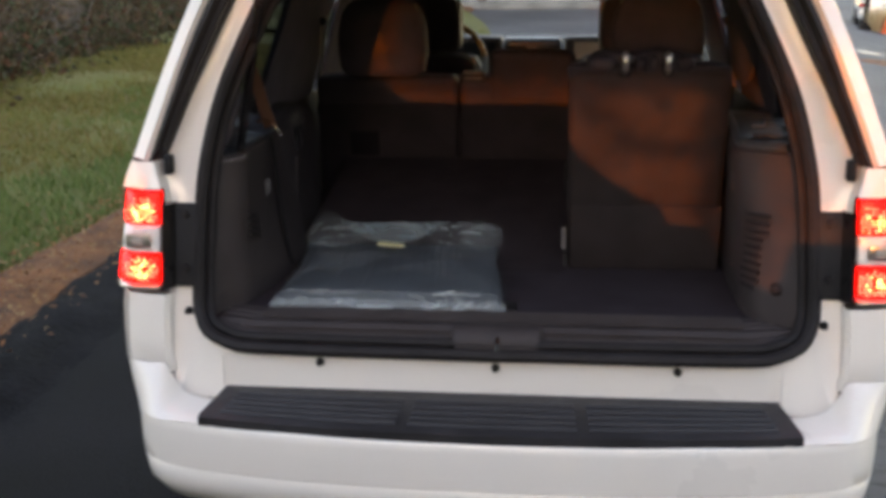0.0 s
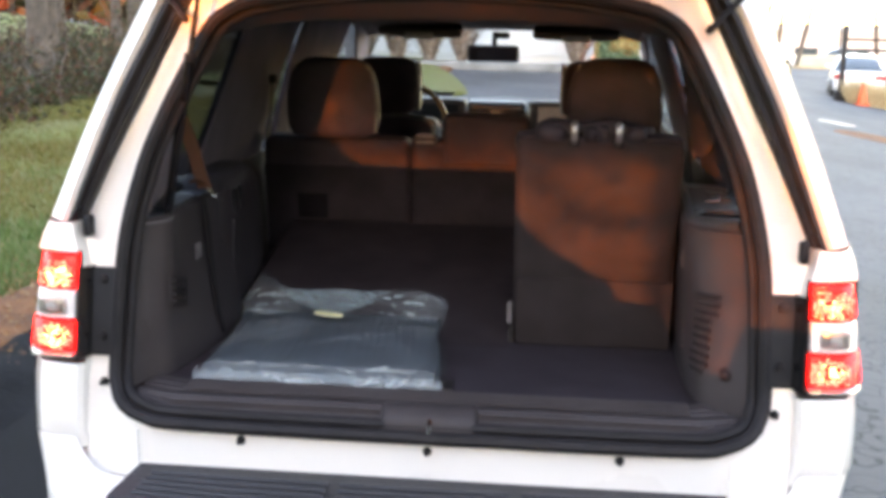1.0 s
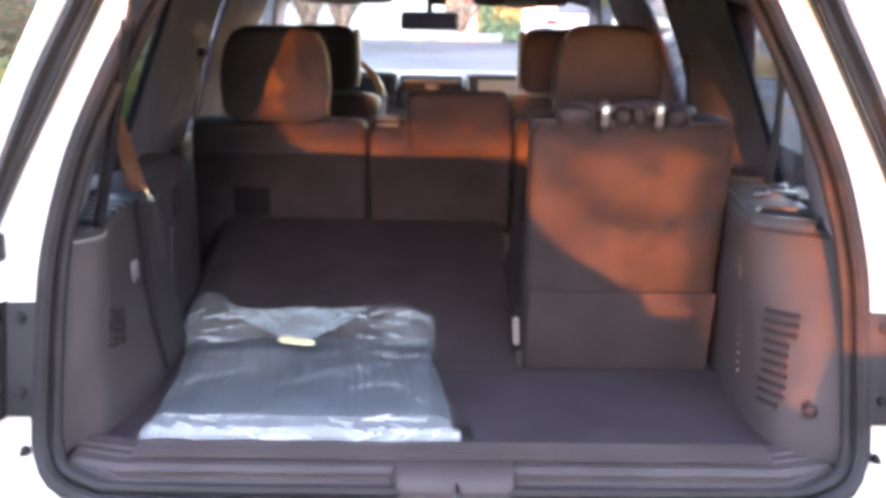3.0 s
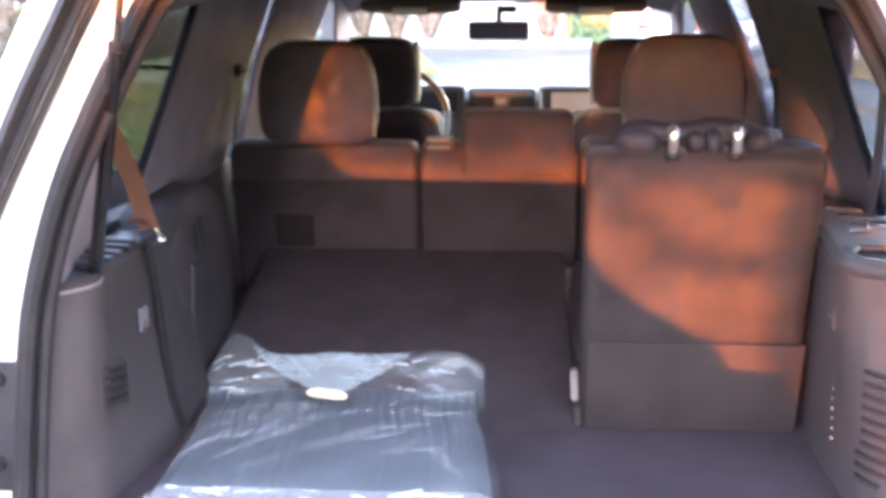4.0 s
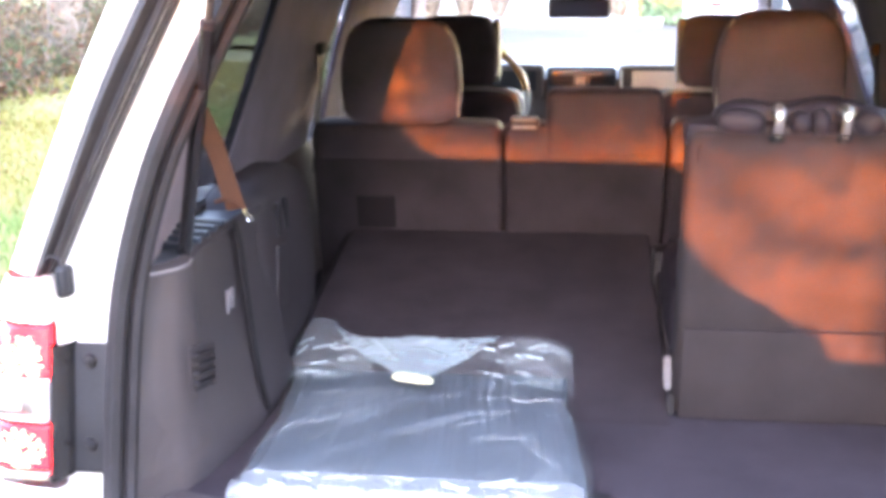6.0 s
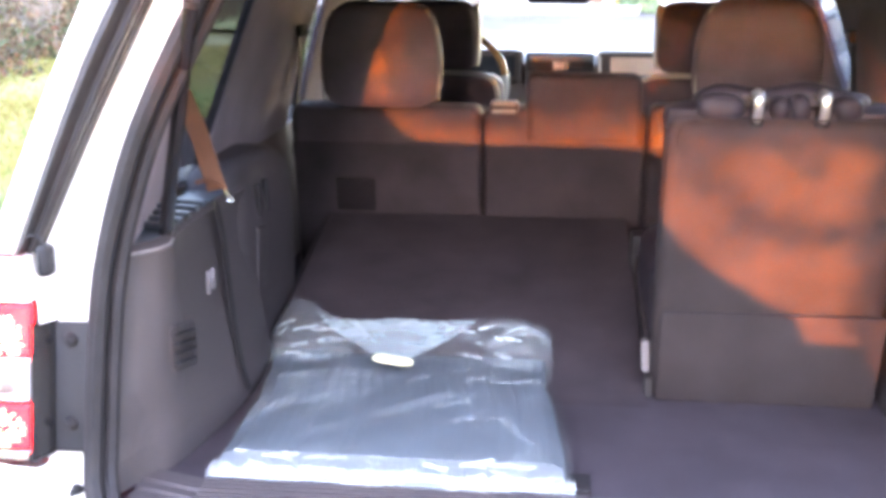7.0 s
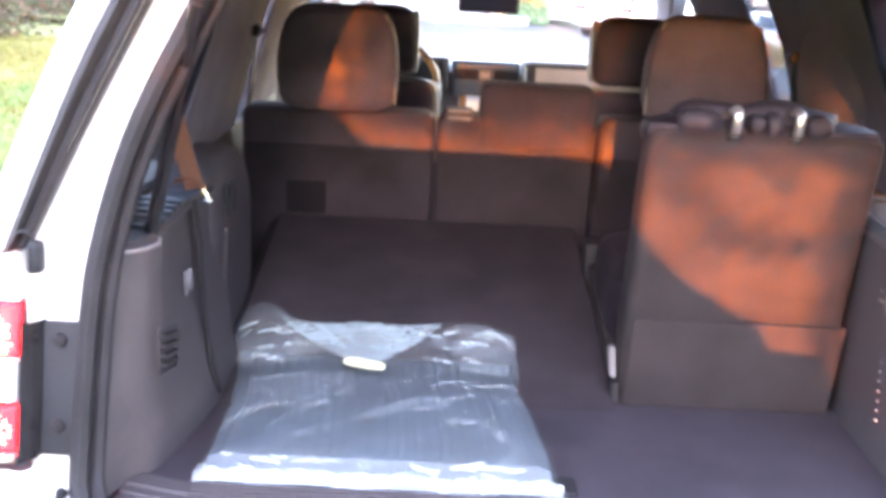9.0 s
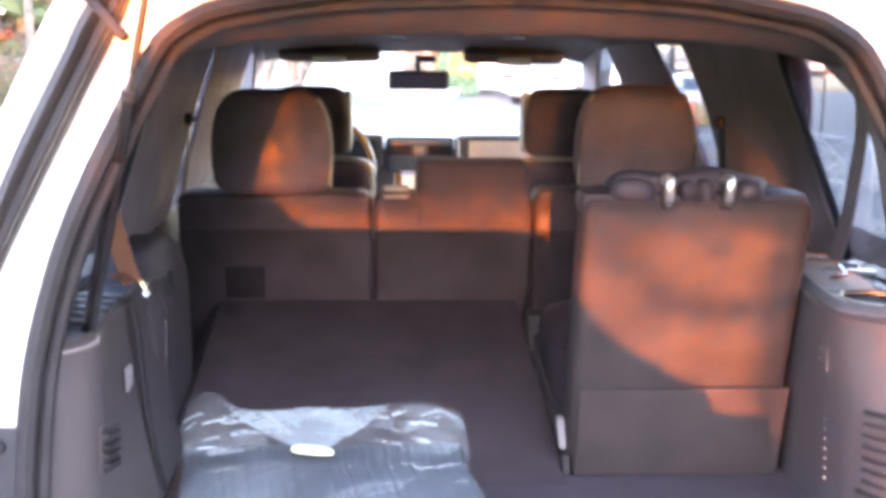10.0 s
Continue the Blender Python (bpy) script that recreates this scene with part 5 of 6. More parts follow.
    part("column", bm, DASH, w)


build_dash()


# ---- the packed mat in its plastic bag ----
def build_bag():
    m = thing("floor_mat", (-0.27, 0.5, 0.84), "dark rubber floor mat lying under the bag", "mat")
    bm = bmesh.new()
    box(bm, (-0.275, 0.205, 0.8415), (0.63, 0.06, 0.009), 0.003, 2)
    part("mat_sheet", bm, RUBBER, m)
    b = thing("plastic_bag", (-0.28, 0.5, 0.85), "crinkled clear plastic bag holding a folded slate-blue mat, yellow label", "bag")
    y0, y1 = 0.162, 0.828

    def sheet(u, v, lift, amp, seed):
        """A rumpled quad: drawn in towards the back, thicker in the middle."""
        left = -0.592 - 0.045 * max(0, v - 0.4) / 0.6
        right = 0.016 - 0.040 * min(1, v / 0.6) ** 2.0
        x = left + (right - left) * u + 0.006 * noise.noise((5 * v, seed, u))
        y = y0 + (y1 - y0) * v + 0.012 * noise.noise((5 * u, seed + 4, 0)) * (1 if v > 0.9 or v < 0.05 else 0.3)
        # the open end lies uneven: a high ear on one side, a lower one on the other
        y += max(0, (v - 0.72) / 0.28) ** 1.5 * (0.06 * math.exp(-((u - 0.09) / 0.08) ** 2) + 0.026 * math.exp(-((u - 0.78) / 0.09) ** 2) - 0.012 * math.exp(-((u - 0.97) / 0.05) ** 2))
        edge = min(u, 1 - u, v * 1.4, (1 - v) * 1.2)
        plump = min(1, edge / 0.07) ** 0.5 if edge > 0 else 0
        z = max(floor_z(y) + 0.010, 0.8485) + lift * plump * (1 - 0.35 * v)
        z += amp * plump * (noise.noise((x * 9, y * 7, seed)) + 0.6 * noise.noise((x * 22, y * 15, seed + 1)))
        return x, y, z

    # the ribbed mat folded inside
    bm = bmesh.new()
    top = []
    for j in range(25):
        v = 0.015 + 0.80 * j / 24
        row = []
        for i in range(141):
            u = 0.02 + 0.955 * i / 140
            x, y, z = sheet(u, v, 0.03 - 0.022 * max(0, (v - 0.58) / 0.235), 0.0016, 3)
            e = min(i, 140 - i, j, 24 - j)
            rib = 0.0016 * noise.noise((i * 0.55, v * 1.2, 2)) + 0.0004 * math.sin(i * 1.1)
            row.append((x, y, z + rib if e else max(floor_z(y) + 0.009, 0.8475)))
        top.append(row)
    loft(bm, top)
    part("folded_mat", bm, MAT, b, "slate-blue ribbed rubber mat folded flat")
    # film
    bm = bmesh.new()
    loft(bm, [[sheet(i / 60, 0.985 * j / 60, 0.04, 0.003, 11) for i in range(61)] for j in range(61)])
    part("film", bm, FILM, b, "clear creased film")
    # turned-over end of the bag: a milky flap that points at the label
    bm = bmesh.new()
    rows = []
    for j in range(19):
        f = j / 18
        a, c = 0.46 - 0.36 * f ** 0.85, 0.46 + 0.31 * f ** 0.9
        row = []
        for i in range(21):
            u = a + (c - a) * i / 20
            x, y, z = sheet(u, 0.665 + 0.32 * f, 0.046, 0.003, 21)
            row.append((x, y, z + 0.004 * math.sin(math.pi * i / 20)))
        rows.append(row)
    loft(bm, rows)
    part("film_flap", bm, FLAP, b, "smooth milky flap of the film's open end")
    # crumpled ears at both back corners
    for cu, high in ((0.10, 1.3), (0.86, 1.0)):
        bm = bmesh.new()
        rows = []
        for j in range(16):
            row = []
            for i in range(21):
                u, v = cu - 0.10 + 0.235 * i / 20, 0.68 + 0.305 * j / 15
                x, y, z = sheet(min(0.998, max(0.002, u)), v, 0.046, 0.004, 31)
                bulge = math.sin(math.pi * i / 20) * math.sin(math.pi * j / 15) ** 0.7
                fold = 1.3 * noise.noise((x * 30, y * 34, 3)) + 0.9 * noise.noise((x * 66, y * 75, 9))
                row.append((x, y + 0.02 * bulge * high, z + high * bulge * (0.012 + 0.011 * fold)))
            rows.append(row)
        loft(bm, rows)
        part("crumpled_corner", bm, EAR, b, "stiffly crumpled corner of the film", 8)
    # pale ribbons painted for light: on long straight creases fanning out from the label, on folds at both ends
    rng = random.Random(21)

    def ribbon(bm, u, v, du, dv, wide, lift):
        """A thin pointed pale ribbon on the film, painting light on a fold."""
        cols = []
        bend = rng.uniform(-0.006, 0.006)
        for k in range(9):
            f = k / 8
            x, y, z = sheet(min(0.99, max(0.01, u + du * f)), min(0.98, max(0.005, v + dv * f + bend * math.sin(math.pi * f))), 0.041, 0.003, 11)
            w = wide * math.sin(math.pi * min(1, 0.04 + 0.96 * f)) ** 1.3 * (0.6 + 0.6 * rng.random())
            n = Vector((-dv, du, 0)).normalized()
            cols.append([(x - n.x * w, y - n.y * w, z + 0.0008), (x, y, z + lift), (x + n.x * w, y + n.y * w, z + 0.0008)])
        loft(bm, cols)

    bm = bmesh.new()
    for k in range(11):
        u = rng.uniform(0.14, 0.5)
        v = 0.60 - rng.uniform(0.02, 0.3)
        run = rng.uniform(0.06, 0.26)
        ribbon(bm, u, v, -run * rng.uniform(0.5, 1.0), -run * rng.uniform(0.6, 1.0), rng.uniform(0.0008, 0.0014), 0.002)
    for u, v, du, dv, w in ((0.47, 0.585, -0.31, -0.40, 0.0022), (0.43, 0.60, -0.26, -0.27, 0.0018), (0.39, 0.605, -0.27, -0.18, 0.0016), (0.33, 0.61, -0.25, -0.10, 0.0016), (0.53, 0.575, -0.07, -0.36, 0.0022), (0.72, 0.40, -0.12, -0.05, 0.002), (0.80, 0.47, -0.16, -0.05, 0.003), (0.97, 0.57, -0.2, -0.03, 0.003)):
        ribbon(bm, u, v, du, dv, w, 0.003)
    for k in range(9):
        u, v = rng.uniform(0.5, 0.9), rng.uniform(0.2, 0.62)
        run = rng.uniform(0.04, 0.16)
        tilt = rng.choice((0.15, 0.3, -0.9, 1.0, -1.1))
        ribbon(bm, u, v, run, run * tilt, rng.uniform(0.0010, 0.0022), 0.0025)
    tagged(part("film_crease", bm, CREASE, b), "long ribbons painted pale as light along the film's creases", kind="stuff")
    bm = bmesh.new()
    sharp = bmesh.new()
    for c0, c1 in ((0.02, 0.20), (0.72, 0.97)):
        for k in range(11):
            run = rng.uniform(0.05, 0.18) * rng.choice((-1, 1))
            ribbon(bm, rng.uniform(c0, c1), rng.uniform(0.66, 0.96), run, run * rng.uniform(-0.4, 0.4), rng.uniform(0.001, 0.003), rng.uniform(0.004, 0.012))
        for k in range(12):
            run = rng.uniform(0.02, 0.10) * rng.choice((-1, 1))
            ribbon(sharp, rng.uniform(c0, c1), rng.uniform(0.66, 0.90), run, run * rng.uniform(-0.4, 0.6), rng.uniform(0.0004, 0.0009), rng.uniform(0.002, 0.005))
    tagged(part("corner_glint", sharp, GLINT, b), "thin pale ribbons painted as sharp glints at the bag's corners", kind="stuff")
    tagged(part("corner_fold", bm, SHARD, b), "soft pale ribbons painted as glints on the bag's corner folds", kind="stuff")
    bm = bmesh.new()
    for k in range(22):
        u = k / 23 + rng.uniform(-0.02, 0.02)
        ribbon(bm, u, 0.001 + rng.uniform(0, 0.006), rng.uniform(0.02, 0.075), rng.uniform(-0.004, 0.004), rng.uniform(0.0015, 0.0035), 0.003)
    for k in range(16):
        u = rng.uniform(0.01, 0.95)
        ribbon(bm, u, rng.uniform(0.014, 0.034), rng.uniform(0.03, 0.09), rng.uniform(-0.012, 0.012), rng.uniform(0.001, 0.003), rng.uniform(0.002, 0.005))
    tagged(part("hem_fold", bm, GLINT, b), "pale ribbons painted as glints behind the hem", kind="stuff")
    # heat-sealed hem along the near edge
    bm = bmesh.new()
    rows = []
    for i in range(121):
        u = i / 120
        x, y, z = sheet(u, 0.012, 0.012, 0.002, 11)
        k = 0.009 * noise.noise((u * 30, 1, 1)) + 0.005 * noise.noise((u * 75, 4, 1))
        rows.append([(x, y - 0.018 + 0.3 * k, 0.8478), (x, y - 0.014 + k * 0.7, 0.850 + abs(k) * 0.8), (x, y - 0.008 - 0.5 * k, 0.852 + 0.9 * abs(k)), (x, y - 0.001 + 1.2 * k, 0.858 + abs(k)), (x, y + 0.001 + 2.4 * k, 0.861 + 0.6 * k)])
    loft(bm, rows)
    part("hem", bm, HEM, b, "crinkled sealed hem", 12)
    bm = bmesh.new()
    pts = [(-0.043, -0.006), (-0.040, 0.008), (-0.025, 0.013), (0.03, 0.011), (0.042, 0.004), (0.04, -0.008), (0.02, -0.013), (-0.03, -0.012)]
    prism(bm, [(-0.343 + x, 0.597 + y * 1.5 - x * 0.26) for x, y in pts], "z", 0.8935, 0.8955, 0, lambda x, y, z: (x, y, z + (y - 0.6) * 0.02))
    part("label", bm, LABEL, b, "pale yellow oval label")


build_bag()


# ---- unseen turf bank, added behind the drive to shade the low sun ----
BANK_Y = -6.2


def build_shade_bank():
    """Added, unseen turf bank, higher on one side; its crest shapes the seats' shadow."""
    # crest points worked back from the shadow edges wanted on the seats
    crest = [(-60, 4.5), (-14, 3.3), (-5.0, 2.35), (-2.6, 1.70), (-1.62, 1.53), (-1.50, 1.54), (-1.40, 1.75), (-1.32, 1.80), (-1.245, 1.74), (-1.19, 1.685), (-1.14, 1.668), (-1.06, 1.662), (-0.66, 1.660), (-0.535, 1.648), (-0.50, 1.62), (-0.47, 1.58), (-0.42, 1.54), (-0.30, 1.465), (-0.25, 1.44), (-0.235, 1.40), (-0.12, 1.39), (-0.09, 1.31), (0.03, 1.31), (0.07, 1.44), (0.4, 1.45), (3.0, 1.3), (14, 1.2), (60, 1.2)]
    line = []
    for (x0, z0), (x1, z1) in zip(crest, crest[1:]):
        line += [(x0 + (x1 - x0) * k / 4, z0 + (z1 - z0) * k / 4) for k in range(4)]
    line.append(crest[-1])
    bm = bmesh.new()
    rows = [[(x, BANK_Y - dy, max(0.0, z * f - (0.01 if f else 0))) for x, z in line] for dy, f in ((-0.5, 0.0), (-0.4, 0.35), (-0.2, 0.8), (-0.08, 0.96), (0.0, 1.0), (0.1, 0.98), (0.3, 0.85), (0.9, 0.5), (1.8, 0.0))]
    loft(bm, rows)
    tagged(part("bank", bm, LAWN), "unseen grassy bank added behind the drive, its crest drawn to shade the sun", "bank", kind="structure")


build_shade_bank()


# ---- outside: wood, lawn, parked cars, house ----
def leafy(name, colors, rough=0.8):
    """Leaf colours, one for each loose leaf."""
    m = bpy.data.materials.new(name)
    m.use_nodes = True
    nt = m.node_tree
    p = nt.nodes["Principled BSDF"]
    g = nt.nodes.new("ShaderNodeNewGeometry")
    r = nt.nodes.new("ShaderNodeValToRGB")
    r.color_ramp.interpolation = "CONSTANT"
    while len(r.color_ramp.elements) < len(colors):
        r.color_ramp.elements.new(0.5)
    for k, (e, c) in enumerate(zip(r.color_ramp.elements, colors)):
        e.position, e.color = k / len(colors), (*c, 1)
    nt.links.new(g.outputs["Random Per Island"], r.inputs[0])
    nt.links.new(r.outputs[0], p.inputs["Base Color"])
    p.inputs["Roughness"].default_value = rough
    return m


BRUSH = leafy("mixed_autumn_leaves", [(0.03, 0.045, 0.012), (0.042, 0.05, 0.014), (0.075, 0.045, 0.016), (0.06, 0.034, 0.015), (0.035, 0.023, 0.012), (0.11, 0.07, 0.03), (0.026, 0.04, 0.012), (0.045, 0.032, 0.016), (0.10, 0.032, 0.014)])
GREENS = leafy("evergreen_leaves", [(0.04, 0.07, 0.03), (0.06, 0.09, 0.035), (0.035, 0.055, 0.025), (0.08, 0.10, 0.045)])
BLADES = leafy("grass_blades", [(0.13, 0.12, 0.018), (0.15, 0.125, 0.026), (0.17, 0.12, 0.036), (0.10, 0.108, 0.013), (0.14, 0.122, 0.022)])
LUSH = leafy("green_grass_blades", [(0.07, 0.13, 0.02), (0.09, 0.15, 0.03), (0.12, 0.15, 0.035), (0.06, 0.105, 0.018)])
LITTER = leafy("fallen_leaves", [(0.22, 0.085, 0.025), (0.26, 0.12, 0.04), (0.16, 0.06, 0.02), (0.28, 0.17, 0.07)])
# twig colours lightened to paint in the glare beyond the windscreen
TWIGS = leafy("glare_paled_twigs", [(0.30, 0.22, 0.17), (0.36, 0.28, 0.22), (0.24, 0.17, 0.14), (0.42, 0.35, 0.28)])
STRAW = leafy("dry_straw", [(0.42, 0.34, 0.2), (0.36, 0.28, 0.16), (0.5, 0.42, 0.26)])
BARK = material("grey_brown_bark", (0.12, 0.095, 0.075), 0.9, vary=0.35, scale=7, fine=40, bump=1.0)


def leaves(name, mtl, spots, size, rng, up=0.3, fold=0.25):
    """Many loose folded leaves in one mesh: spots are centres."""
    n = len(spots)
    co = np.zeros((n, 4, 3))
    a = rng.random(n) * 2 * np.pi
    t = np.arccos(1 - (1 - up) * 2 * rng.random(n)) if up < 1 else rng.random(n) * 0.3
    d = np.stack([np.cos(a) * np.sin(t), np.sin(a) * np.sin(t), np.cos(t)], 1)
    k = np.cross(d, rng.normal(size=(n, 3)))
    k /= np.linalg.norm(k, axis=1)[:, None] + 1e-9
    w = np.cross(d, k)
    s = (size * (0.5 + rng.random(n)))[:, None]
    co[:, 0] = spots - k * s
    co[:, 1] = spots + w * s * 0.45 + d * s * fold
    co[:, 2] = spots + k * s
    co[:, 3] = spots - w * s * 0.45 + d * s * fold
    me = bpy.data.meshes.new(name)
    idx = np.arange(n * 4).reshape(n, 4)
    faces = np.concatenate([idx[:, [0, 1, 2]], idx[:, [0, 2, 3]]])
    me.from_pydata(co.reshape(-1, 3).tolist(), [], faces.tolist())
    me.materials.append(mtl)
    return me


def build_shade_tree():
    """An unseen broad tree added beyond the bank: its crown is shaped to dapple the sun."""
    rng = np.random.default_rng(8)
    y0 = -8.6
    t = thing("tree", (-4.6, y0, 0), "unseen broad tree added beyond the bank to dapple the sun", "tree")
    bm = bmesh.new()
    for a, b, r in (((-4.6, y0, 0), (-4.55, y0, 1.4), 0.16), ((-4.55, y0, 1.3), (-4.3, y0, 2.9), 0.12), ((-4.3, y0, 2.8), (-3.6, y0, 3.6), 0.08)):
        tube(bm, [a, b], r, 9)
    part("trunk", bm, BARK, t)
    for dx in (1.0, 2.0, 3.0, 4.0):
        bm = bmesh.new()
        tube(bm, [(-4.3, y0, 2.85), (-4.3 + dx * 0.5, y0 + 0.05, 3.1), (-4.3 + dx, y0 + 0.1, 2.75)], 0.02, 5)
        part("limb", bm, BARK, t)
    # leaf density set to pattern the sunlight: thicker above the fringe, single shade bands besides (ends, thickness,
    # weight)
    shade_bands = [(-0.61, 1.732, -0.36, 1.728, 0.020, 0.75), (-0.715, 1.86, -0.60, 1.765, 0.024, 0.55), (-0.62, 1.92, -0.48, 1.85, 0.018, 0.6),
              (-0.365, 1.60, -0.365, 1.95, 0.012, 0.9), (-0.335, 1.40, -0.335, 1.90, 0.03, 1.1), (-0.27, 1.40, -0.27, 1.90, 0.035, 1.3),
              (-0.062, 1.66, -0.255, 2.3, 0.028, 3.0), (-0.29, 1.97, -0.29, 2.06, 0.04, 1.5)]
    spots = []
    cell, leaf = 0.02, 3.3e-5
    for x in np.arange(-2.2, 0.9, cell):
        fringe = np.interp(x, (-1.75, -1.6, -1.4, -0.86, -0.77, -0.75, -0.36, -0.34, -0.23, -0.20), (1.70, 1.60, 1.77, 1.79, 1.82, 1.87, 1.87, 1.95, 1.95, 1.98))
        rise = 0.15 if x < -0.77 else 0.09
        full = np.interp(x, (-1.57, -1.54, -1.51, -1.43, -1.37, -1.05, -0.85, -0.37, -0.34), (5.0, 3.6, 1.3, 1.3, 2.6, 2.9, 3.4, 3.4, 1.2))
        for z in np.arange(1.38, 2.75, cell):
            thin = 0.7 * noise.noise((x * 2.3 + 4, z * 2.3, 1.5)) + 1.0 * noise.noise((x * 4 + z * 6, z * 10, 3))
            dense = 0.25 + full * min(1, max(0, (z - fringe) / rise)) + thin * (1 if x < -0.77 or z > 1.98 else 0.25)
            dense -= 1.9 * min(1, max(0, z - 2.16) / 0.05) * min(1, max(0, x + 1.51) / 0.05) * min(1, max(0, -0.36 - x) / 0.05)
            for xa, za, xb, zb, thick, weight in shade_bands:
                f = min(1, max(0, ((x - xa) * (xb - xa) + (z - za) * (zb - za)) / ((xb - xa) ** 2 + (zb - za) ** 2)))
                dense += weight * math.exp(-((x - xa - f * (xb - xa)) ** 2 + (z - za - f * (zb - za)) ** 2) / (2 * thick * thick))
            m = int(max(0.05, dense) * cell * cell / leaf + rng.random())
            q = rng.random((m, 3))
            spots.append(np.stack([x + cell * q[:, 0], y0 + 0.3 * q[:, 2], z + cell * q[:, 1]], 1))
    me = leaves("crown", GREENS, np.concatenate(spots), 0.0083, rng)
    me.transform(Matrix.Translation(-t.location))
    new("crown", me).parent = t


def lawn_z(x):
    f = max(0, (-2.62 - x) / 16)
    return 0.07 + 0.25 * f + 1.3 * max(0, f - 0.3) ** 1.5


def build_plants():
    rng = np.random.default_rng(4)
    # grass
    n = 130000
    d = rng.random(n) ** 1.3
    x = -2.75 - rng.random(n) * 5.5
    y = -5 + d * 21
    z = np.array([lawn_z(v) for v in x]) + 0.01
    co = np.zeros((n, 3, 3))
    h = 0.02 + 0.035 * rng.random(n)
    a = rng.random(n) * 2 * np.pi
    lean = rng.normal(size=(n, 2)) * 0.03
    w = 0.0025 + 0.003 * rng.random(n) + d * 0.006
    co[:, 0] = np.stack([x - w * np.cos(a), y - w * np.sin(a), z - 0.02], 1)
    co[:, 1] = np.stack([x + w * np.cos(a), y + w * np.sin(a), z - 0.02], 1)
    co[:, 2] = np.stack([x + lean[:, 0], y + lean[:, 1], z + h], 1)
    patch = np.array([noise.noise((a * 0.8, b * 0.55, 7)) + 0.5 * noise.noise((a * 2.1, b * 1.6, 3)) for a, b in zip(x, y)])
    lush = x + 1.5 * patch + 0.25 * rng.normal(size=n) > -3.75
    for pick, mtl, lab in ((~lush, BLADES, "short patchy grass blades, olive and straw"), (lush, LUSH, "fresh green grass along the leaf verge")):
        m = int(pick.sum())
        me = bpy.data.meshes.new("grass")
        me.from_pydata(co[pick].reshape(-1, 3).tolist(), [], np.arange(m * 3).reshape(m, 3).tolist())
        me.materials.append(mtl)
        tagged(new("grass", me), lab, "grass", kind="stuff")
    # fallen leaves on verge, lawn and kerb
    n = 9000
    x = np.where(rng.random(n) < 0.75, -2.3 - 0.55 * rng.random(n) - 0.1 * rng.normal(size=n), -2.5 - 5 * rng.random(n))
    y = -1 + 14 * rng.random(n) ** 1.3
    z = np.array([0.105 if v > -2.86 else lawn_z(v) + 0.03 for v in x]) + 0.01
    z = np.where(x > -2.25, 0.115, z)
    tagged(new("fallen_leaves", leaves("fallen_leaves", LITTER, np.stack([x, y, z], 1), 0.016, rng, 0.9, 0.15)), "scattered brown fallen leaves", "leaves", kind="stuff")
    # undergrowth at the wood's edge
    pts = []
    for k in range(150):
        cy = 3 + 26 * rng.random()
        cx = -6.6 - 0.03 * cy - 4.5 * rng.random() ** 1.5
        r = 0.35 + 0.6 * rng.random()
        m = int(760 * r)
        q = rng.normal(size=(m, 3)) * np.array([r * 0.6, r * 0.7, r * 0.42])
        q[:, 2] = np.abs(q[:, 2]) * (1.0 + 0.5 * rng.random())
        pts.append(q + np.array([cx, cy, lawn_z(cx)]))
    tagged(new("undergrowth", leaves("undergrowth", BRUSH, np.concatenate(pts), 0.045, rng, 0.3)), "tangled autumn undergrowth at the edge of the wood", "undergrowth", kind="stuff")
    # bare twigs in the undergrowth
    bm = bmesh.new()
    for k in range(170):
        cy, cx = 3 + 24 * rng.random(), -6.6 - 4 * rng.random()
        z0 = lawn_z(cx)
        p = Vector((cx, cy, z0))
        d = Vector((rng.normal() * 0.5, rng.normal() * 0.5, 1)).normalized()
        line = [p]
        for j in range(4):
            d = (d + Vector((rng.normal() * 0.3, rng.normal() * 0.3, -0.12))).normalized()
            line.append(line[-1] + d * (0.25 + 0.2 * rng.random()))
        tube(bm, line, 0.008, 4)
    tagged(part("brushwood", bm, BARK), "bare brown twigs among the undergrowth", "brushwood", kind="stuff")
    # trees with bare trunks
    for k in range(13):
        cy, cx = 6 + 1.9 * k + rng.normal() * 0.6, -8.0 - 3.2 * rng.random()
        t = thing("tree", (cx, cy, lawn_z(cx) - 0.05), "grey-brown bare-branched tree at the edge of the wood", "tree", "trees of the wood")
        bm = bmesh.new()
        r0 = 0.10 + 0.12 * rng.random()
        base = Vector((cx, cy, lawn_z(cx) - 0.05))
        line = [base + Vector((0.12 * math.sin(j * 0.9 + k) * j / 6, 0.1 * math.cos(j + k) * j / 6, j * 1.1)) for j in range(8)]
        rings = []
        for j, p in enumerate(line):
            r = r0 * (1.5 if j == 0 else 1 - j * 0.1)
            rings.append([p + Vector((r * math.cos(a) * (1 + 0.12 * math.sin(3 * a + j)), r * math.sin(a), 0)) for a in (2 * math.pi * i / 10 for i in range(10))])
        loft(bm, rings, wrap=True)
        part("trunk", bm, BARK, t)
        ends = []
        for b in range(7):
            bm = bmesh.new()
            p = line[3 + b % 5] if b % 5 < 4 else line[-1]
            d = Vector((rng.normal(), rng.normal(), 0.9)).normalized()
            q = [p]
            for j in range(5):
                d = (d + Vector((rng.normal(), rng.normal(), 0.2)) * 0.25).normalized()
                q.append(q[-1] + d * 0.5)
            tube(bm, q, 0.028, 5)
            part("limb", bm, BARK, t)
            ends += q[2:]
        sp = np.concatenate([np.array(e) + rng.normal(size=(26, 3)) * 0.35 for e in ends])
        crown = new("crown", leaves("crown", BRUSH, sp - np.array(base), 0.06, rng))
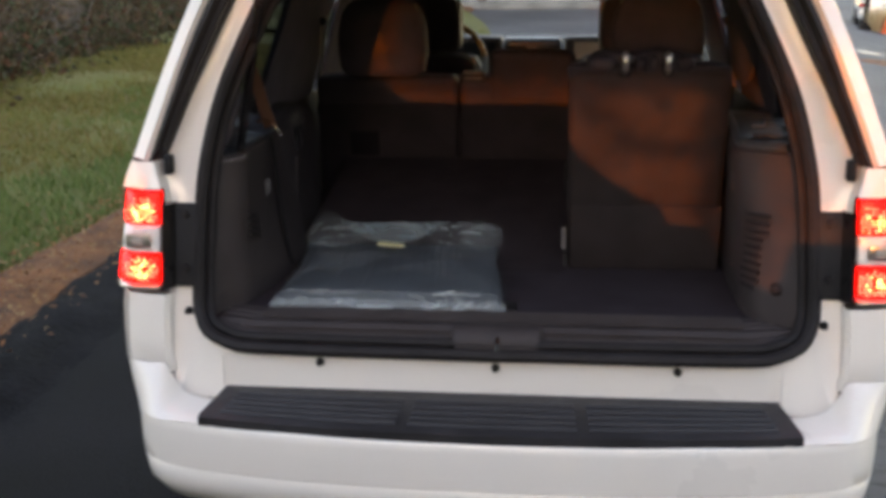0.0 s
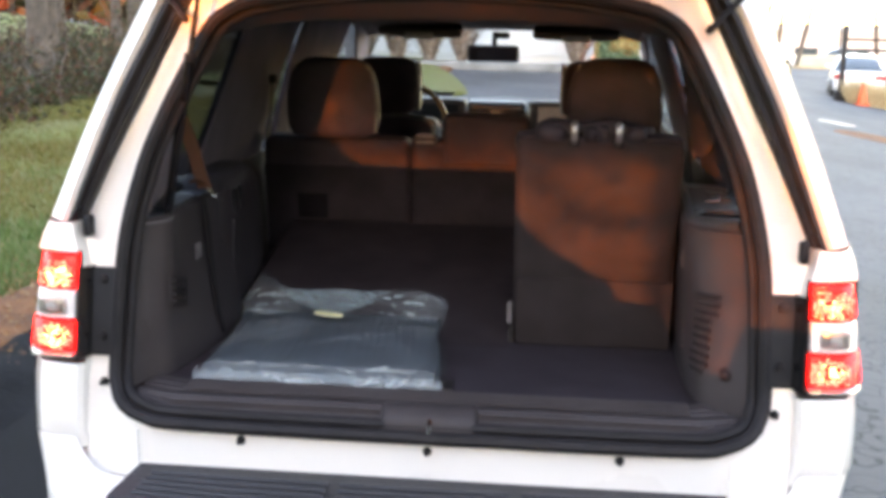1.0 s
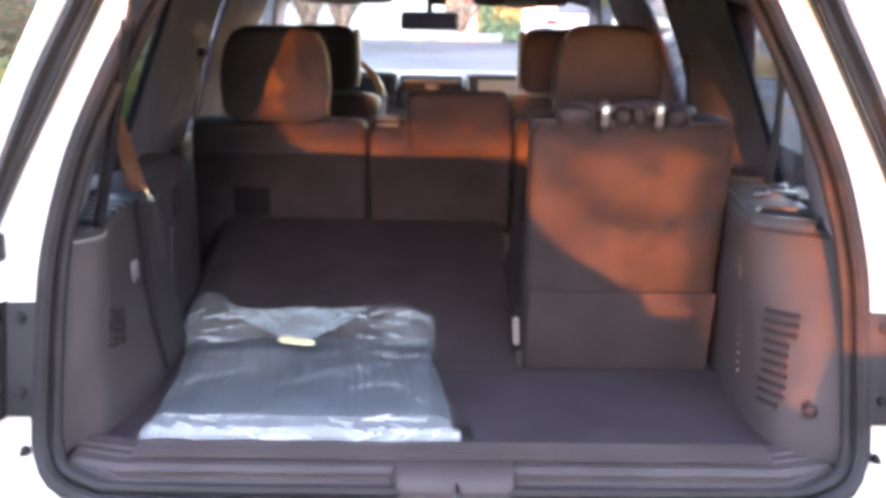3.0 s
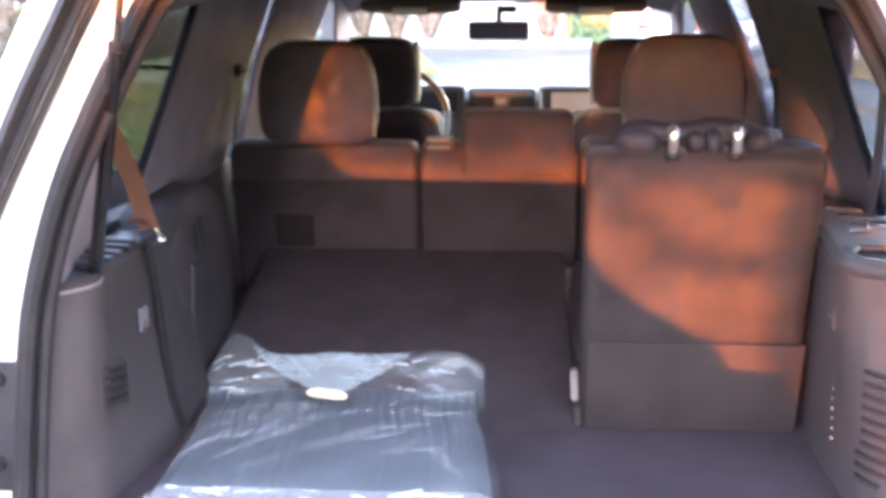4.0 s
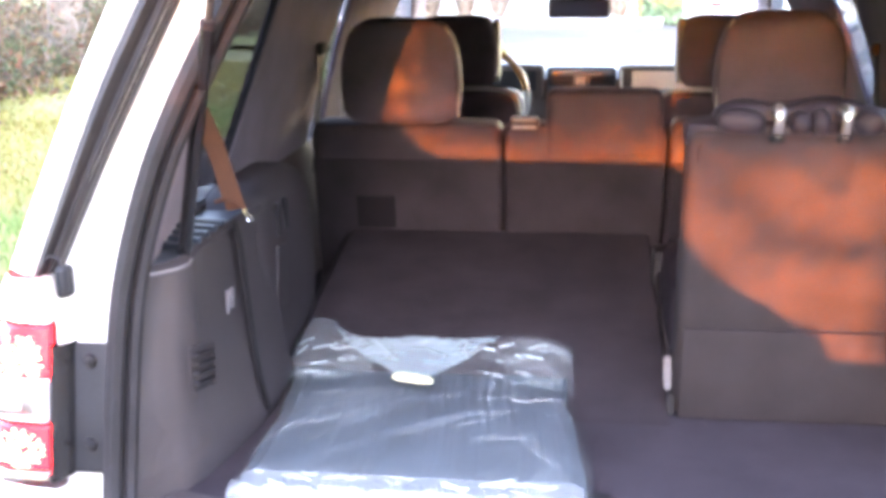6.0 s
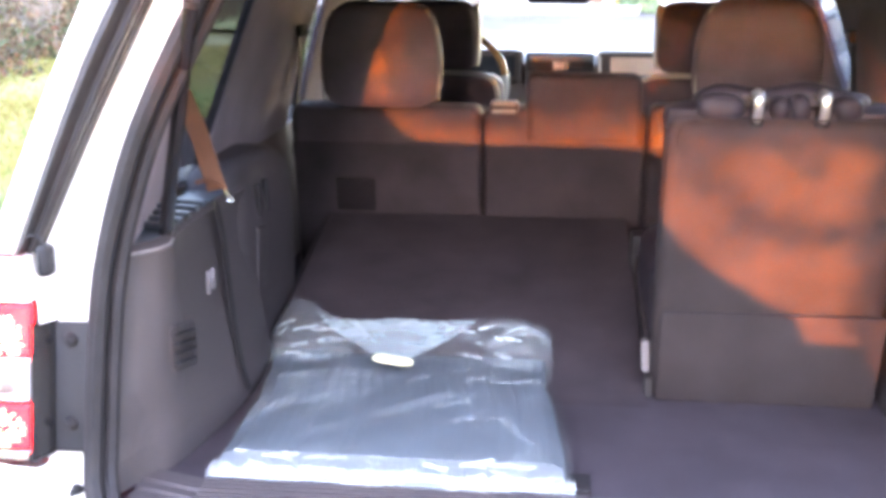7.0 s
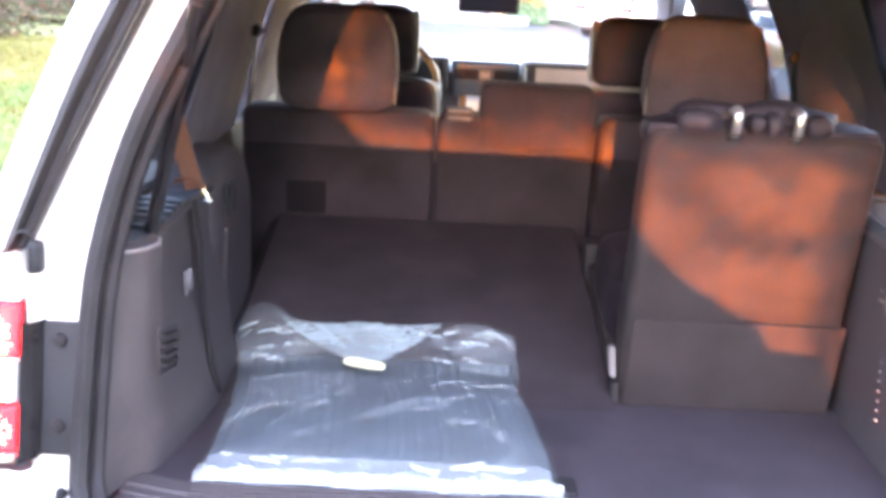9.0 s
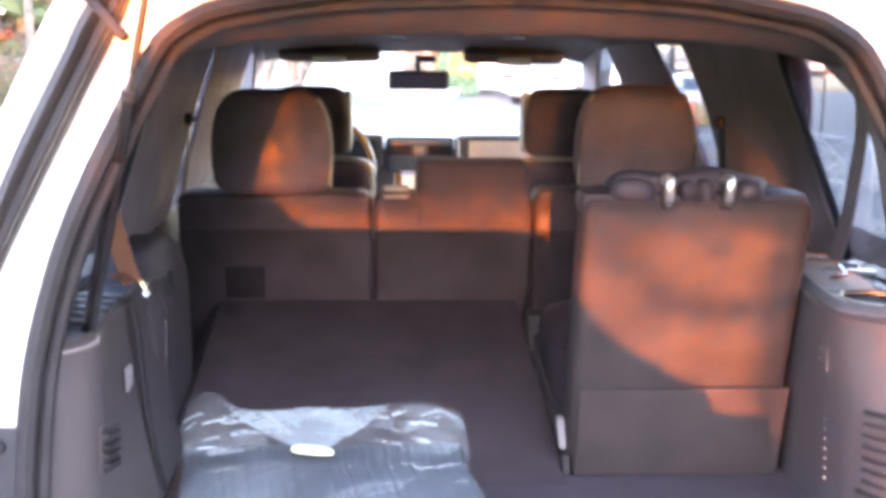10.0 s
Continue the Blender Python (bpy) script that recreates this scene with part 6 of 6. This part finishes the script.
        crown.parent = t
    # far belt of woodland beyond the lawn
    pts = []
    for k in range(180):
        a = math.pi * (k / 180 - 0.5) * 1.25
        if a > 0.03:
            continue
        R = 62 + 8 * rng.random()
        h = 3.5 + 4 * rng.random()
        q = rng.normal(size=(60, 3)) * np.array([2.2, 2.2, 1.0])
        q[:, 2] = h * rng.random(60)
        pts.append(q + np.array([R * math.sin(a), R * math.cos(a), 0]))
    # unseen wood added behind to dim the cargo bay, with a gap left for the sun
    for k in range(170):
        a = math.pi + 1.15 * (k / 85 - 1)
        if abs(a - math.pi - math.atan(SUN_M)) < 0.13:
            continue
        R = 24 + 5 * rng.random()
        h = 7 + 4 * rng.random()
        q = rng.normal(size=(70, 3)) * np.array([0.9, 0.9, 1.0])
        q[:, 2] = h * rng.random(70)
        pts.append(q + np.array([R * math.sin(a), R * math.cos(a), 0]))
    tagged(new("far_woods", leaves("far_woods", BRUSH, np.concatenate(pts), 0.9, rng)), "distant belt of bare autumn woodland, with unseen wood added behind for shade", "woods", kind="stuff")


build_plants()
build_shade_tree()

GREY_GLASS = material("dark_car_glass", (0.05, 0.065, 0.07), 0.08, vary=0.1, scale=2, bump=0, coat=1.0)
DULL_RED = material("red_lamp_plastic", (0.45, 0.02, 0.025), 0.2, vary=0.1, coat=0.8)
PLATE = material("pale_plate", (0.6, 0.6, 0.6), 0.5, vary=0.1)


def parked_car(at, turn, paint, lab, wagon=False):
    """A saloon or estate, drawn with its tail at y = 0, then set down."""
    c = thing("parked_car", (0, 0, 0), lab, "car", "parked cars")
    L = 4.85
    def ring_at(y):
        f = y / L
        w = 0.92 * min(1, (0.80 + 1.1 * min(f, 1 - f)) if min(f, 1 - f) < 0.18 else 1)
        top = 0.98 if f < 0.25 else (0.95 if f < 0.65 else 0.95 - 0.22 * ((f - 0.65) / 0.35) ** 1.5)
        if f < 0.01 or f > 0.99:
            top -= 0.18
        low = 0.24 if 0.04 < f < 0.96 else 0.34
        half = [(w * 0.86, low), (w * 0.97, low + 0.08), (w, 0.52), (w * 0.985, 0.72), (w * 0.93, top - 0.05), (w * 0.80, top), (w * 0.4, top + 0.02)]
        pts = half + [(-x, z) for x, z in half[::-1]]
        return [(x, y, z) for x, z in pts]
    bm = bmesh.new()
    vs = loft(bm, [ring_at(y) for y in (0.0, 0.06, 0.25, 0.6, 1.1, 1.6, 2.4, 3.2, 3.8, 4.3, 4.7, 4.8, 4.85)], wrap=True)
    bm.faces.new(vs[0])
    bm.faces.new(vs[-1])
    part("body", bm, paint, c)
    rear = 0.35 if wagon else 1.0
    bm = bmesh.new()
    def hoop(y, z, w):
        b = 0.86
        return [(-b, y, 0.93), (-(b + w) / 2 - 0.02, y, (0.93 + z) / 2), (-w, y, z - 0.03), (-w * 0.75, y, z), (0, y, z + 0.015), (w * 0.75, y, z), (w, y, z - 0.03), ((b + w) / 2 + 0.02, y, (0.93 + z) / 2), (b, y, 0.93)]
    loft(bm, [hoop(rear - 0.22, 0.97, 0.8), hoop(rear + (0.25 if wagon else 0.45), 1.42, 0.62), hoop(2.2, 1.47, 0.62), hoop(2.75, 1.43, 0.61), hoop(3.5, 0.97, 0.78)])
    part("glasshouse", bm, GREY_GLASS, c, "dark car windows")
    bm = bmesh.new()
    loft(bm, [[(x, y, z + 0.012) for x, z in ((-0.64, zz - 0.05), (-0.5, zz), (0, zz + 0.018), (0.5, zz), (0.64, zz - 0.05))] for y, zz, z in ((rear + (0.22 if wagon else 0.42), 1.41, 0), (2.2, 1.47, 0), (2.8, 1.42, 0))] and
         [[(x, y, zz + dz + 0.012) for x, dz in ((-0.64, -0.05), (-0.5, 0), (0, 0.018), (0.5, 0), (0.64, -0.05))] for y, zz in ((rear + (0.22 if wagon else 0.42), 1.41), (2.2, 1.47), (2.8, 1.42))])
    part("roof", bm, paint, c)
    for s in (-1, 1):
        for y0, y1 in ((rear - 0.2, rear + (0.25 if wagon else 0.45)), (2.0, 2.1), (3.48, 2.78)):
            bm = bmesh.new()
            tube(bm, [(s * 0.875, y0, 0.95), (s * 0.655, y1, 1.40)], 0.035, 6)
            part("window_pillar", bm, paint, c)
        bm = bmesh.new()
        box(bm, (s * 0.66, 0.035, 0.80), (0.36, 0.1, 0.15), 0.025, 2)
        part("tail_lamp", bm, DULL_RED, c, "red tail lamp")
        bm = bmesh.new()
        box(bm, (s * 0.98, 3.3, 1.0), (0.18, 0.09, 0.12), 0.03, 2)
        part("wing_mirror", bm, paint, c)
        for y in (0.95, 3.85):
            bm = bmesh.new()
            disc(bm, (s * 0.80, y, 0.325), (1, 0, 0), 0.325, 0.24, 28, 0.02)
            w = part("tyre", bm, RUBBER, c, "black tyre")
            bm = bmesh.new()
            disc(bm, (s * 0.86, y, 0.325), (s, 0, 0), 0.2, 0.14, 20, 0.02)
            part("rim", bm, SATIN, w)
    bm = bmesh.new()
    box(bm, (0, -0.02, 0.50), (1.66, 0.14, 0.2), 0.05, 3)
    part("bumper", bm, paint, c)
    bm = bmesh.new()
    box(bm, (0, -0.005, 0.80), (0.34, 0.02, 0.12), 0.006, 1)
    part("number_plate", bm, PLATE, c, "pale blank plate")
    c.location, c.rotation_euler = at, (0, 0, radians(turn))
    return c


SILVER = material("silver_paint", (0.45, 0.46, 0.47), 0.3, metal=0.3, vary=0.05, coat=0.6, bump=0.01)
WHITE = material("white_car_paint", (0.75, 0.75, 0.74), 0.3, vary=0.04, coat=0.6, bump=0.01)
GRAPHITE = material("dark_grey_car_paint", (0.08, 0.085, 0.09), 0.3, vary=0.08, coat=0.6, bump=0.01)


def build_lot():
    parked_car((10.75, 37.2, lot_z(10.75)), -12, WHITE, "white saloon with red tail lamps parked in the lot")
    parked_car((16.3, 42.0, lot_z(16.3)), -14, WHITE, "white estate car with red tail lamps parked in the lot", True)
    parked_car((18.2, 36.2, lot_z(18.2)), -14, WHITE, "white estate car parked beside a fence", True)
    parked_car((21.8, 35.6, lot_z(21.8)), -14, GRAPHITE, "dark grey saloon parked in the lot")
    parked_car((16.5, 84.5, -2.4), 80, WHITE, "white saloon parked along the far side")
    parked_car((24.0, 85.0, -2.6), 84, SILVER, "silver saloon parked along the far side")
    parked_car((3.9, 27.6, lot_z(3.9)), -35, WHITE, "white estate car by the hedge ahead", True)
    # gate post with a long top bar
    gx, gy, gz = 9.58, 34.97, lot_z(9.58)
    g = thing("gate", (gx, gy, gz), "dark steel gate post with a long top bar", "gate")
    bm = bmesh.new()
    box(bm, (gx, gy, gz + 1.2), (0.15, 0.15, 2.4), 0.02, 2)
    part("post", bm, BLACKP, g)
    bm = bmesh.new()
    box(bm, (gx + 0.02, gy, gz + 0.15), (0.42, 0.42, 0.36), 0.06, 2)
    part("foot", bm, BLACKP, g)
    bm = bmesh.new()
    tube(bm, [(gx - 0.14, gy, gz + 1.5), (gx - 0.14, gy, gz + 2.3)], 0.03, 8)
    part("hinge_pin", bm, BLACKP, g)
    for z in (1.95, 1.62):
        bm = bmesh.new()
        tube(bm, [(gx, gy, gz + z), (26.0, 31.0, gz + z)], 0.04, 8)
        part("bar", bm, BLACKP, g)
    for k in range(7):
        f = (k + 1) / 7.0
        ux, uy = gx + (26.0 - gx) * f, gy + (31.0 - gy) * f
        bm = bmesh.new()
        tube(bm, [(ux, uy, lot_z(ux)), (ux, uy, gz + 2.0)], 0.035, 8)
        part("upright", bm, BLACKP, g)
    # tubular steel barrier across the near part of the lot
    b = thing("tube_barrier", (7.25, 17.0, lot_z(7.25)), "low galvanised tube barrier with diagonal braces", "barrier")
    galv = material("galvanised_tube", (0.42, 0.43, 0.44), 0.45, metal=0.5, vary=0.15)
    ends = [Vector((7.25 + 1.05 * k, 17.0 - 0.1 * k, lot_z(7.25 + 1.05 * k))) for k in range(4)]
    for k, p in enumerate(ends):
        bm = bmesh.new()
        tube(bm, [p, p + Vector((0, 0, 0.85))], 0.03, 8)
        part("post", bm, galv, b)
    for p, q in zip(ends, ends[1:]):
        for h in (0.1, 0.82):
            bm = bmesh.new()
            tube(bm, [p + Vector((0, 0, h)), q + Vector((0, 0, h))], 0.024, 8)
            part("rail", bm, galv, b)
        for h0, h1 in ((0.1, 0.82), (0.82, 0.1)):
            bm = bmesh.new()
            tube(bm, [p + Vector((0, 0.03 if h0 < h1 else -0.03, h0)), q + Vector((0, 0.03 if h0 < h1 else -0.03, h1))], 0.016, 6)
            part("brace", bm, galv, b)
    # traffic cone before a tuft of straw grass
    cx, cy = 10.03, 34.01
    cz = lot_z(cx)
    c = thing("traffic_cone", (cx, cy, cz), "orange traffic cone standing before dry grass", "cone")
    orange = material("orange_pvc", (0.75, 0.13, 0.04), 0.5, vary=0.1)
    bm = bmesh.new()
    bmesh.ops.create_cone(bm, cap_ends=True, segments=20, radius1=0.17, radius2=0.04, depth=0.68, matrix=pose(cx, cy, cz + 0.39))
    part("cone", bm, orange, c)
    bm = bmesh.new()
    box(bm, (cx, cy, cz + 0.03), (0.42, 0.42, 0.06), 0.02, 2)
    part("base", bm, orange, c)
    rng = np.random.default_rng(9)
    n = 2600
    t = rng.random((n, 3))
    x, y = 9.75 + 3.2 * t[:, 0] ** 1.4, 34.25 + 0.7 * t[:, 1]
    z = np.array([lot_z(v) for v in x]) - 0.01
    co = np.zeros((n, 3, 3))
    lean = rng.normal(size=(n, 2)) * 0.2
    co[:, 0] = np.stack([x - 0.018, y, z], 1)
    co[:, 1] = np.stack([x + 0.018, y, z], 1)
    co[:, 2] = np.stack([x + lean[:, 0], y + lean[:, 1], z + 0.35 + 0.5 * t[:, 2]], 1)
    me = bpy.data.meshes.new("straw_grass")
    me.from_pydata(co.reshape(-1, 3).tolist(), [], np.arange(n * 3).reshape(n, 3).tolist())
    me.materials.append(STRAW)
    tagged(new("straw_grass", me), "tuft of dry straw-coloured grass", "grass", kind="stuff")
    # blue rubbish skip by the bed
    k = thing("rubbish_skip", (11.2, 61.0, lot_z(16)), "blue steel rubbish skip with a dark lid", "skip")
    z0 = lot_z(11.2)
    bm = bmesh.new()
    box(bm, (11.2, 61.0, z0 + 0.6), (1.5, 1.2, 1.2), 0.04, 2, None, lambda x, y, z: (x * (1 + 0.12 * z), y, z))
    part("bin", bm, material("blue_skip_paint", (0.05, 0.09, 0.24), 0.5, vary=0.15), k)
    bm = bmesh.new()
    box(bm, (11.2, 61.0, z0 + 1.24), (1.62, 1.25, 0.08), 0.02, 2)
    part("lid", bm, BLACKP, k)
    # broken patch in the asphalt
    bm = bmesh.new()
    rim = [(6.75 + 0.95 * math.cos(a) * (1 + 0.3 * noise.noise((a, 0, 3))), 20.0 + 0.9 * math.sin(a) * (1 + 0.3 * noise.noise((a, 5, 3)))) for a in (2 * math.pi * i / 30 for i in range(30))]
    prism(bm, rim, "z", -0.01, 0.004, 0, lambda x, y, z: (x, y, z + lot_z(x)))
    tagged(part("pavement_patch", bm, MULCH), "brown broken patch in the asphalt", "pavement", kind="structure")
    # drain cover
    bm = bmesh.new()
    disc(bm, (6.475, 22.62, lot_z(6.475) + 0.006), (0.15, 0, 1), 0.4, 0.012, 28, 0.01)
    part("drain_cover", bm, GRAPHITE)
    tagged(bpy.data.objects["drain_cover"], "round dark iron drain cover in the asphalt", "drain cover")


build_lot()


def build_ahead():
    """What shows through the windscreen: verge, kerb, white house, shrubs."""
    rng = np.random.default_rng(12)
    bm = bmesh.new()
    rows = []
    for i in range(13):
        y = 18.5 + i * 0.9
        rows.append([(x, y, z) for x, z in ((-1.3 - 0.08 * (y - 19) ** 1.3 if y > 19 else -1.6, 0.0), (-1.5 - 0.08 * max(0, y - 19) ** 1.3, 0.10), (-3.0, 0.14), (-6.0, 0.2), (-9.0, 0.3))])
    loft(bm, rows)
    tagged(part("verge", bm, LAWN), "green grass verge beside the road ahead", "verge", kind="structure")
    bm = bmesh.new()
    rows = [[(x, 24.6 + 0.06 * x * x * 0.2 + 0.3 * math.sin(x) + dy, 0.165 - 0.012 * x) for dy in (0, 0.8)] for x in (-3.0, -3.6, -4.4, -5.4, -6.6, -8.0)]
    loft(bm, rows)
    tagged(part("path", bm, material("pale_sandy_path", (0.42, 0.33, 0.22), 0.9, vary=0.2, scale=2)), "pale sandy path across the verge", "path", kind="structure")
    # retaining kerb and shingle bed
    bm = bmesh.new()
    box(bm, (-4.5, 27.3, 0.11), (13, 0.3, 0.22), 0.04, 2)
    tagged(part("stone_kerb", bm, material("grey_kerb_stone", (0.28, 0.27, 0.26), 0.85, vary=0.25, scale=2)), "low grey stone kerb along the far side of the road", "kerb", kind="structure")
    # white house
    siding = material("white_painted_siding", (0.78, 0.78, 0.76), 0.6, vary=0.05, scale=1, per_piece=0.04)
    h = thing("white_house", (-2.0, 31.5, 0), "white clapboard house behind bare shrubs", "house")
    bm = bmesh.new()
    box(bm, (-2.0, 34.0, 2.4), (13, 5, 4.8), 0.02, 1)
    wall = part("wall", bm, siding, h)
    bm = bmesh.new()
    prism(bm, [(31.1, 4.75), (34.0, 7.0), (36.9, 4.75)], "x", -8.9, 4.9)
    part("roof", bm, material("grey_shingle", (0.14, 0.13, 0.13), 0.9, vary=0.3, scale=3), h)
    for k in range(26):
        bm = bmesh.new()
        z = 0.25 + k * 0.17
        prism(bm, [(31.47, z), (31.5, z + 0.17), (31.5, z)], "x", -8.5, 4.5)
        part("siding_board", bm, siding, wall)
    for x in (-6.4, -3.0, 0.6, 3.2):
        bm = bmesh.new()
        box(bm, (x, 31.44, 1.75), (1.1, 0.08, 1.5), 0.02, 1)
        w = part("window", bm, GREY_GLASS, h, "dark window")
        for dx, dz, sx, sz in ((0, 0.8, 1.3, 0.12), (0, -0.8, 1.3, 0.12), (-0.6, 0, 0.12, 1.6), (0.6, 0, 0.12, 1.6), (0, 0, 0.06, 1.5)):
            bm = bmesh.new()
            box(bm, (x + dx, 31.40, 1.75 + dz), (sx, 0.06, sz), 0.01, 1)
            part("frame", bm, WHITE, w)
    # vase-shaped bare shrubs before the wall
    for k, x in enumerate((-7.6, -6.7, -5.75, -4.9, -4.0, -3.1, -2.2, 0.95)):
        s = thing("shrub", (x, 28.8, 0), "bare brown vase-shaped shrub before the white wall", "shrub", "shrubs by the house")
        bm = bmesh.new()
        for j in range(34):
            a = rng.random() * 2 * math.pi
            d = Vector((math.cos(a) * 0.42, math.sin(a) * 0.42, 1)).normalized()
            p = Vector((x, 28.8, 0))
            q = [p]
            for i in range(4):
                d = (d + Vector((rng.normal(), rng.normal(), 0)) * 0.12).normalized()
                q.append(q[-1] + d * 0.5)
            tube(bm, q, 0.013, 4)
        part("stems", bm, BARK, s)
        n = 1100
        z = 0.12 + 1.7 * rng.random(n)
        r = 0.05 + 0.42 * z * np.sqrt(rng.random(n))
        a = rng.random(n) * 2 * np.pi
        sp = np.stack([r * np.cos(a), r * np.sin(a), z], 1)
        f = new("foliage", leaves("foliage", TWIGS, sp, 0.07, rng))
        f.parent = s
    # evergreen hedge to the side, its greens lightened to paint in glare
    pts = rng.random((9000, 3)) * np.array([1.1, 1.2, 1.9]) + np.array([1.5, 28.6, 0])
    tagged(new("hedge", leaves("hedge", leafy("glare_paled_leaves", [(0.14, 0.22, 0.12), (0.2, 0.28, 0.16), (0.1, 0.17, 0.09)]), pts, 0.11, rng)), "dense green hedge at the end of the road, paled as if in glare", "hedge", kind="stuff")
    # long pale building across the lot
    b = thing("commercial_building", (25, 100, -3.7), "long pale pinkish building far across the lot", "building")
    bm = bmesh.new()
    box(bm, (30, 104, -2.0), (60, 8, 3.6), 0.03, 1)
    part("wall", bm, material("pale_pink_plaster", (0.6, 0.5, 0.46), 0.8, vary=0.1, scale=0.5), b)
    bm = bmesh.new()
    box(bm, (30, 104, -0.1), (60.4, 8.4, 0.3), 0.05, 1)
    part("roof", bm, material("pale_roof_sheet", (0.5, 0.48, 0.47), 0.7, vary=0.1), b)
    for k in range(12):
        bm = bmesh.new()
        box(bm, (5 + k * 4.4, 99.98, -2.2), (2.0, 0.12, 1.2), 0.02, 1)
        part("window", bm, GREY_GLASS, b, "dark shop window")
    # straw bed and bare saplings before it
    bm = bmesh.new()
    rows = [[(x, 63.5 + dy, lot_z(x, 63.5 + dy) + (0.14 if 0 < dy < 17 else -0.02)) for dy in (0, 0.2, 8, 16.8, 17)] for x in (6, 9, 12.667, 20, 34, 60)]
    loft(bm, rows)
    tagged(part("planting_bed", bm, material("tan_dry_grass_bed", (0.46, 0.33, 0.18), 0.95, vary=0.3, scale=1.2)), "tan strip of dry grass across the lot", "verge", kind="structure")
    for k, (x, y, lean) in enumerate(((12.0, 64.2, 0.5), (13.2, 64.6, 0.15), (14.3, 64.2, 0.5), (19.0, 65.0, -0.3))):
        z0 = lot_z(x) + 0.1
        t = thing("sapling", (x, y, z0), "thin bare leaning sapling in the dry bed", "tree", "saplings")
        bm = bmesh.new()
        for f0, f1, r in ((0, 0.4, 0.13), (0.38, 0.7, 0.10), (0.68, 1, 0.06)):
            tube(bm, [(x + lean * 2.2 * f0, y, z0 + 6 * f0), (x + lean * 2.2 * f1, y, z0 + 6 * f1)], r, 7)
        part("trunk", bm, BARK, t)
        for j in range(8):
            bm = bmesh.new()
            f = 0.35 + 0.08 * j
            q = Vector((x + lean * 2.2 * f, y, z0 + 6 * f))
            tube(bm, [q, q + Vector((rng.normal() * 0.7, rng.normal() * 0.5, 0.6)), q + Vector((rng.normal() * 1.2, rng.normal() * 0.8, 1.5))], 0.03, 4)
            part("limb", bm, BARK, t)


build_ahead()
